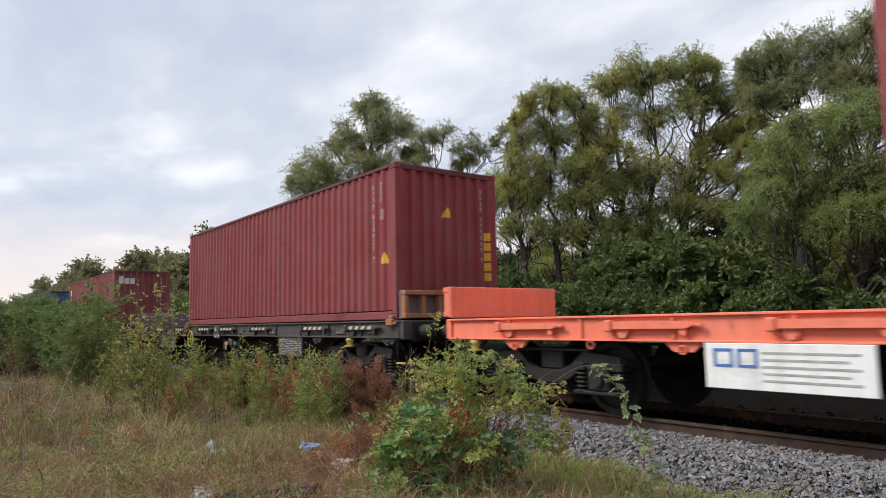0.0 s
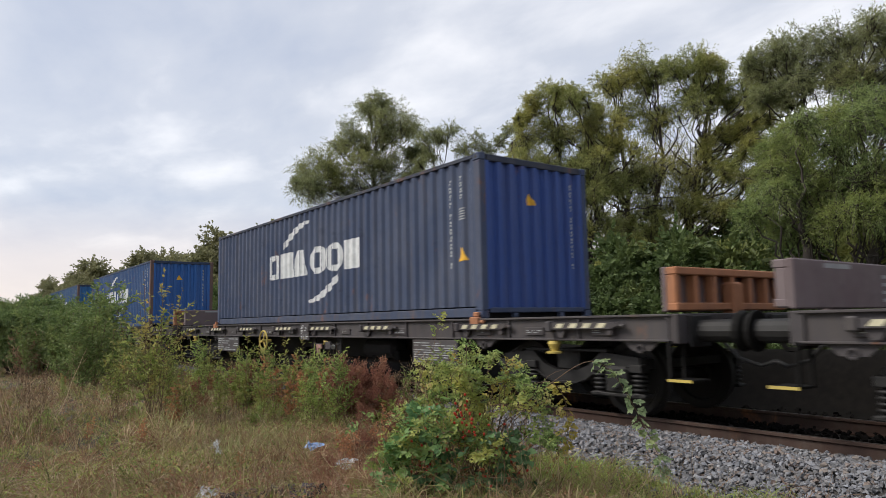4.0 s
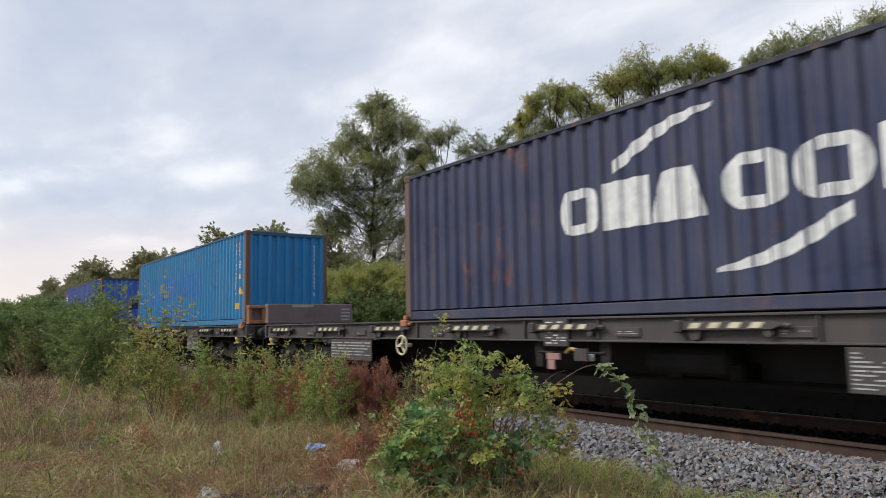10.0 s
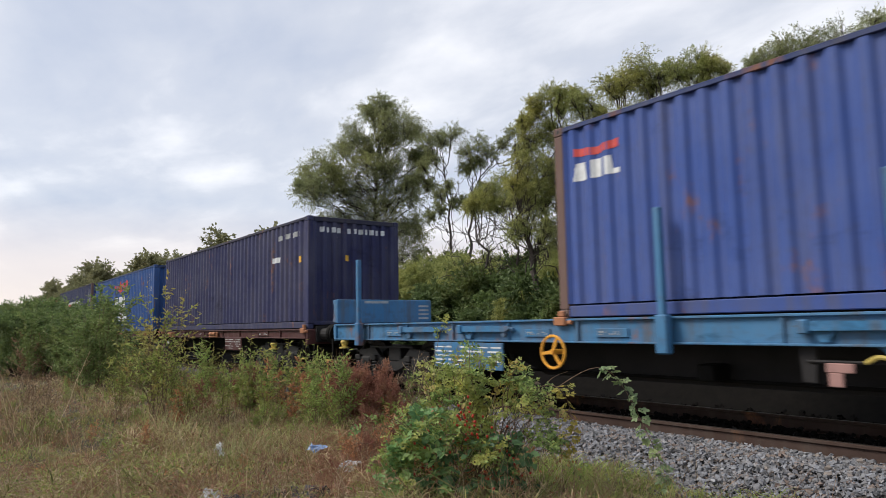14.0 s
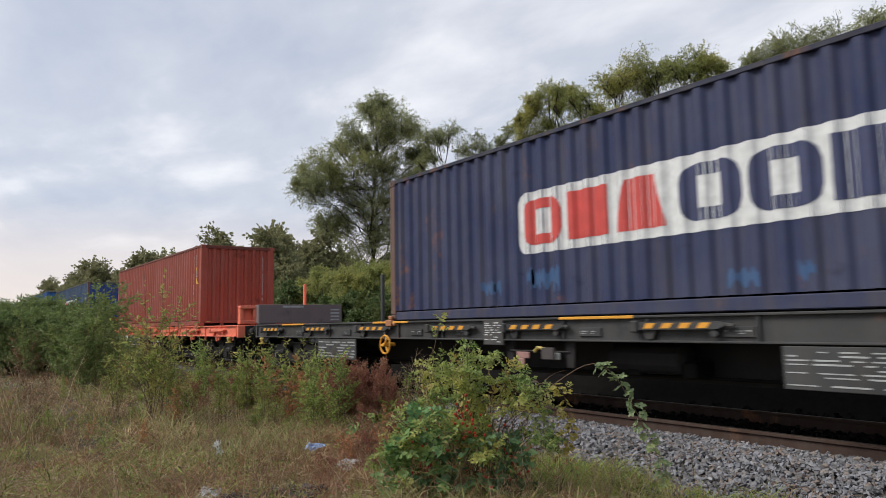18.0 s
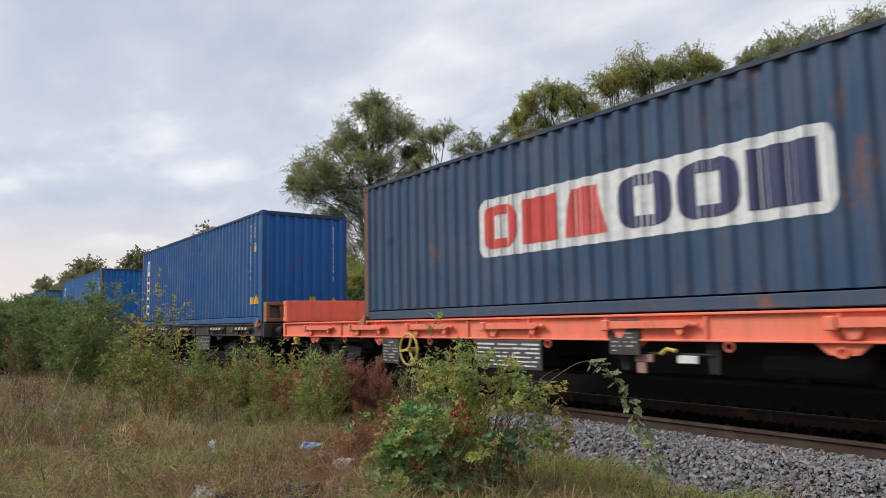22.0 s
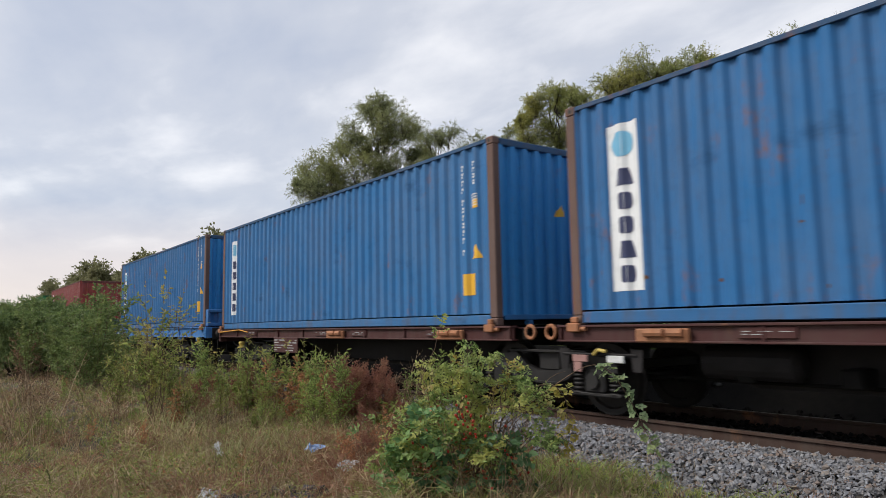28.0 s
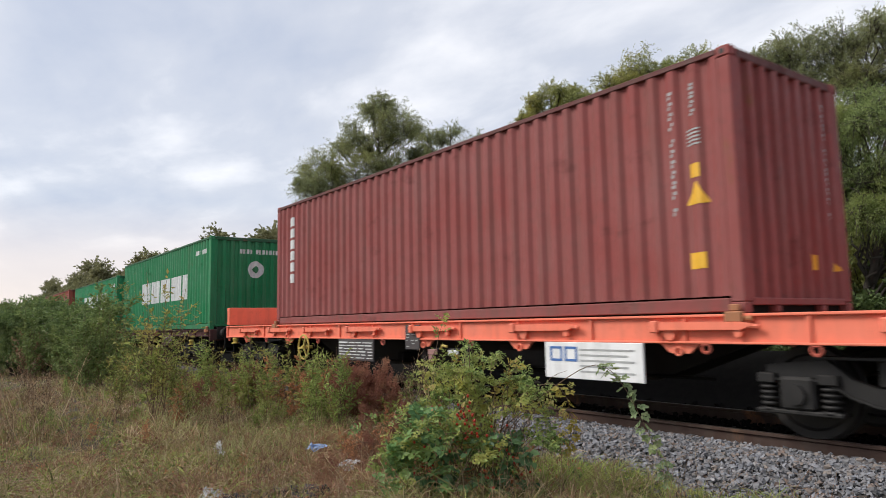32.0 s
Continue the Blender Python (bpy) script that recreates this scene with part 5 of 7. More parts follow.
M_REDWEED = foliage("red_brown_weed", (0.17, 0.070, 0.052), (0.36, 0.160, 0.105), (0.34, 0.20, 0.115), 0.35, 0.7, 2.0)
M_BROWNWEED = foliage("brown_dead_weed", (0.22, 0.138, 0.080), (0.46, 0.32, 0.20), (0.33, 0.18, 0.10), 0.25, 0.8, 1.5)
M_ROSE_YELLOW = foliage("yellow_briar_leaf", (0.30, 0.27, 0.05), (0.46, 0.38, 0.09), (0.32, 0.18, 0.06), 0.4, 0.5, 3.0)
M_HIP = plain("red_rosehip", (0.50, 0.050, 0.025), 0.3, 0.3, 20.0)


def unit(v):
    return v / np.maximum(np.linalg.norm(v, axis=-1, keepdims=True), 1e-9)


def leaves(name, at, way, length, width, mat, ovate=False, up=None, tilt=0.6):
    """A leaf at every point, pointing along way; length and width vary."""
    n = len(at)
    length = length * rng.uniform(0.65, 1.25, (n, 1))
    width = width * rng.uniform(0.7, 1.25, (n, 1))
    way = unit(way)
    side = unit(np.cross(way, rng.normal(size=(n, 3)) if up is None else np.asarray(up) + rng.normal(0, tilt, (n, 3))))
    lift = np.cross(side, way)
    if not ovate:
        mid = at + way * length * 0.45
        v = np.stack([at, mid + side * width / 2 + lift * width * 0.15, at + way * length, mid - side * width / 2 + lift * width * 0.15], 1).reshape(-1, 3)
        return quads(name, v, np.arange(n * 4).reshape(n, 4), mat)
    a, b = at + way * length * 0.28 + lift * width * 0.16, at + way * length * 0.66 + lift * width * 0.12
    v = np.stack([at, a + side * width * 0.46, b + side * width * 0.40, at + way * length, b - side * width * 0.40, a - side * width * 0.46], 1).reshape(-1, 3)
    k = np.arange(n)[:, None] * 6
    f = np.concatenate([k + np.array([0, 1, 2, 3]), k + np.array([0, 3, 4, 5])])
    return quads(name, v, f, mat)


def tubes(name, paths, mat, sides=5):
    """Tapered limbs: paths of (points, radius at foot, radius at tip)."""
    sh_v, sh_f, k = [], [], 0
    for pts, r0, r1 in paths:
        pts = np.asarray(pts)
        n = len(pts)
        tan = unit(np.gradient(pts, axis=0))
        ref = np.array([0.3, 0.9, 0.25]) if abs(tan[0][2]) > 0.8 else np.array([0.1, 0.2, 0.97])
        u = unit(np.cross(tan, ref))
        w = np.cross(tan, u)
        r = np.linspace(r0, r1, n)[:, None]
        for j in range(sides):
            a = 2 * math.pi * j / sides
            sh_v.append(pts + (u * math.cos(a) + w * math.sin(a)) * r)
        base = k
        for j in range(sides):
            j2 = (j + 1) % sides
            i = np.arange(n - 1)
            sh_f.append(np.stack([base + j * n + i, base + j2 * n + i, base + j2 * n + i + 1, base + j * n + i + 1], 1))
        k += n * sides
    return quads(name, np.concatenate(sh_v), np.concatenate(sh_f), mat, True)


def bend(a, b, sag, n=7, wobble=0.0):
    """A path from a to b, bowed upwards (or down) in the middle."""
    t = np.linspace(0, 1, n)[:, None]
    p = np.asarray(a) * (1 - t) + np.asarray(b) * t
    p[:, 2] += (sag * np.sin(np.pi * t)).ravel()
    if wobble:
        p[1:-1] += rng.normal(0, wobble, (n - 2, 3))
    return p


def sprays(centre, radius, twigs, per, droop, out_bias=0.3):
    """Leafy twigs that spring from the middle of a clump: twig paths, leaf places and leaf directions."""
    way = rng.normal(size=(twigs, 3))
    way[:, 2] = way[:, 2] * 0.8 + out_bias
    way = unit(way)
    start = np.asarray(centre) + way * radius * rng.uniform(0.0, 0.35, (twigs, 1))
    reach = radius * rng.uniform(0.45, 1.12, (twigs, 1))
    t = np.linspace(0, 1, 5)
    paths = start[:, None, :] + way[:, None, :] * reach[:, None, :] * t[None, :, None]
    paths[:, :, 2] -= droop * radius * (t ** 2)[None, :] * rng.uniform(0.3, 1.2, (twigs, 1))
    s = rng.uniform(0.15, 1.0, (twigs, per))
    idx = np.minimum((s * 4).astype(int), 3)
    fr = (s * 4 - idx)[..., None]
    row = np.arange(twigs)[:, None]
    at = paths[row, idx] * (1 - fr) + paths[row, idx + 1] * fr
    tan = unit(paths[row, idx + 1] - paths[row, idx])
    at = at + rng.normal(0, radius * 0.055, at.shape)
    ldir = tan + rng.normal(0, 0.65, at.shape)
    ldir[..., 2] -= droop * 1.1
    return paths, at.reshape(-1, 3), ldir.reshape(-1, 3)


def dome(c, root, cr, twigs, per, droop):
    """A rounded head of fine twigs that fan out from one root, leafy towards their tips: boughs, twigs, leaf places and directions."""
    boughs = []
    for _ in range(6):
        o = unit(rng.normal(size=3) + np.array([0, 0, 0.45]))
        boughs.append(bend(root, c + o * cr * rng.uniform(0.35, 0.65), 0.06 * cr, 6, 0.03 * cr))
    boughs = np.array(boughs)
    which = rng.integers(0, 6, twigs)
    start = boughs[which, rng.integers(2, 6, twigs)]
    way = unit(rng.normal(size=(twigs, 3)) + np.array([0, 0, 0.18]))
    tip = c + way * cr * rng.uniform(0.62, 1.16, (twigs, 1))
    t = np.linspace(0, 1, 5)
    paths = start[:, None, :] * (1 - t)[None, :, None] + tip[:, None, :] * t[None, :, None]
    paths[:, :, 2] += (cr * 0.10 * np.sin(np.pi * t))[None, :] - droop * cr * (t ** 3)[None, :] * rng.uniform(0.2, 1.2, (twigs, 1))
    s = 1 - 0.80 * rng.random((twigs, per))
    idx = np.minimum((s * 4).astype(int), 3)
    fr = (s * 4 - idx)[..., None]
    row = np.arange(twigs)[:, None]
    at = paths[row, idx] * (1 - fr) + paths[row, idx + 1] * fr + rng.normal(0, cr * 0.05, (twigs, per, 3))
    ldir = unit(paths[row, idx + 1] - paths[row, idx]) + rng.normal(0, 0.6, at.shape)
    ldir[..., 2] -= droop
    return boughs, paths, at.reshape(-1, 3), ldir.reshape(-1, 3)


def tree(label, base, clumps, leaf, leaf_mat, trunk_r=0.2, fork=0.35, dense=1.0, deep=0.9, droop=0.2, copies=2, lean=0.0, stems=1, bare=0):
    """A willow-like tree seen from the meadow. clumps: sideways, height above the rails and radius, metres; the crown's depth follows from its width."""
    base = np.array(base, float)
    d = np.array([base[0], base[1], 0.0])
    d /= np.linalg.norm(d)
    right = np.array([d[1], -d[0], 0.0])
    ob = thing("willow_tree", label, "tree", "trees beyond the track")
    top = max(c[1] for c in clumps)
    zf = base[2] + (top - base[2]) * fork
    wood, points, ways, fine, leaders = [], [], [], [], []
    for s in range(stems):
        shift = (s - (stems - 1) / 2) * 1.1
        head = np.array([base[0], base[1], base[2] + (top - base[2]) * 0.84]) + right * (lean + shift * 1.5) + d * rng.uniform(-0.5, 0.5)
        path = bend(base + right * shift * 0.5, head, 0.0, 14, 0.13)
        wood.append((path, trunk_r, trunk_r * 0.14))
        leaders.append(path)
    for cx, cz, cr in clumps:
        for k in range(copies):
            depth = (rng.uniform(-1, 1) if k else rng.uniform(-0.4, 0.4)) * deep * max(1.0, cr)
            c = np.array([base[0], base[1], 0.0]) + right * (cx + (rng.uniform(0.45, 1.0) * (-1) ** k * cr if k else 0)) + d * depth
            c[2] = cz - (rng.uniform(0.15, 0.75) * cr if k else 0)
            stem = leaders[int(np.argmin([np.min(np.linalg.norm((h - c)[:, :2], axis=1)) for h in leaders]))]
            want = max(zf * 0.6, c[2] - rng.uniform(1.2, 2.6))
            j = int(np.clip(np.argmin(np.abs(stem[:, 2] - want)), 3, 12))
            inward = stem[j] - c
            inward[2] = 0
            root = c + unit(inward) * cr * 0.35 - np.array([0, 0, cr * 0.42])
            wood.append((bend(stem[j], root, rng.uniform(-0.25, 0.25), 8, 0.10), trunk_r * rng.uniform(0.12, 0.22), 0.018))
            boughs, paths, at, ldir = dome(c, root, cr * (0.85 if k else 1.0), int(64 * dense), 24, droop)
            wood += [(p, 0.017, 0.006) for p in boughs]
            fine += [(p, 0.009, 0.003) for p in paths[::2]]
            points.append(at)
            ways.append(ldir)
    for k in range(bare):
        stem = leaders[rng.integers(stems)]
        a = stem[rng.integers(4, 11)]
        e = a + right * rng.uniform(-2.2, 2.2) + d * rng.uniform(-0.8, 0.8) + np.array([0, 0, rng.uniform(0.1, 1.6)])
        limb = bend(a, e, rng.uniform(-0.1, 0.4), 8, 0.08)
        wood.append((limb, trunk_r * 0.18, 0.010))
        for q in range(5):
            f = limb[rng.integers(3, 8)]
            fine.append((bend(f, f + rng.normal(0, 0.35, 3) + np.array([0, 0, 0.35]), 0.05, 5, 0.03), 0.012, 0.004))
    part("trunk", tubes("trunk", wood, M_BARK, 6), M_BARK, ob, "dark ridged trunk with spreading limbs")
    tagged(part("branchwork", tubes("branchwork", fine, M_BARK, 3), M_BARK, ob), kind="stuff")
    part("crown", leaves("crown", np.concatenate(points), np.concatenate(ways), leaf[0], leaf[1], leaf_mat), leaf_mat, ob, "loose crown of narrow leaves")
    return ob


tree("tall grey-green willow with rounded open heads", (-34.7, 19.95, 0.0),
     [(0.24, 13.7, 1.21), (1.85, 13.48, 1.38), (2.49, 12.66, 0.97), (0.89, 14.37, 0.89), (-2.77, 10.87, 1.19), (-1.36, 11.21, 1.28), (-3.31, 9.49, 0.92), (-1.83, 9.26, 1.27),
      (0.23, 11.22, 1.28), (0.7, 10.25, 1.36), (2.14, 10.75, 1.21), (0.21, 8.78, 1.27), (2.28, 8.79, 1.2), (3.26, 9.78, 0.81), (3.28, 11.42, 0.65), (-0.2, 7.4, 1.2), (1.5, 7.2, 1.2), (-1.8, 7.6, 1.0), (2.7, 7.1, 1.1), (0.8, 5.8, 1.3), (2.5, 5.5, 1.2), (-0.7, 12.2, 0.9), (1.0, 12.2, 1.1), (-2.3, 10.0, 1.0)],
     (0.14, 0.034), M_WILLOW_GREY, 0.20, 0.36, 1.2, 1.0, 0.12, 3, 0.8, 1, 10)
tree("slender willow with thin foliage and bare limbs showing", (-29.2, 22.7, 0.3),
     [(-1.21, 11.3, 0.82), (-0.16, 11.58, 0.82), (1.02, 10.99, 0.87), (1.68, 10.47, 0.63), (0.77, 9.88, 0.57), (-1.45, 10.16, 0.63), (-0.66, 8.63, 0.56), (1.26, 8.58, 0.5),
      (2.98, 11.5, 0.63), (3.77, 10.8, 0.69), (0.21, 7.86, 0.5), (-1.13, 7.44, 0.59)],
     (0.12, 0.028), M_WILLOW_GREY, 0.13, 0.40, 1.1, 0.6, 0.1, 2, 0.0, 2, 14)
tree("low willow with a yellow-green umbrella head over bare limbs", (-21.5, 19.5, 0.2),
     [(-0.28, 7.2, 0.87), (-0.87, 6.75, 0.72), (0.29, 6.71, 0.76), (-1.46, 6.42, 0.56), (0.87, 6.92, 0.52)],
     (0.10, 0.024), M_WILLOW, 0.12, 0.25, 1.5, 0.8, 0.15, 3, 0.0, 3, 40)
tree("spreading olive willow with a ragged dark top", (-16.7, 17.2, -0.1),
     [(-0.09, 9.2, 0.58), (-0.52, 8.52, 0.52), (0.58, 9.15, 0.44), (1.24, 8.82, 0.57), (-0.07, 7.86, 0.79), (1.0, 7.93, 0.78), (1.81, 8.23, 0.65), (-0.71, 6.79, 0.71),
      (0.36, 6.73, 0.78), (1.29, 6.81, 0.7), (-1.01, 5.97, 0.57), (0.06, 5.64, 0.65), (1.0, 5.5, 0.7), (2.0, 5.9, 0.7), (0.3, 4.5, 0.8), (1.5, 4.5, 0.8), (-0.9, 4.7, 0.7), (2.4, 7.2, 0.6)],
     (0.095, 0.021), M_WILLOW, 0.15, 0.30, 1.05, 1.0, 0.12, 4, 0.3, 3, 24)
tree("tall olive willow with domed heads and open limbs", (-16.2, 21.6, 0.1),
     [(0.08, 11.03, 0.93), (-0.6, 10.57, 0.7), (0.85, 10.63, 0.71), (2.06, 10.93, 0.77), (2.74, 10.7, 0.55), (2.28, 9.92, 0.85), (3.22, 9.66, 0.72), (4.02, 9.64, 0.75),
      (4.53, 9.36, 0.51), (0.0, 9.34, 0.87), (1.27, 9.05, 0.85), (1.45, 7.3, 1.24), (0.53, 7.01, 0.97), (2.38, 6.71, 0.95), (-0.56, 6.64, 0.98), (-1.51, 6.41, 0.83),
      (2.45, 5.53, 0.95), (1.08, 5.48, 0.84), (-0.2, 5.0, 0.9), (-1.5, 4.9, 0.9), (3.4, 5.2, 0.9), (0.6, 4.2, 1.0), (3.7, 8.3, 0.6), (2.9, 7.9, 0.7), (3.6, 6.8, 0.7), (-1.6, 8.2, 0.7), (-1.9, 7.3, 0.7), (4.3, 8.6, 0.55), (4.2, 7.6, 0.65), (4.3, 6.5, 0.75)],
     (0.105, 0.024), M_WILLOW, 0.20, 0.30, 1.1, 1.0, 0.12, 4, 1.0, 3, 24)
tree("grey-green willow rising behind the fresh green one", (-9.5, 21.5, 0.2),
     [(-1.59, 9.4, 0.45), (-1.03, 9.47, 0.76), (-0.25, 9.74, 0.79), (0.68, 9.65, 0.82), (1.58, 9.57, 0.76), (2.33, 9.33, 0.79), (0.1, 8.61, 0.69), (-0.71, 8.46, 0.56),
      (0.91, 8.57, 0.7), (-1.11, 8.1, 0.49), (1.7, 8.4, 0.8), (2.8, 8.3, 0.9)],
     (0.10, 0.021), M_WILLOW_GREY, 0.16, 0.34, 1.1, 1.0, 0.12, 4, 0.5, 2, 12)
tree("large fresh green willow beside the track", (-6.9, 15.55, -0.1),
     [(0.78, 5.78, 0.67), (0.24, 5.44, 0.61), (1.25, 5.49, 0.69), (-0.31, 5.09, 0.64), (-0.76, 5.29, 0.47), (0.32, 4.44, 0.76), (-0.36, 4.22, 0.65), (1.03, 4.35, 0.7),
      (-0.98, 4.34, 0.49), (-1.3, 3.66, 0.47), (-0.5, 3.37, 0.63), (0.32, 3.42, 0.65), (1.03, 3.35, 0.63), (1.8, 5.56, 0.72), (1.77, 4.33, 0.76), (1.69, 3.29, 0.72),
      (2.4, 4.89, 0.86), (2.29, 3.47, 0.86)],
     (0.080, 0.015), M_WILLOW_GREEN, 0.18, 0.30, 2.0, 1.0, 0.25, 3, 0.3, 2)


def shrub(name, label, category, group, radius, tall, clumps, leaf, mat, per=800, stems=9, droop=0.2):
    """A shrub that stands on its origin."""
    ob = thing(name, label, category, group)
    wood, points, ways = [], [], []
    for k in range(clumps):
        a = rng.uniform(0, 2 * math.pi)
        u = rng.uniform(0.0, 1.0)
        rr = radius * math.sqrt(u) * 0.8
        cz = tall * rng.uniform(0.18, 0.86) * (1 - 0.35 * u)
        cr = radius * rng.uniform(0.28, 0.42)
        c = np.array([rr * math.cos(a), rr * math.sin(a), cz])
        wood.append((bend((rng.normal(0, 0.08), rng.normal(0, 0.08), -0.05), c, 0.2, 6, 0.04), 0.03 * tall / 3, 0.006))
        paths, at, ldir = sprays(c, cr, max(8, per // 20), 20, droop, 0.5)
        points.append(at)
        ways.append(ldir)
    tagged(part("branchwork", tubes("branchwork", wood, M_BARK, 5), M_BARK, ob), kind="stuff")
    pts = np.concatenate(points)
    pts[:, 2] = np.maximum(pts[:, 2], 0.03)
    tagged(part("crown", leaves("crown", pts, np.concatenate(ways), leaf[0], leaf[1], mat, True), mat, ob, "dense green leaves"), kind="stuff")
    return ob


def spot(ob, x, y, turn, scale=1.0, lift=0.0):
    ob.matrix_basis = pose(x, y, height(x, y) + lift, 0, 0, turn)
    ob.scale = (scale, scale, scale)
    return ob


def spread(proto, places):
    """The first at its place, the rest as copies: x, y, turn, scale."""
    for i, (x, y, turn, scale) in enumerate(places):
        ob = proto if i == 0 else copy_thing(proto, Matrix())
        spot(ob, x, y, turn, scale)


UNDER = "bushes under the trees"
dark_shrub = shrub("shrub", "dense dark green shrub at the wood's edge", "shrub", UNDER, 1.5, 3.2, 15, (0.14, 0.075), M_SHRUB, 900)
light_shrub = shrub("shrub", "light green leafy shrub below the willows", "shrub", UNDER, 1.5, 2.8, 15, (0.12, 0.060), M_SHRUB_LIGHT, 900)
places_dark, places_light = [], []
for i in range(22):
    x = 1.0 - i * 1.75
    (places_dark if i % 3 else places_light).append((x + rng.uniform(-0.5, 0.5), 14.6 + rng.uniform(-0.7, 0.7) + i * 0.08, rng.uniform(0, 360), rng.uniform(0.85, 1.1)))
for i in range(17):
    x = 2.0 - i * 2.6
    places_dark.append((x + rng.uniform(-0.6, 0.6), 17.2 + rng.uniform(-0.8, 0.8) + i * 0.15, rng.uniform(0, 360), rng.uniform(1.1, 1.5)))
for i in range(12):
    x = 4.0 - i * 4.2
    places_dark.append((x, 24.0 + rng.uniform(-1, 1) + i * 0.3, rng.uniform(0, 360), rng.uniform(1.6, 2.0)))
for i in range(12):
    places_dark.append((-38.0 - i * 4.0, 15.5 + i * 0.6 + rng.uniform(-1, 1), rng.uniform(0, 360), rng.uniform(1.2, 1.7)))
for i in range(20):
    places_dark.append((3.0 - i * 1.25, 13.7 + rng.uniform(-0.4, 0.4), rng.uniform(0, 360), rng.uniform(0.38, 0.55)))
spread(dark_shrub, places_dark)
spread(light_shrub, places_light)

olive_shrub = shrub("young_willow", "bushy young willow with olive leaves", "tree", UNDER, 1.9, 6.0, 22, (0.13, 0.034), M_WILLOW, 1500, droop=0.35)
spread(olive_shrub, [(-19.5, 19.5, 0, 0.88), (-27.3, 20.2, 30, 1.12), (-25.0, 19.3, 130, 1.0), (-30.4, 20.6, 260, 1.1), (-22.5, 20.0, 80, 0.90), (-25.5, 20.5, 160, 0.96), (-28.5, 19.5, 240, 0.92), (-31.5, 18.2, 300, 1.05), (-33.2, 18.9, 45, 1.12), (-13.5, 18.0, 40, 0.85), (-10.5, 18.5, 120, 0.80),
                     (-37.5, 19.0, 200, 1.10), (-41.0, 20.0, 15, 1.04), (-8.0, 20.0, 75, 1.22), (-4.5, 17.5, 145, 1.16), (-17.0, 16.0, 215, 0.60), (-24.0, 24.0, 10, 1.15), (-30.0, 26.0, 95, 1.2)])

track_shrub = shrub("shrub", "dark green shrub between meadow and track", "shrub", "bushes beside the meadow", 1.3, 2.9, 20, (0.10, 0.034), M_SHRUB_MID, 1100)
spread(track_shrub, [(-26.8, 4.3, 20, 1.08), (-31.5, 3.6, 110, 1.3), (-29.5, 2.4, 200, 1.1), (-36.0, 3.6, 300, 1.4), (-40.0, 2.2, 70, 1.4), (-33.5, 1.6, 160, 1.15), (-46.0, 4.2, 250, 1.2),
                     (-52.0, 2.8, 15, 1.4), (-38.0, 0.6, 95, 1.0), (-24.4, 4.6, 330, 0.52), (-60.0, 3.8, 33, 1.5)])

def round_tree(name, label, group, radius, tall, leaf, mat, clumps=20, per=700):
    """A distant tree: a short trunk under rounded tiers of leaves."""
    ob = thing(name, label, "tree", group)
    wood, points, ways = [(bend((0, 0, -0.1), (0.2, 0.1, tall * 0.7), 0, 6, 0.1), 0.22, 0.05)], [], []
    for k in range(clumps):
        a, u = rng.uniform(0, 2 * math.pi), math.sqrt(rng.random())
        c = np.array([math.cos(a) * u * radius * 0.72, math.sin(a) * u * radius * 0.72, tall * (0.80 - 0.30 * u * u - 0.35 * rng.random())])
        wood.append((bend((0.1, 0, tall * 0.35), c, 0.3, 5, 0.1), 0.09, 0.02))
        _, at, ldir = sprays(c, radius * rng.uniform(0.30, 0.46), per // 20, 20, 0.2, 0.2)
        points.append(at)
        ways.append(ldir)
    tagged(part("trunk", tubes("trunk", wood, M_BARK, 5), M_BARK, ob))
    tagged(part("crown", leaves("crown", np.concatenate(points), np.concatenate(ways), leaf[0], leaf[1], mat, True), mat, ob, "rounded leafy crown"), kind="stuff")
    return ob


far = round_tree("far_tree", "distant round-crowned tree in autumn green", "distant trees along the line", 4.8, 14.5, (0.42, 0.24), M_FAR, 24, 1300)
far_places = []
for i in range(26):
    x = -66 - i * 8.0
    far_places.append((x + rng.uniform(-3, 3), 24.0 + i * 0.25 + rng.uniform(-3, 5), rng.uniform(0, 360), (0.80, 0.70, 0.86, 0.66, 0.78)[i % 5] * (1.04 + 0.026 * min(i, 14)) * rng.uniform(0.94, 1.10)))
for i in range(24):
    x = -70 - i * 8.2
    far_places.append((x + rng.uniform(-3, 3), 31.0 + i * 0.3 + rng.uniform(-3, 5), rng.uniform(0, 360), rng.uniform(0.84, 1.00) * (1.03 + 0.020 * min(i, 14))))
for i in range(10):
    far_places.append((-46 - i * 7.0, 21.0 + i * 0.5, rng.uniform(0, 360), rng.uniform(0.42, 0.58)))
spread(far, far_places)


# ---- meadow ----
M_THATCH = foliage("straw_thatch", (0.19, 0.130, 0.078), (0.66, 0.53, 0.365), (0.24, 0.145, 0.085), 0.4, 0.8, 1.3)
M_DEADGRASS = foliage("brown_dead_grass", (0.15, 0.078, 0.048), (0.43, 0.245, 0.155), (0.24, 0.13, 0.075), 0.35, 0.8, 1.6)
M_TALLGRASS = foliage("tall_pale_grass", (0.20, 0.225, 0.085), (0.47, 0.47, 0.22), (0.50, 0.41, 0.22), 0.5, 0.7, 0.9)
M_RUSSET = foliage("russet_withered_grass", (0.19, 0.088, 0.055), (0.46, 0.265, 0.175), (0.34, 0.20, 0.12), 0.35, 0.8, 2.2)
M_OLIVE = foliage("olive_grass", (0.100, 0.108, 0.036), (0.315, 0.315, 0.110), (0.38, 0.31, 0.165), 0.45, 0.75, 1.4)
M_FRESH = foliage("fresh_green_grass", (0.17, 0.24, 0.055), (0.44, 0.52, 0.15), (0.48, 0.48, 0.18), 0.5, 0.7, 2.0)
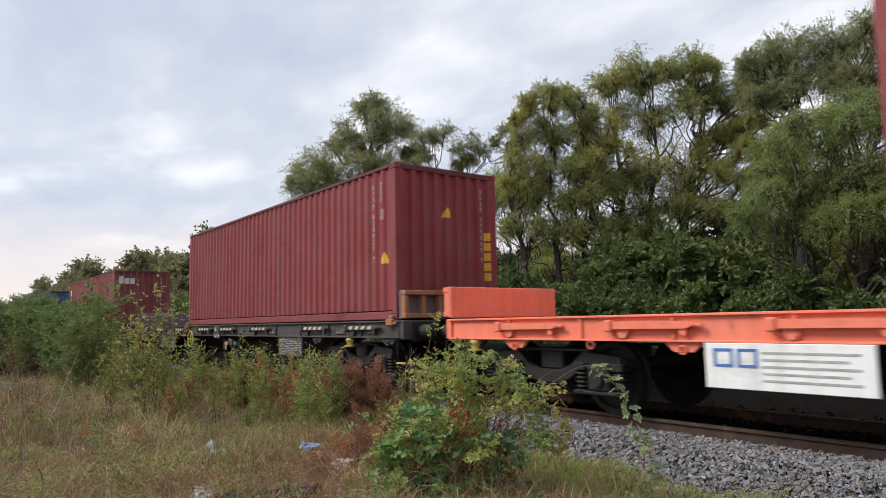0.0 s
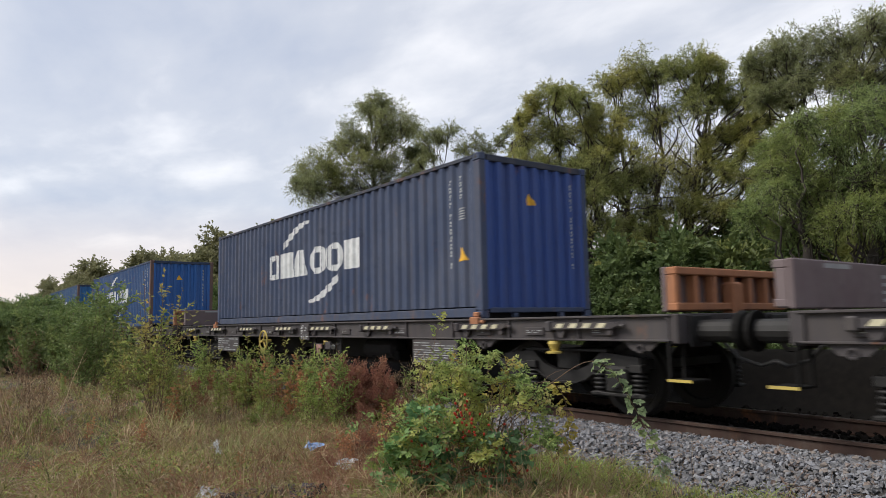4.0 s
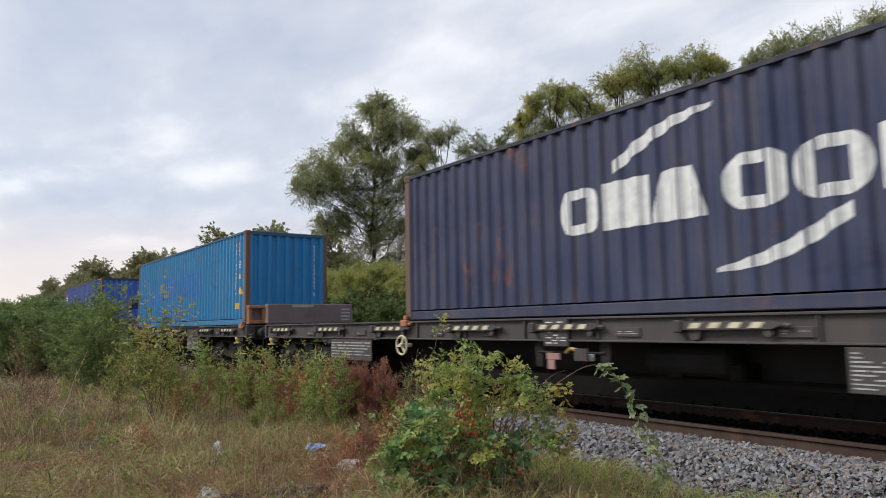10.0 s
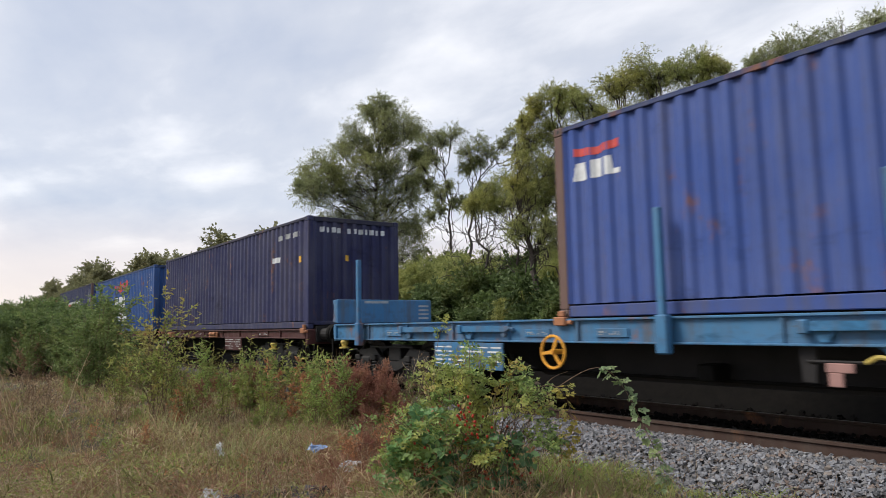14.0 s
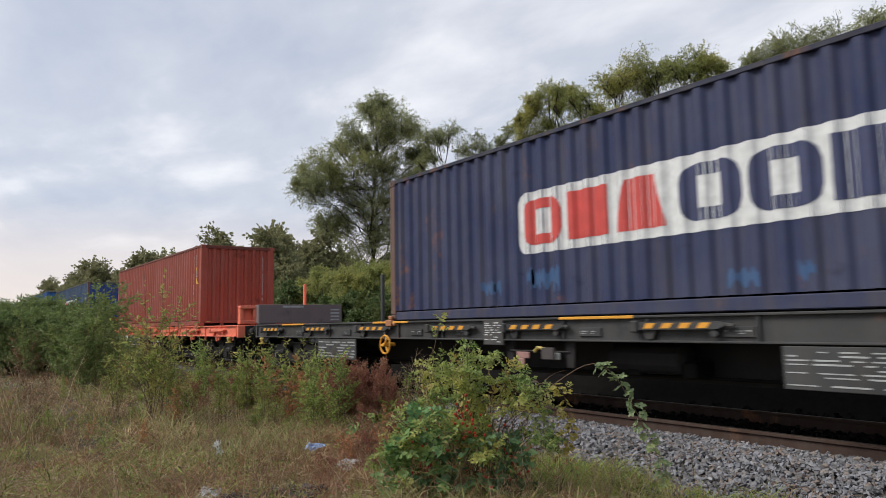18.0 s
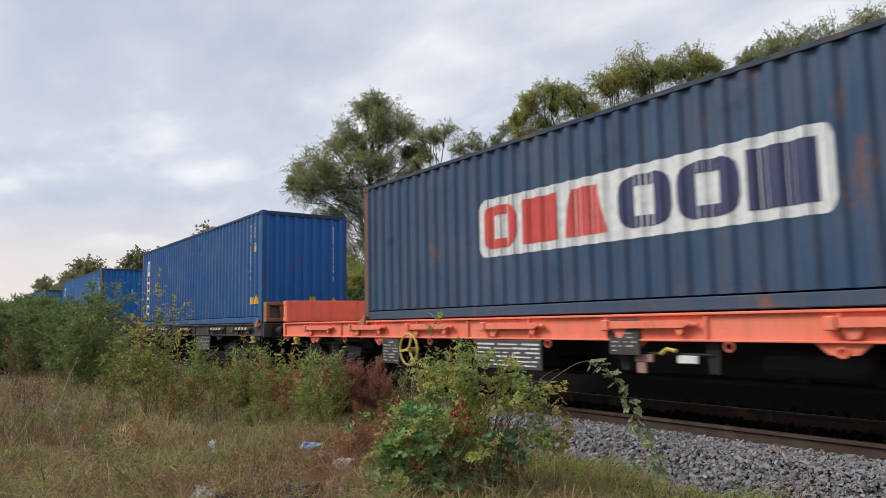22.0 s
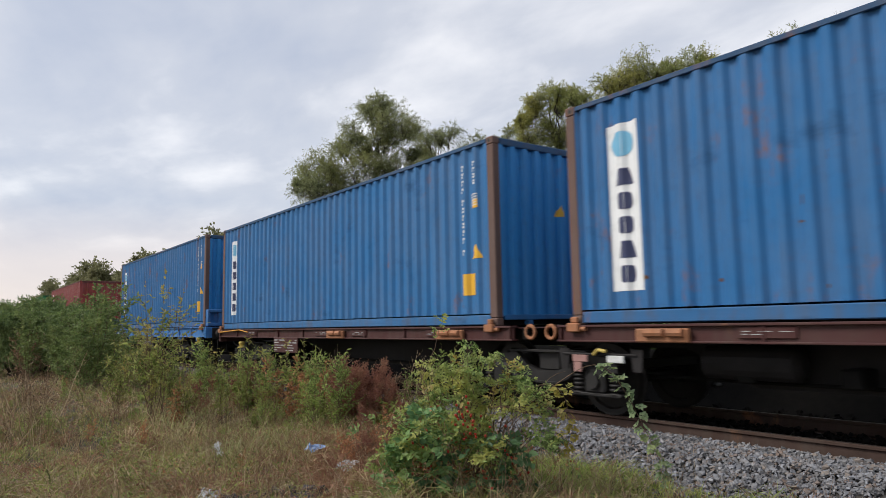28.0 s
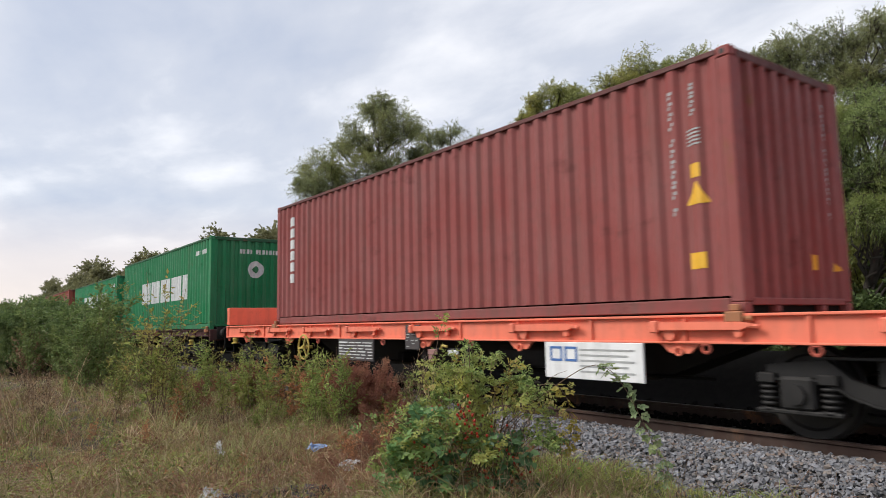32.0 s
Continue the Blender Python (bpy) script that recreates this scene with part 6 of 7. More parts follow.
M_ORANGEWEED = foliage("orange_brown_weed", (0.30, 0.13, 0.060), (0.58, 0.30, 0.15), (0.42, 0.19, 0.11), 0.4, 0.75, 2.5)


def polar(number, r0, r1, a0, a1):
    r, a = r0 * (r1 / r0) ** rng.random(number), np.radians(rng.uniform(a0, a1, number))
    return -np.sin(a) * r, np.cos(a) * r


def tufts(name, mat, count, per, r0, r1, tall, wide, keep, lie=(0.2, 1.5), loose=0.06, a0=14, a1=96):
    """Grass in tufts: blades that spring from one foot and bow over together."""
    x, y = polar(count, r0, r1, a0, a1)
    ok = np.array([keep(p, q) for p, q in zip(x, y)])
    x, y = x[ok], y[ok]
    n = len(x)
    far_off = np.hypot(x, y)
    grow = 1 + 0.055 * (far_off - 5)
    z = np.array([height(p, q) for p, q in zip(x, y)]) - 0.01
    tall = tall * rng.uniform(0.45, 1.35, n) * np.array([0.85 + 0.7 * noise.noise((p * 0.9, q * 0.9, 5.0)) for p, q in zip(x, y)])
    comb = rng.uniform(0, 2 * math.pi, n)
    spread_out = loose * rng.uniform(0.5, 1.6, n) * grow
    k = np.repeat(np.arange(n), per)
    m = len(k)
    bx, by = x[k] + rng.normal(0, 1, m) * spread_out[k], y[k] + rng.normal(0, 1, m) * spread_out[k]
    h = np.maximum(0.02, tall[k] * rng.uniform(0.45, 1.2, m))
    b = comb[k] + rng.normal(0, 1.1, m)
    over = rng.uniform(*lie, m) * h
    w = wide * grow[k] * rng.uniform(0.6, 1.35, m)
    dx, dy = np.cos(b), np.sin(b)
    c = rng.uniform(0, 2 * math.pi, m)
    sx, sy, sz = np.cos(c) * w / 2, np.sin(c) * w / 2, rng.normal(0, 0.35, m) * w / 2
    droop = rng.uniform(0.0, 0.45, m)
    rows = []
    for t, f, s in ((0.0, 0.0, 1.0), (0.5, 0.22, 0.9), (0.85, 0.62, 0.6), (1.0, 1.0, 0.1)):
        px, py, pz = bx + dx * over * f, by + dy * over * f, z[k] + h * (t - droop * f * f)
        rows += [np.stack([px - sx * s, py - sy * s, pz - sz * s], 1), np.stack([px + sx * s, py + sy * s, pz + sz * s], 1)]
    v = np.stack(rows, 1).reshape(-1, 3)
    i = np.arange(m)[:, None] * 8
    f = np.concatenate([i + np.array([0, 1, 3, 2]), i + np.array([2, 3, 5, 4]), i + np.array([4, 5, 7, 6])])
    return quads(name, v, f, mat)


def edge_of_stone(p):
    return 5.90 + 0.22 * noise.noise((p * 1.1, 0, 0)) + 0.10 * noise.noise((p * 4.0, 0, 3.0))


def on_verge(p, q):
    """The green strip beside the ballast, right of the briar."""
    return q > 4.35 + 0.5 * noise.noise((p, q, 0)) and p > -5.9 + 0.4 * noise.noise((q, p, 2.0))


def where(seed, level, scale=0.8, verge=False):
    def keep(p, q):
        if q > edge_of_stone(p):
            return False
        if on_verge(p, q) != verge and rng.random() < 0.82:
            return False
        return noise.noise((p * scale, q * scale, seed)) + 0.5 * noise.noise((p * 2.7, q * 2.7, seed)) > level - 0.25 * rng.random()
    return keep


for name, label, mat, count, per, r1, tall, wide, keep, lie in (
        ("straw_thatch", "pale straw thatch lying matted on the ground", M_THATCH, 5600, 13, 60, 0.15, 0.0098, where(9.0, -0.25), (0.9, 3.2)),
        ("dry_grass", "dry straw-coloured meadow grass", M_DRYGRASS, 3000, 11, 75, 0.30, 0.0086, where(3.5, -0.05), (0.2, 1.3)),
        ("dead_grass", "brown dead grass between green tufts", M_DEADGRASS, 5600, 11, 45, 0.24, 0.0090, where(13.0, 0.02), (0.3, 2.2)),
        ("olive_grass", "olive green tufts of meadow grass", M_OLIVE, 4800, 13, 75, 0.28, 0.0104, where(1.5, -0.18, 0.55), (0.3, 1.7)),
        ("fresh_grass", "fresh green grass tufts low in the meadow", M_FRESH, 1900, 14, 16, 0.20, 0.0100, where(17.0, 0.14, 1.1), (0.4, 1.8)),
        ("verge_grass", "short fresh green grass along the ballast", M_FRESH, 8500, 12, 9.5, 0.16, 0.0058, where(19.0, -0.35, 0.8, True), (0.4, 1.8)),
        ("verge_straw", "dry blades in the grass along the ballast", M_THATCH, 1500, 10, 9.5, 0.15, 0.0052, where(23.0, -0.2, 0.8, True), (0.5, 2.2))):
    tagged(new(name, tufts(name, mat, count, per, 4.6, r1, tall, wide, keep, lie, 0.042)), label, "grass", kind="stuff")


def weed_belt(p, q):
    return 2.6 < q < 5.75 and p < -7.6 and noise.noise((p * 0.7, q * 0.7, 51.0)) > -0.28


def beside_briar(p, q):
    """The russet, withered ground between the briar and the dock."""
    return q < 5.7 and abs(q + 0.44 * p - 0.85) < 0.55 + 0.3 * noise.noise((p * 1.3, q * 1.3, 2.0)) and -10.5 < p < -5.9 + 0.3 * noise.noise((q * 2, p, 5.0))


def bare_straw(p, q):
    """Trodden straw in the open part of the meadow."""
    return noise.noise((p * 0.55, q * 0.9, 41.0)) > 0.02 and p > -10.5 and q < 3.7


for name, label, mat, count, per, tall, keep, lie in (
        ("russet_grass", "russet withered grass beside the briar bush", M_RUSSET, 9000, 11, 0.24, beside_briar, (0.3, 2.0)),
        ("tall_grass", "tall pale green grass standing among the weeds", M_TALLGRASS, 4600, 9, 0.36, weed_belt, (0.2, 1.3)),
        ("trodden_straw", "pale trodden straw lying flat in swathes", M_THATCH, 4200, 14, 0.14, bare_straw, (1.2, 3.4))):
    tagged(new(name, tufts(name, mat, count, per, 5.6, 12.0 if keep is not weed_belt else 26.0, tall, 0.0075, keep, lie)), label, "grass", kind="stuff")

# the meadow goes on round and behind the eye
for name, label, mat, count, per, tall, keep in (
        ("straw_thatch", "pale straw thatch on the open meadow", M_THATCH, 3600, 8, 0.12, where(9.0, -0.2)),
        ("olive_grass", "olive grass on the open meadow", M_OLIVE, 3600, 8, 0.16, where(1.5, -0.2, 0.55))):
    open_ground = (lambda k: lambda p, q: (math.hypot(p, q) < 4.6 or not (-0.26 < math.atan2(-p, q) - 0.25 < 1.45)) and q < 5.8 and k(p, q))(keep)
    tagged(new(name, tufts(name, mat, count, per, 0.9, 16.0, tall, 0.009, open_ground, (0.4, 1.8), 0.08, 0, 360)), label, "grass", kind="stuff")


def along(line, t):
    """Points at t (0 to 1) of a path, and the path's direction there."""
    s = np.asarray(t) * (len(line) - 1)
    i = np.minimum(s.astype(int), len(line) - 2)
    f = (s - i)[:, None]
    return line[i] * (1 - f) + line[i + 1] * f, unit(line[i + 1] - line[i])


def weed(name, label, tall, stems, leaf, leaf_mat, stem_mat, fan=0.2, bare=0.2, on_stem=22, shoots=7, shoot=(0.12, 0.35), on_shoot=9, panicle=0, head_mat=None, head_label=""):
    """An upright weed: stems with rising side shoots, leaves along both, perhaps a fuzzy spike of seeds."""
    ob = thing(name, label, "weed", "weeds in the meadow")
    wood, pts, ways, seed = [], [], [], []
    for s in range(stems):
        a = rng.uniform(0, 2 * math.pi)
        h = tall * rng.uniform(0.55, 1.0)
        lean = fan * h * rng.uniform(0.1, 1)
        foot = np.array([rng.normal(0, 0.05), rng.normal(0, 0.05), -0.03])
        main = bend(foot, foot + np.array([math.cos(a) * lean, math.sin(a) * lean, h]), 0.0, 9, 0.018)
        wood.append((main, 0.0055, 0.0015))
        lines = [(main, on_stem)]
        for t in np.sort(rng.uniform(bare, 0.92, shoots)):
            p, d = along(main, np.array([t]))
            b = rng.uniform(0, 2 * math.pi)
            long = rng.uniform(*shoot) * (1.25 - 0.85 * t)
            e = p[0] + (d[0] * 0.75 + np.array([math.cos(b), math.sin(b), 0.1]) * 0.75) * long
            line = bend(p[0], e, -0.02, 5)
            wood.append((line, 0.003, 0.001))
            lines.append((line, on_shoot))
        for line, m in lines:
            if m:
                p, d = along(line, rng.uniform(bare if line is main else 0.1, 1, m))
                w = rng.normal(0, 1, (m, 3))
                w[:, 2] = rng.uniform(-0.45, 0.75, m)
                pts.append(p)
                ways.append(w + d * 0.45)
            if panicle:
                t = 1 - rng.random(panicle) ** 1.3 * (0.5 if line is main else 0.8)
                p, d = along(line, t)
                seed.append(p + rng.normal(0, 0.014, p.shape))
    tagged(part("stalk", tubes("stalk", wood, stem_mat, 4), stem_mat, ob), kind="stuff")
    if pts:
        tagged(part("foliage", leaves("foliage", np.concatenate(pts), np.concatenate(ways), leaf[0], leaf[1], leaf_mat, True, (0, 0, 1), 0.55), leaf_mat, ob), kind="stuff")
    if seed:
        at = np.concatenate(seed)
        tagged(part("seed_head", leaves("seed_head", at, rng.normal(size=at.shape) + np.array([0, 0, 0.5]), 0.024, 0.012, head_mat), head_mat, ob, head_label), kind="stuff")
    return ob


M_DARKSEED = foliage("dark_dry_seed", (0.050, 0.034, 0.024), (0.150, 0.100, 0.065), None, 0.1, 0.9)
sapling = weed("sapling", "tall yellow-green sapling with slender stems", 2.15, 9, (0.070, 0.026), M_WEED_YELLOW, M_TWIG, 0.34, 0.22, 14, 11, (0.25, 0.60), 10)
mugwort = weed("mugwort_weed", "tall green weed with narrow leaves", 1.35, 6, (0.075, 0.020), M_WEED, M_TWIG, 0.22, 0.10, 26, 8, (0.14, 0.34), 10)
slim = weed("slender_weed", "slender yellow-green weed with bare lower stems", 1.5, 4, (0.085, 0.022), M_WEED_YELLOW, M_TWIG, 0.14, 0.25, 38, 5, (0.10, 0.26), 8)
leafy = weed("leafy_weed", "low green weed with broad leaves", 0.8, 7, (0.080, 0.038), M_WEED, M_WEED, 0.50, 0.15, 16, 4, (0.12, 0.30), 9)
dock = weed("dock_weed", "withered red-brown dock with fuzzy seed spikes", 1.25, 5, (0.08, 0.022), M_REDWEED, M_REDWEED, 0.22, 0.15, 8, 9, (0.10, 0.26), 2, 55, M_REDWEED, "red-brown fuzzy seed spikes")
rusty = weed("rusty_weed", "orange-brown withering weed among the grasses", 1.15, 5, (0.070, 0.026), M_ORANGEWEED, M_TWIG, 0.25, 0.2, 18, 7, (0.10, 0.28), 8)
dead = weed("dead_weed", "dead brown weed with dry seed heads", 1.2, 6, (0.04, 0.012), M_BROWNWEED, M_THATCH, 0.38, 0.3, 4, 10, (0.12, 0.36), 2, 5, M_DARKSEED, "small dark dry seed heads")
shoots_green = weed("ash_shoot", "young green ash shoots in front of the bushes", 2.8, 8, (0.105, 0.040), M_SHRUB_LIGHT, M_TWIG, 0.24, 0.12, 34, 12, (0.25, 0.60), 16)
brown_mass = weed("brown_shrub", "dense brown withered bush at the meadow's edge", 1.7, 16, (0.05, 0.02), M_BROWNWEED, M_TWIG, 0.55, 0.1, 24, 12, (0.2, 0.5), 14, 12, M_REDWEED, "reddish-brown seed heads")

at_place = {"mugwort": [], "leafy": []}
at_place["sapling"] = [(-12.1, 2.95, 0, 1.28), (-12.6, 3.25, 80, 1.0), (-11.5, 3.30, 160, 0.66), (-13.6, 2.7, 250, 0.78), (-20.5, 4.6, 40, 0.85), (-22.0, 5.0, 140, 0.9), (-16.4, 5.2, 20, 0.62)]
at_place["dock"] = [(-9.4, 5.15, 0, 1.0), (-9.9, 5.35, 90, 1.05), (-9.0, 4.75, 200, 0.8), (-9.6, 5.6, 10, 1.0), (-10.2, 5.0, 60, 0.8), (-8.7, 5.3, 250, 1.0), (-9.2, 5.5, 130, 1.1), (-9.0, 5.2, 15, 1.15), (-9.7, 5.1, 160, 1.1), (-9.35, 5.35, 280, 1.2), (-8.5, 5.0, 75, 0.9), (-8.9, 4.9, 220, 1.0), (-12.9, 3.95, 45, 0.8), (-8.2, 4.75, 300, 0.62), (-7.7, 4.35, 20, 0.5), (-7.2, 4.55, 130, 0.55)]
at_place["rusty"] = [(-10.6, 5.3, 0, 1.1), (-10.9, 5.1, 70, 1.2), (-7.9, 4.9, 140, 0.6), (-7.0, 4.15, 220, 0.5), (-6.75, 3.75, 320, 0.45), (-11.6, 3.2, 10, 0.9), (-12.0, 5.0, 110, 1.15)]
at_place["dead"] = [(-11.6, 1.15, 0, 1.0), (-12.4, 1.3, 60, 1.1), (-11.0, 0.8, 120, 0.85), (-13.6, 1.6, 180, 1.1), (-15.0, 1.4, 10, 1.1), (-9.0, 2.5, 50, 0.5), (-8.6, 2.75, 90, 0.45)]
at_place["shoots"] = [(-21.0, 3.5, 0, 1.22), (-22.2, 4.0, 80, 1.25), (-20.4, 3.2, 170, 0.9), (-23.4, 4.5, 260, 1.15), (-22.8, 3.2, 20, 0.95), (-25.0, 3.3, 130, 1.1), (-19.5, 4.3, 210, 0.7), (-27.0, 2.6, 310, 1.1)]
at_place["brown"] = [(-29.5, 2.9, 0, 1.05), (-31.5, 3.3, 90, 1.2), (-28.0, 2.6, 200, 0.9)]
at_place["slim"] = [(-11.4, 3.85, 0, 1.0), (-10.5, 4.3, 90, 1.0), (-11.0, 4.9, 20, 1.1), (-12.2, 4.5, 200, 1.15)]
for k in range(160):
    x = -8.2 - 16.0 * rng.random() ** 1.3
    y = 5.95 - (0.5 + 2.3 * rng.random()) * rng.random() ** 1.2 * min(1.0, (-x - 5) / 5)
    size = rng.uniform(0.42, 1.10)
    kind_of = ("mugwort", "slim", "leafy", "mugwort", "rusty", "mugwort", "leafy", "dead", "leafy", "dock", "mugwort", "dead")[rng.integers(12)]
    at_place[kind_of].append((x, y, rng.uniform(0, 360), size))
for k in range(46):
    x, y = -7.2 - 16.0 * rng.random() ** 1.2, rng.uniform(0.6, 5.0)
    kind_of = ("mugwort", "leafy", "dead", "dead", "rusty", "leafy")[rng.integers(6)]
    at_place[kind_of].append((x, y, rng.uniform(0, 360), rng.uniform(0.28, 0.5)))
for k in range(16):
    x = rng.uniform(-7.6, -6.2)
    at_place[("rusty", "dead", "dock")[k % 3]].append((x, -0.62 * x - 0.25 + rng.normal(0, 0.28), rng.uniform(0, 360), rng.uniform(0.30, 0.48)))
for proto, key in ((sapling, "sapling"), (mugwort, "mugwort"), (slim, "slim"), (leafy, "leafy"), (dock, "dock"), (rusty, "rusty"), (dead, "dead"), (brown_mass, "brown"), (shoots_green, "shoots")):
    spread(proto, at_place[key])


def dead_stalks(name, number, mat, tall, keep):
    """Thin dry stalks leaning every way."""
    lines = []
    for x, y in zip(*polar(number, 5.2, 34, 24, 94)):
        if not keep(x, y):
            continue
        h, a, l = tall * rng.uniform(0.4, 1.1), rng.uniform(0, 6.3), rng.uniform(0.1, 1.1)
        z = height(x, y)
        foot, tip = np.array([x, y, z - 0.02]), np.array([x + math.cos(a) * h * l, y + math.sin(a) * h * l, z + h])
        wide = 0.0016 * (1 + 0.05 * math.hypot(x, y))
        lines.append((bend(foot, tip, h * 0.08, 4, 0.01), wide, wide * 0.5))
        if rng.random() < 0.5:
            e = tip + rng.normal(0, 0.10, 3)
            lines.append((bend(foot * 0.35 + tip * 0.65, e, 0.01, 3), wide * 0.8, wide * 0.4))
    return tubes(name, lines, mat, 3)


def ground_cover(name, number, mat, size, keep, r1=26):
    at, way = [], []
    for x, y in zip(*polar(number, 5.2, r1, 20, 94)):
        if not keep(x, y):
            continue
        m = 7
        p = np.stack([x + rng.normal(0, 0.06, m), y + rng.normal(0, 0.06, m), height(x, y) + rng.uniform(0.0, 0.18, m)], 1)
        at.append(p)
        w = rng.normal(0, 1, (m, 3))
        w[:, 2] = np.abs(w[:, 2]) * 0.5
        way.append(w)
    return leaves(name, np.concatenate(at), np.concatenate(way), size, size * 0.5, mat, True, (0, 0, 1), 0.7)


def patch(seed, level, scale=0.7):
    return lambda p, q: q < 5.75 and not (on_verge(p, q) and rng.random() < 0.8) and noise.noise((p * scale, q * scale, seed)) > level


for mat, count, tall, seed, level, label in ((M_BROWNWEED, 4200, 0.45, 2.0, -0.1, "thin dry brown stalks leaning in the grass"), (M_REDWEED, 2600, 0.40, 6.0, 0.05, "thin reddish dead stalks in the grass"),
                                             (M_THATCH, 4200, 0.50, 11.0, -0.1, "pale straw stalks leaning in the grass")):
    tagged(new("dead_stalk", dead_stalks("dead_stalk", count, mat, tall, patch(seed, level))), label, "dry stalks", kind="stuff")
for mat, count, size, seed, level, label in ((M_WEED, 5600, 0.042, 21.0, 0.02, "low green leaves between grass blades"), (M_OLIVE, 4200, 0.050, 25.0, -0.05, "low olive leaves between grass blades"),
                                             (M_DEADGRASS, 4200, 0.042, 31.0, -0.05, "withered brown leaves on the ground"), (M_ORANGEWEED, 1500, 0.036, 37.0, 0.12, "withered rusty leaves on the ground")):
    tagged(new("low_plants", ground_cover("low_plants", count, mat, size, patch(seed, level))), label, "ground plants", kind="stuff")

thistle = thing("seed_stalk", "dry stalk with white downy seed heads", "weed")
thistle.location = (-7.35, 2.42, height(-7.35, 2.42))
part("stalk", tubes("stalk", [(bend((0, 0, -0.02), (0.03, 0.02, 0.42), 0, 5, 0.01), 0.004, 0.002), (bend((0.01, 0, 0.2), (-0.12, 0.05, 0.38), 0.02, 4), 0.003, 0.002)], M_TWIG, 4), M_TWIG, thistle)
for c in ((0.03, 0.02, 0.43), (-0.12, 0.05, 0.39), (0.05, 0.03, 0.36)):
    fluff = np.array(c) + rng.normal(0, 0.014, (60, 3))
    part("seed_head", leaves("seed_head", fluff, rng.normal(size=(60, 3)), 0.03, 0.006, M_MARK), M_MARK, thistle, "white downy seed head")

# ---- briar bush ----
BUSH = np.array([-5.22, 4.12, -0.42])
M_ROSE = foliage("briar_leaf", (0.095, 0.155, 0.044), (0.320, 0.420, 0.130), (0.48, 0.45, 0.12), 0.48, 0.5, 3.0)
M_BRAMBLE = foliage("bramble_leaf", (0.080, 0.175, 0.066), (0.250, 0.420, 0.165), (0.32, 0.42, 0.12), 0.45, 0.5, 3.0)
M_DARKLEAF = foliage("dark_lobed_leaf", (0.055, 0.112, 0.050), (0.165, 0.280, 0.120), None, 0.4, 0.45)
M_HOP = foliage("pale_yellow_leaf", (0.40, 0.37, 0.13), (0.66, 0.60, 0.26), (0.44, 0.30, 0.12), 0.5, 0.6, 4.0)
briar = thing("briar_bush", "green briar bush with red rosehips and yellowing leaves", "bush")
briar.location = BUSH
toward_eye = np.array([-BUSH[0], -BUSH[1], 0.0])
toward_eye /= np.linalg.norm(toward_eye)
along_bush = np.array([-toward_eye[1], toward_eye[0], 0.0])


def in_bush(u, w, z):
    return along_bush * u + toward_eye * w + np.array([0, 0, z])


def bush_top(u):
    """The ragged height of the bush along its width."""
    return 1.05 * float(np.interp(u, [-1.0, -0.86, -0.72, -0.56, -0.44, -0.34, -0.20, -0.02, 0.10, 0.22, 0.36, 0.48, 0.60, 0.72, 0.86], [0.15, 0.42, 0.70, 0.98, 1.34, 1.08, 1.22, 1.44, 1.22, 1.34, 1.16, 1.30, 1.04, 0.80, 0.40]))


def sprigs(at, way, stalk, leaflet, pairs=3):
    """Feathered leaves: places, directions and planes of leaflets set in pairs along each stalk and one at its tip."""
    at, way = np.asarray(at), unit(np.asarray(way))
    n = len(at)
    face = np.array([0, 0, 1.0]) + toward_eye * 0.45 + rng.normal(0, 0.45, (n, 3))
    side = unit(np.cross(way, face))
    face = np.cross(side, way)
    face[face[:, 2] < 0] *= -1
    long = stalk * rng.uniform(0.7, 1.25, (n, 1))
    p, d, f = [at + way * long], [way], [face]
    for k in range(pairs):
        t = 0.25 + 0.65 * k / max(1, pairs - 1)
        for s in (-1, 1):
            p.append(at + way * long * t)
            d.append(way * 0.55 + side * s + rng.normal(0, 0.12, (n, 3)))
            f.append(face + rng.normal(0, 0.15, (n, 3)))
    return np.concatenate(p), np.concatenate(d), np.concatenate(f)


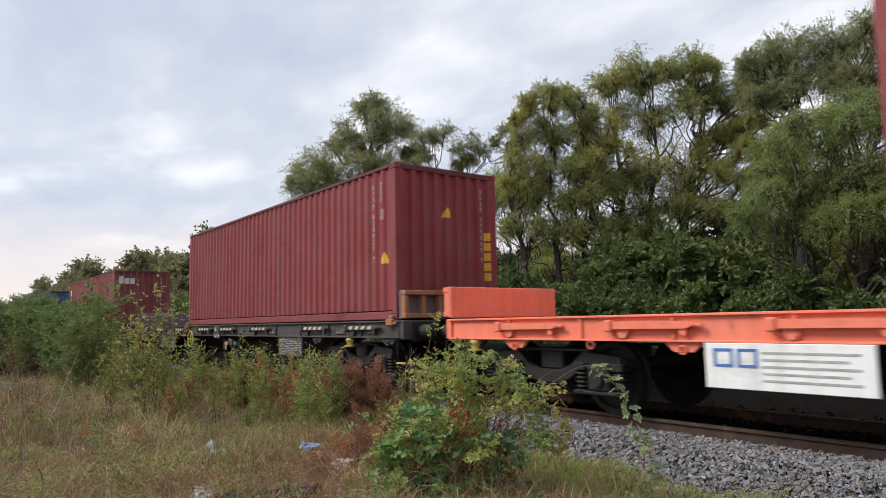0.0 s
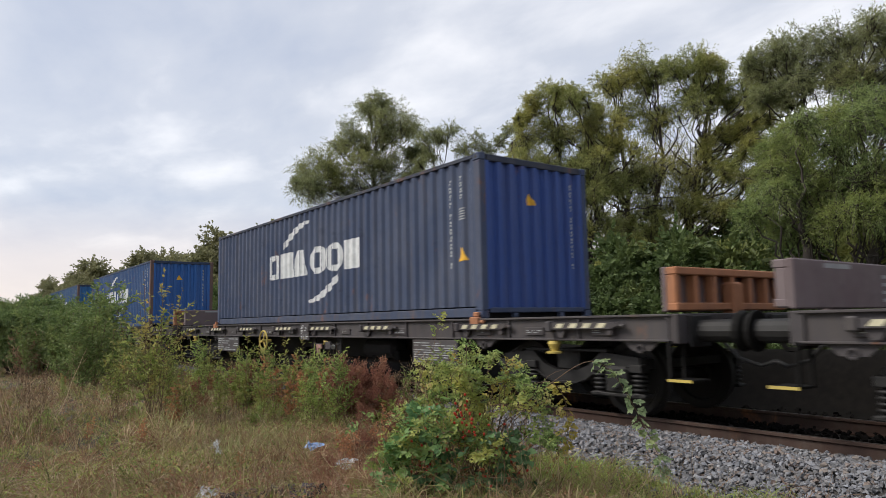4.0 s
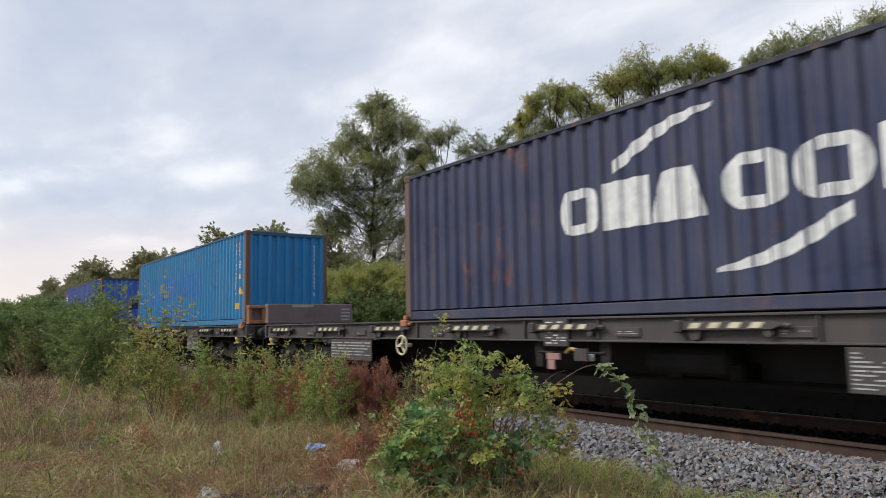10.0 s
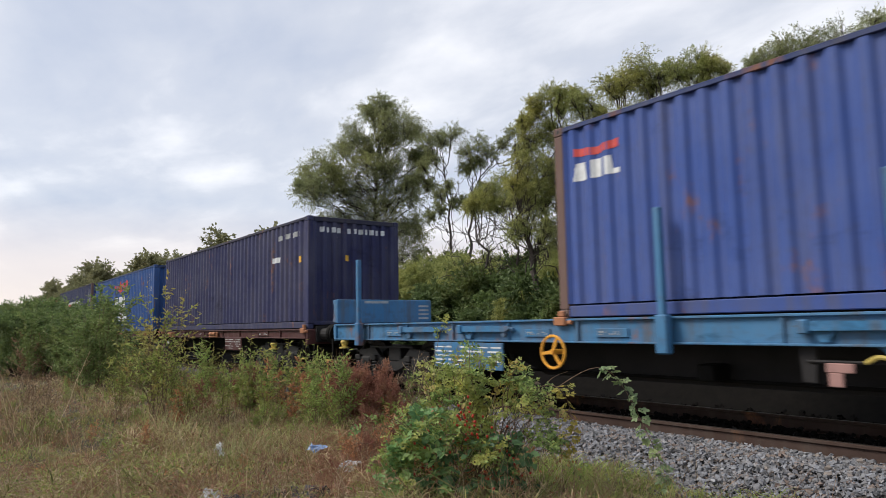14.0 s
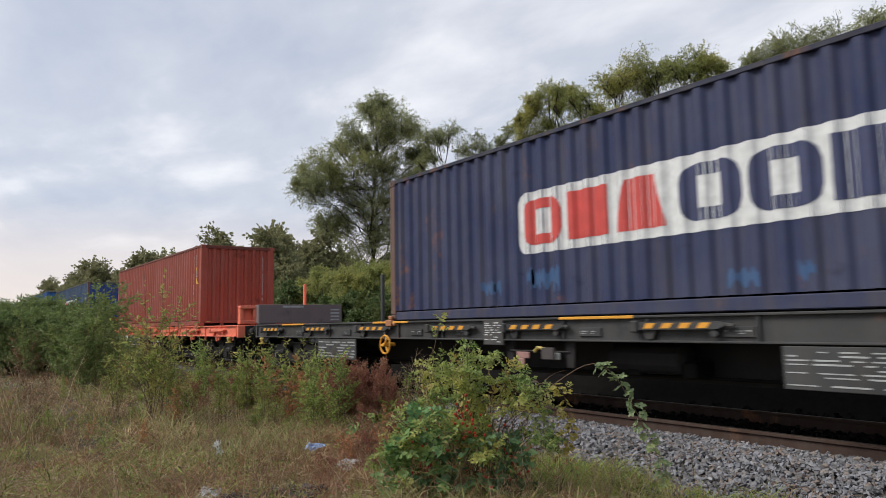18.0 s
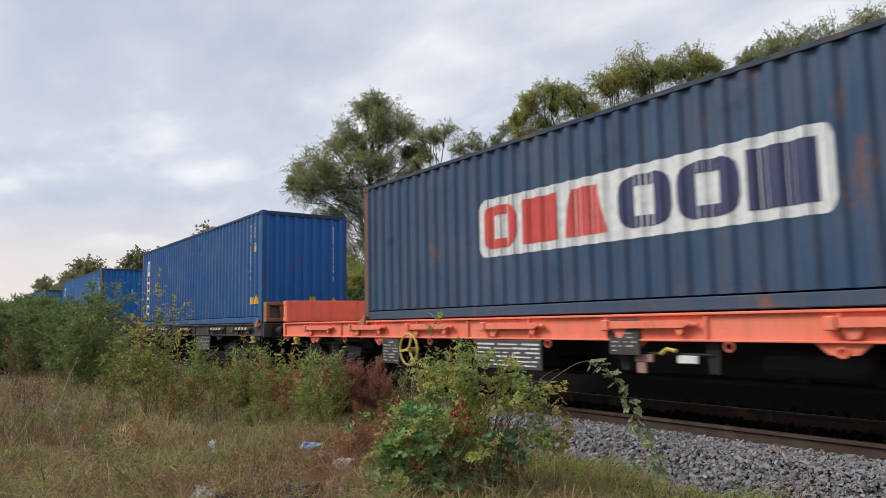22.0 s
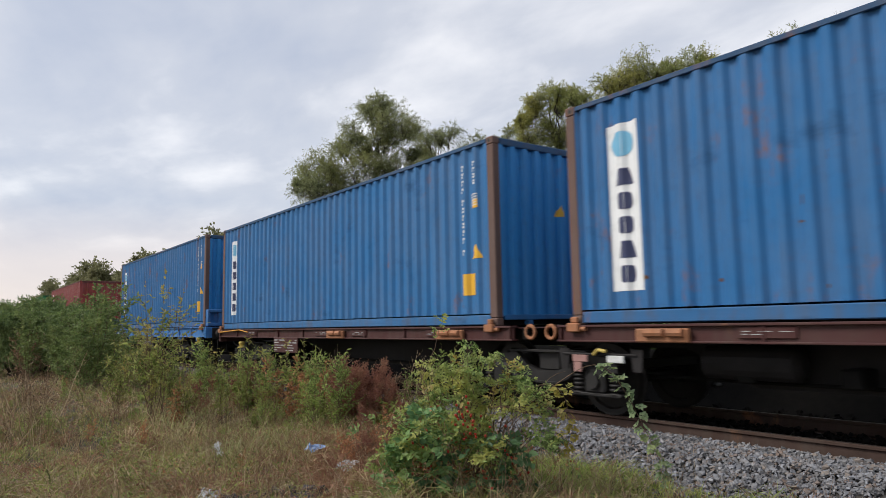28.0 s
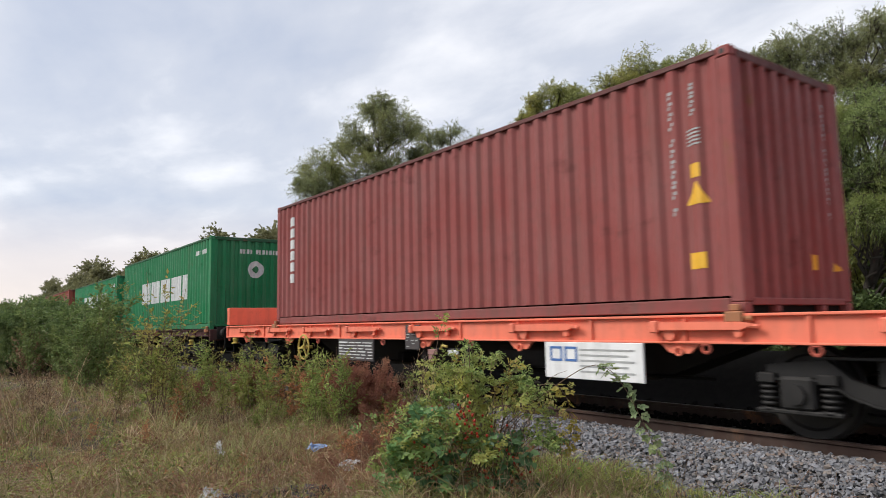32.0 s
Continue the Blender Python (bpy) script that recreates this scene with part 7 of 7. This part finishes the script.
canes, green, green_way, yellow, yellow_way = [], [], [], [], []
for k in range(64):
    u = rng.uniform(-0.80, 0.80)
    w = rng.uniform(-0.55, 0.62) * (1 - 0.45 * abs(u))
    top = bush_top(u) * (1 - 0.30 * (w / 0.7) ** 2)
    high = k < 32
    z = top * (rng.uniform(0.86, 1.02) if high else rng.uniform(0.62 if u > 0.35 else 0.35, 0.85))
    foot = in_bush(u * 0.30 + rng.normal(0, 0.10), w * 0.25, -0.03)
    tip = in_bush(u, w, z)
    c = np.concatenate([bend(foot, tip, 0.06 if high else 0.16, 10, 0.022), bend(tip, tip + in_bush(rng.normal(0.02, 0.10), rng.normal(0.05, 0.08), rng.uniform(-0.14, 0.06)), 0.03, 4)[1:]])
    canes.append((c, 0.0065, 0.0015))
    m = 9 if u < 0.3 else 6
    p, d = along(c, rng.uniform(0.35 if u < 0.25 else 0.62, 1.0, m))
    yellowish = rng.random() < (0.12 if u < 0.2 else 0.34)
    (yellow if yellowish else green).append(p)
    (yellow_way if yellowish else green_way).append(rng.normal(0, 1, (m, 3)) * np.array([1, 1, 0.6]) + d * 0.7)
    for t in rng.uniform(0.35 if u < 0.25 else 0.62, 0.97, 4 if u < 0.3 else 3):
        p, d = along(c, np.array([t]))
        e = p[0] + unit(rng.normal(0, 1, 3) * np.array([1, 1, 0.55]) + d[0] * 0.8 + toward_eye * 0.3) * rng.uniform(0.08, 0.24)
        if e[2] > bush_top(float(e @ along_bush)) + 0.03:
            continue
        line = bend(p[0], e, 0.02, 4)
        canes.append((line, 0.0025, 0.001))
        m = 5
        p, d = along(line, np.linspace(0.25, 1.0, m))
        green.append(p)
        green_way.append(rng.normal(0, 1, (m, 3)) * np.array([1, 1, 0.6]) + d * 0.8)
dry_stems = []
for k in range(60):
    u = rng.uniform(-0.85, 0.95)
    foot = in_bush(u + rng.normal(0, 0.08), rng.uniform(0.05, 0.62) * (1 - 0.4 * abs(u)), -0.03)
    dry_stems.append((bend(foot, foot + in_bush(rng.normal(0, 0.16), rng.normal(0.05, 0.1), rng.uniform(0.25, 0.75)), 0.02, 6, 0.01), 0.0035, 0.0015))
for k in range(12):
    u = rng.uniform(-0.7, 0.75)
    p = in_bush(u, rng.uniform(0.1, 0.5), bush_top(u) * rng.uniform(0.3, 0.7))
    canes.append((bend(p, p + in_bush(rng.normal(0, 0.30), rng.uniform(0, 0.15), rng.normal(0.05, 0.22)), 0.06, 6, 0.01), 0.003, 0.0015))
for a, b, c in (((-0.38, 0.35, 0.55), (-0.80, 0.45, 0.86), (-0.98, 0.5, 0.72)), ((-0.5, 0.2, 0.9), (-0.30, 0.1, 1.40), (-0.22, 0.1, 1.66)), ((0.5, 0.1, 0.6), (0.72, 0.0, 0.95), (1.02, -0.1, 0.98))):
    canes.append((np.concatenate([bend(in_bush(*a), in_bush(*b), 0.04, 6), bend(in_bush(*b), in_bush(*c), 0.04, 5)[1:]]), 0.004, 0.0015))
    p, d = along(canes[-1][0], rng.uniform(0.55, 1.0, 7))
    green.append(p)
    green_way.append(rng.normal(0, 1, (7, 3)) + d)
withered = []
for k in range(46):
    u = rng.uniform(-0.75, 0.8)
    foot = in_bush(u * 0.8, rng.uniform(0.0, 0.50) * (1 - 0.4 * abs(u)), 0.0)
    line = bend(foot, foot + in_bush(rng.normal(0, 0.18), rng.normal(0.06, 0.1), rng.uniform(0.35, 0.95)), 0.02, 7, 0.015)
    dry_stems.append((line, 0.003, 0.0012))
    withered.append(along(line, rng.uniform(0.25, 1.0, 12))[0] + rng.normal(0, 0.02, (12, 3)))
withered = np.concatenate(withered)
tagged(part("withered_foliage", leaves("withered_foliage", withered, rng.normal(0, 1, withered.shape) + np.array([0, 0, -0.4]), 0.036, 0.020, M_ORANGEWEED, True), M_ORANGEWEED, briar, "rust-brown withered leaves"), kind="stuff")
part("branchwork", tubes("branchwork", canes, M_TWIG, 4), M_TWIG, briar, "thin brown arching canes")
tagged(part("dry_stem", tubes("dry_stem", dry_stems, M_THATCH, 4), M_THATCH, briar, "pale dry stems at the foot"), kind="stuff")
p, d, f = sprigs(np.concatenate(green), np.concatenate(green_way), 0.088, 0.035)
p[:, 2] = np.maximum(p[:, 2], 0.03)
part("foliage", leaves("foliage", p, d, 0.037, 0.022, M_ROSE, True, f, 0.2), M_ROSE, briar, "feathered green leaves")
p, d, f = sprigs(np.concatenate(yellow), np.concatenate(yellow_way), 0.07, 0.033, 2)
part("yellow_foliage", leaves("yellow_foliage", p, d, 0.036, 0.022, M_ROSE_YELLOW, True, f, 0.2), M_ROSE_YELLOW, briar, "yellowed leaves")
# bramble leaves over the low flank, dark lobed leaves at the foot, pale yellow bracts above
low = np.array([in_bush(u, 0.30 + 0.30 * rng.random() - 0.25 * abs(u), max(0.05, bush_top(u) * v)) for u, v in zip(rng.uniform(-0.80, -0.15, 150), rng.uniform(0.10, 0.72, 150))])
p, d, f = sprigs(low, rng.normal(0, 1, low.shape) * np.array([1, 1, 0.5]) + toward_eye * 0.8, 0.06, 0.07, 2)
tagged(part("bramble_foliage", leaves("bramble_foliage", p, d, 0.070, 0.046, M_BRAMBLE, True, f, 0.2), M_BRAMBLE, briar, "larger blue-green bramble leaves"), kind="stuff")
low = np.array([in_bush(u, 0.34 + 0.28 * rng.random() - 0.25 * abs(u), v) for u, v in zip(rng.uniform(-0.45, 0.60, 120), rng.uniform(0.04, 0.66, 120))])
p, d, f = sprigs(low, rng.normal(0, 1, low.shape) * np.array([1, 1, 0.5]) + toward_eye + np.array([0, 0, -0.4]), 0.02, 0.09, 1)
tagged(part("lobed_foliage", leaves("lobed_foliage", p, d, 0.085, 0.055, M_DARKLEAF, True, f + toward_eye * 0.5, 0.2), M_DARKLEAF, briar, "dark lobed leaves low in the bush"), kind="stuff")
hop = np.array([in_bush(u + rng.normal(0, 0.03), 0.40 + 0.1 * rng.random() - 0.2 * abs(u), z + rng.normal(0, 0.04)) for u, z in ((-0.02, 0.93), (0.18, 0.86), (0.42, 0.90), (0.48, 0.84), (0.70, 0.96), (-0.35, 1.10), (0.85, 0.82), (-0.30, 0.42)) for _ in range(14)])
tagged(part("pale_foliage", leaves("pale_foliage", hop, rng.normal(0, 0.6, hop.shape) + np.array([0, 0, -0.8]), 0.040, 0.026, M_HOP, True), M_HOP, briar, "pale yellow hanging bracts"), kind="stuff")
hip = Shape().lathe((0, 0, 0), (0, 0, 1), [(-0.016, 0.0), (-0.012, 0.009), (0.0, 0.0125), (0.011, 0.009), (0.016, 0.0)], 8).mesh("rosehip", True)
hip.materials.append(M_HIP)
for k in range(78):
    u, z, s = ((-0.02, 0.84, 0.05), (0.01, 0.72, 0.05), (0.08, 0.66, 0.07), (-0.02, 0.84, 0.05), (0.36, 0.50, 0.09), (0.05, 0.32, 0.10), (0.35, 0.34, 0.10), (-0.42, 0.34, 0.08), (-0.30, 0.62, 0.10))[k % 9]
    p = in_bush(u + rng.normal(0, s), 0.52 - 0.3 * abs(u) + rng.uniform(-0.12, 0.08), z + rng.normal(0, s))
    part("rosehip", hip, M_HIP, briar, "", Matrix.Translation(p) @ pose(0, 0, 0, rng.uniform(0, 60), rng.uniform(0, 60), 0))


def cane(name, pts_line, leaf, number, mat, label, r=0.005):
    """A single arching cane with feathered leaves, as one part that can sway on the bush."""
    line = np.asarray(pts_line, float)
    t = np.linspace(0, len(line) - 1, 22)
    i = np.minimum(t.astype(int), len(line) - 2)
    f = (t - i)[:, None]
    smooth_line = line[i] * (1 - f) + line[i + 1] * f
    for _ in range(3):
        smooth_line[1:-1] = (smooth_line[:-2] + smooth_line[2:] + 2 * smooth_line[1:-1]) / 4
    p, d = along(smooth_line, np.linspace(0.44, 1.0, number))
    way = rng.normal(0, 0.6, (number, 3)) + d * 0.6
    way += along_bush * np.where(np.arange(number) % 2 == 0, 1.0, -1.0)[:, None]
    p, d, f = sprigs(p, way, 0.062, 0.04)
    ob = part(name, tubes(name, [(smooth_line - line[0], r, 0.0018)], M_TWIG, 5), M_TWIG, briar, label, Matrix.Translation(line[0]))
    part("foliage", leaves("foliage", p - line[0], d, leaf[0], leaf[1], mat, True, f, 0.2), mat, ob)
    return ob


M_GREYROSE = foliage("grey_green_briar_leaf", (0.155, 0.225, 0.105), (0.330, 0.420, 0.220), (0.38, 0.43, 0.17), 0.5, 0.5, 3.0)
swaying = cane("arching_cane", [np.array(p) - BUSH for p in ((-5.0, 4.30, 0.20), (-4.75, 4.50, 0.48), (-4.53, 4.68, 0.68), (-4.36, 4.82, 0.83), (-4.22, 4.94, 0.84), (-4.10, 5.05, 0.60), (-3.99, 5.15, 0.28), (-3.90, 5.23, 0.0), (-3.86, 5.26, -0.16))],
               (0.046, 0.030), 38, M_GREYROSE, "long arching cane with small grey-green leaves")
hanging = cane("drooping_cane", [np.array(p) - BUSH for p in ((-5.0, 4.35, 0.30), (-4.75, 4.50, 0.62), (-4.58, 4.62, 0.66), (-4.50, 4.69, 0.54), (-4.47, 4.72, 0.33), (-4.50, 4.70, 0.06))],
               (0.042, 0.027), 20, M_ROSE_YELLOW, "drooping cane with yellowing leaves")

# ---- litter ----
M_WRAP = plain("blue_wrapper", (0.22, 0.32, 0.52), 0.3, 0.4, 20.0)


def crumpled(name, label, category, x, y, size, mat, turn):
    n = 9
    v, f = [], []
    for i in range(n):
        for j in range(n):
            p = Vector((i / (n - 1) - 0.5, j / (n - 1) - 0.5, 0)) * size
            w = noise.noise_vector((p.x * 14 + x * 3, p.y * 14 + y * 5, 2.0)) * size * 0.35
            v.append((p.x + w.x, p.y + w.y, abs(w.z) * 0.9 + 0.01))
    for i in range(n - 1):
        for j in range(n - 1):
            f.append((i * n + j, (i + 1) * n + j, (i + 1) * n + j + 1, i * n + j + 1))
    ob = tagged(new(name, quads(name, v, f, mat)), label, category)
    ob.matrix_basis = pose(x, y, height(x, y) + (0.17 if mat is M_WRAP else 0.11), 14, 8, turn)
    return ob


M_SHEET = plain("grey_plastic", (0.42, 0.45, 0.47), 0.35, 0.4, 12.0)
crumpled("candy_wrapper", "crumpled blue and white wrapper in the grass", "litter", -7.62, 3.68, 0.17, M_WRAP, 30)
crumpled("plastic_sheet", "crumpled grey plastic scrap lying in grass", "litter", -6.5, 2.10, 0.20, M_SHEET, 70)
crumpled("plastic_sheet", "crumpled pale plastic scrap by the bush", "litter", -6.65, 3.58, 0.20, M_SHEET, 20)
M_DARKSTONE = plain("dark_stone", (0.060, 0.055, 0.058), 0.9, 0.5, 14.0)
for k in range(30):
    x, y, s = *((rng.normal(-6.25, 0.09), rng.normal(2.92, 0.10)) if k % 2 else (rng.normal(-6.38, 0.10), rng.normal(2.42, 0.14))), rng.uniform(0.05, 0.11)
    st = tagged(new("stone", quads("stone", STONES[rng.integers(16)] * s, BOX_F, M_DARKSTONE)), "dark broken stone lying in dry grass", "stone", "stones in the grass")
    st.location = (x, y, height(x, y) + s * 0.55)


# ---- the nearest stones of the track bed, one by one ----
STONE_MESHES = []
for k, w in enumerate(STONES):
    me = quads("stone", w @ turns[k].T, BOX_F, M_STONE_ONE)
    STONE_MESHES.append(me)
for x, y, z, r in stone_places(-5.6, -2.9, 5.98, 6.95, 330, 0.022, 0.036)[:300]:
    ob = part("ballast_stone", STONE_MESHES[rng.integers(16)], M_STONE_ONE, track_bed, "", pose(x, y, z + 0.012, 0, 0, rng.uniform(0, 360)) @ Matrix.Scale(r, 4))


# ---- what moves ----
def motions():
    for ob, x, z in MOVERS:
        walk(ob, [(t, pose(x + s, TRACK_Y, z)) for t, s in TRAVEL])
    # one turning pattern for the leading and one for the trailing axle of every bogie
    times = [i / 30 for i in range(961)]
    way = np.interp(times, [t for t, _ in TRAVEL], [s for _, s in TRAVEL])
    first = {}
    for ob, dx in WHEELSETS:
        key = round(dx, 1)
        if key not in first:
            walk(ob, [(t, pose(dx, 0, 0.46) @ Matrix.Rotation(s / 0.46, 4, "Y")) for t, s in zip(times, way)])
            first[key] = ob
        else:
            data = ob.animation_data_create()
            data.action = first[key].animation_data.action
            data.action_slot = first[key].animation_data.action_slot
    # the long cane nods in the wind and in the train's draught
    sway = ((0, 1.0), (1, 0.5), (2, -1.2), (3, 0.6), (4, -0.4), (5, 0.5), (6, -0.6), (7, 1.6), (8, 0.6), (9, 0.4), (10, 0.5), (11, -0.6), (12, 0.9), (13, 0.3), (14, 1.0),
            (15, 0.2), (16, 0.7), (17, 1.2), (18, 0.2), (19, -0.7), (20, 0.4), (21, -0.2), (22, -0.3), (23, -0.2), (24, 0.4), (25, 0.5), (26, -0.3), (27, 0.3), (28, 0.2), (29, 0.3), (30, 0.4), (31, 1.0), (32, 0.4))
    for ob, amount in ((swaying, 1.6), (hanging, 0.9)):
        foot = ob.matrix_basis.copy()
        walk(ob, [(t, foot @ pose(0, 0, 0, -a * amount, a * amount * 0.6, a * amount * 0.5)) for t, a in sway])


motions()
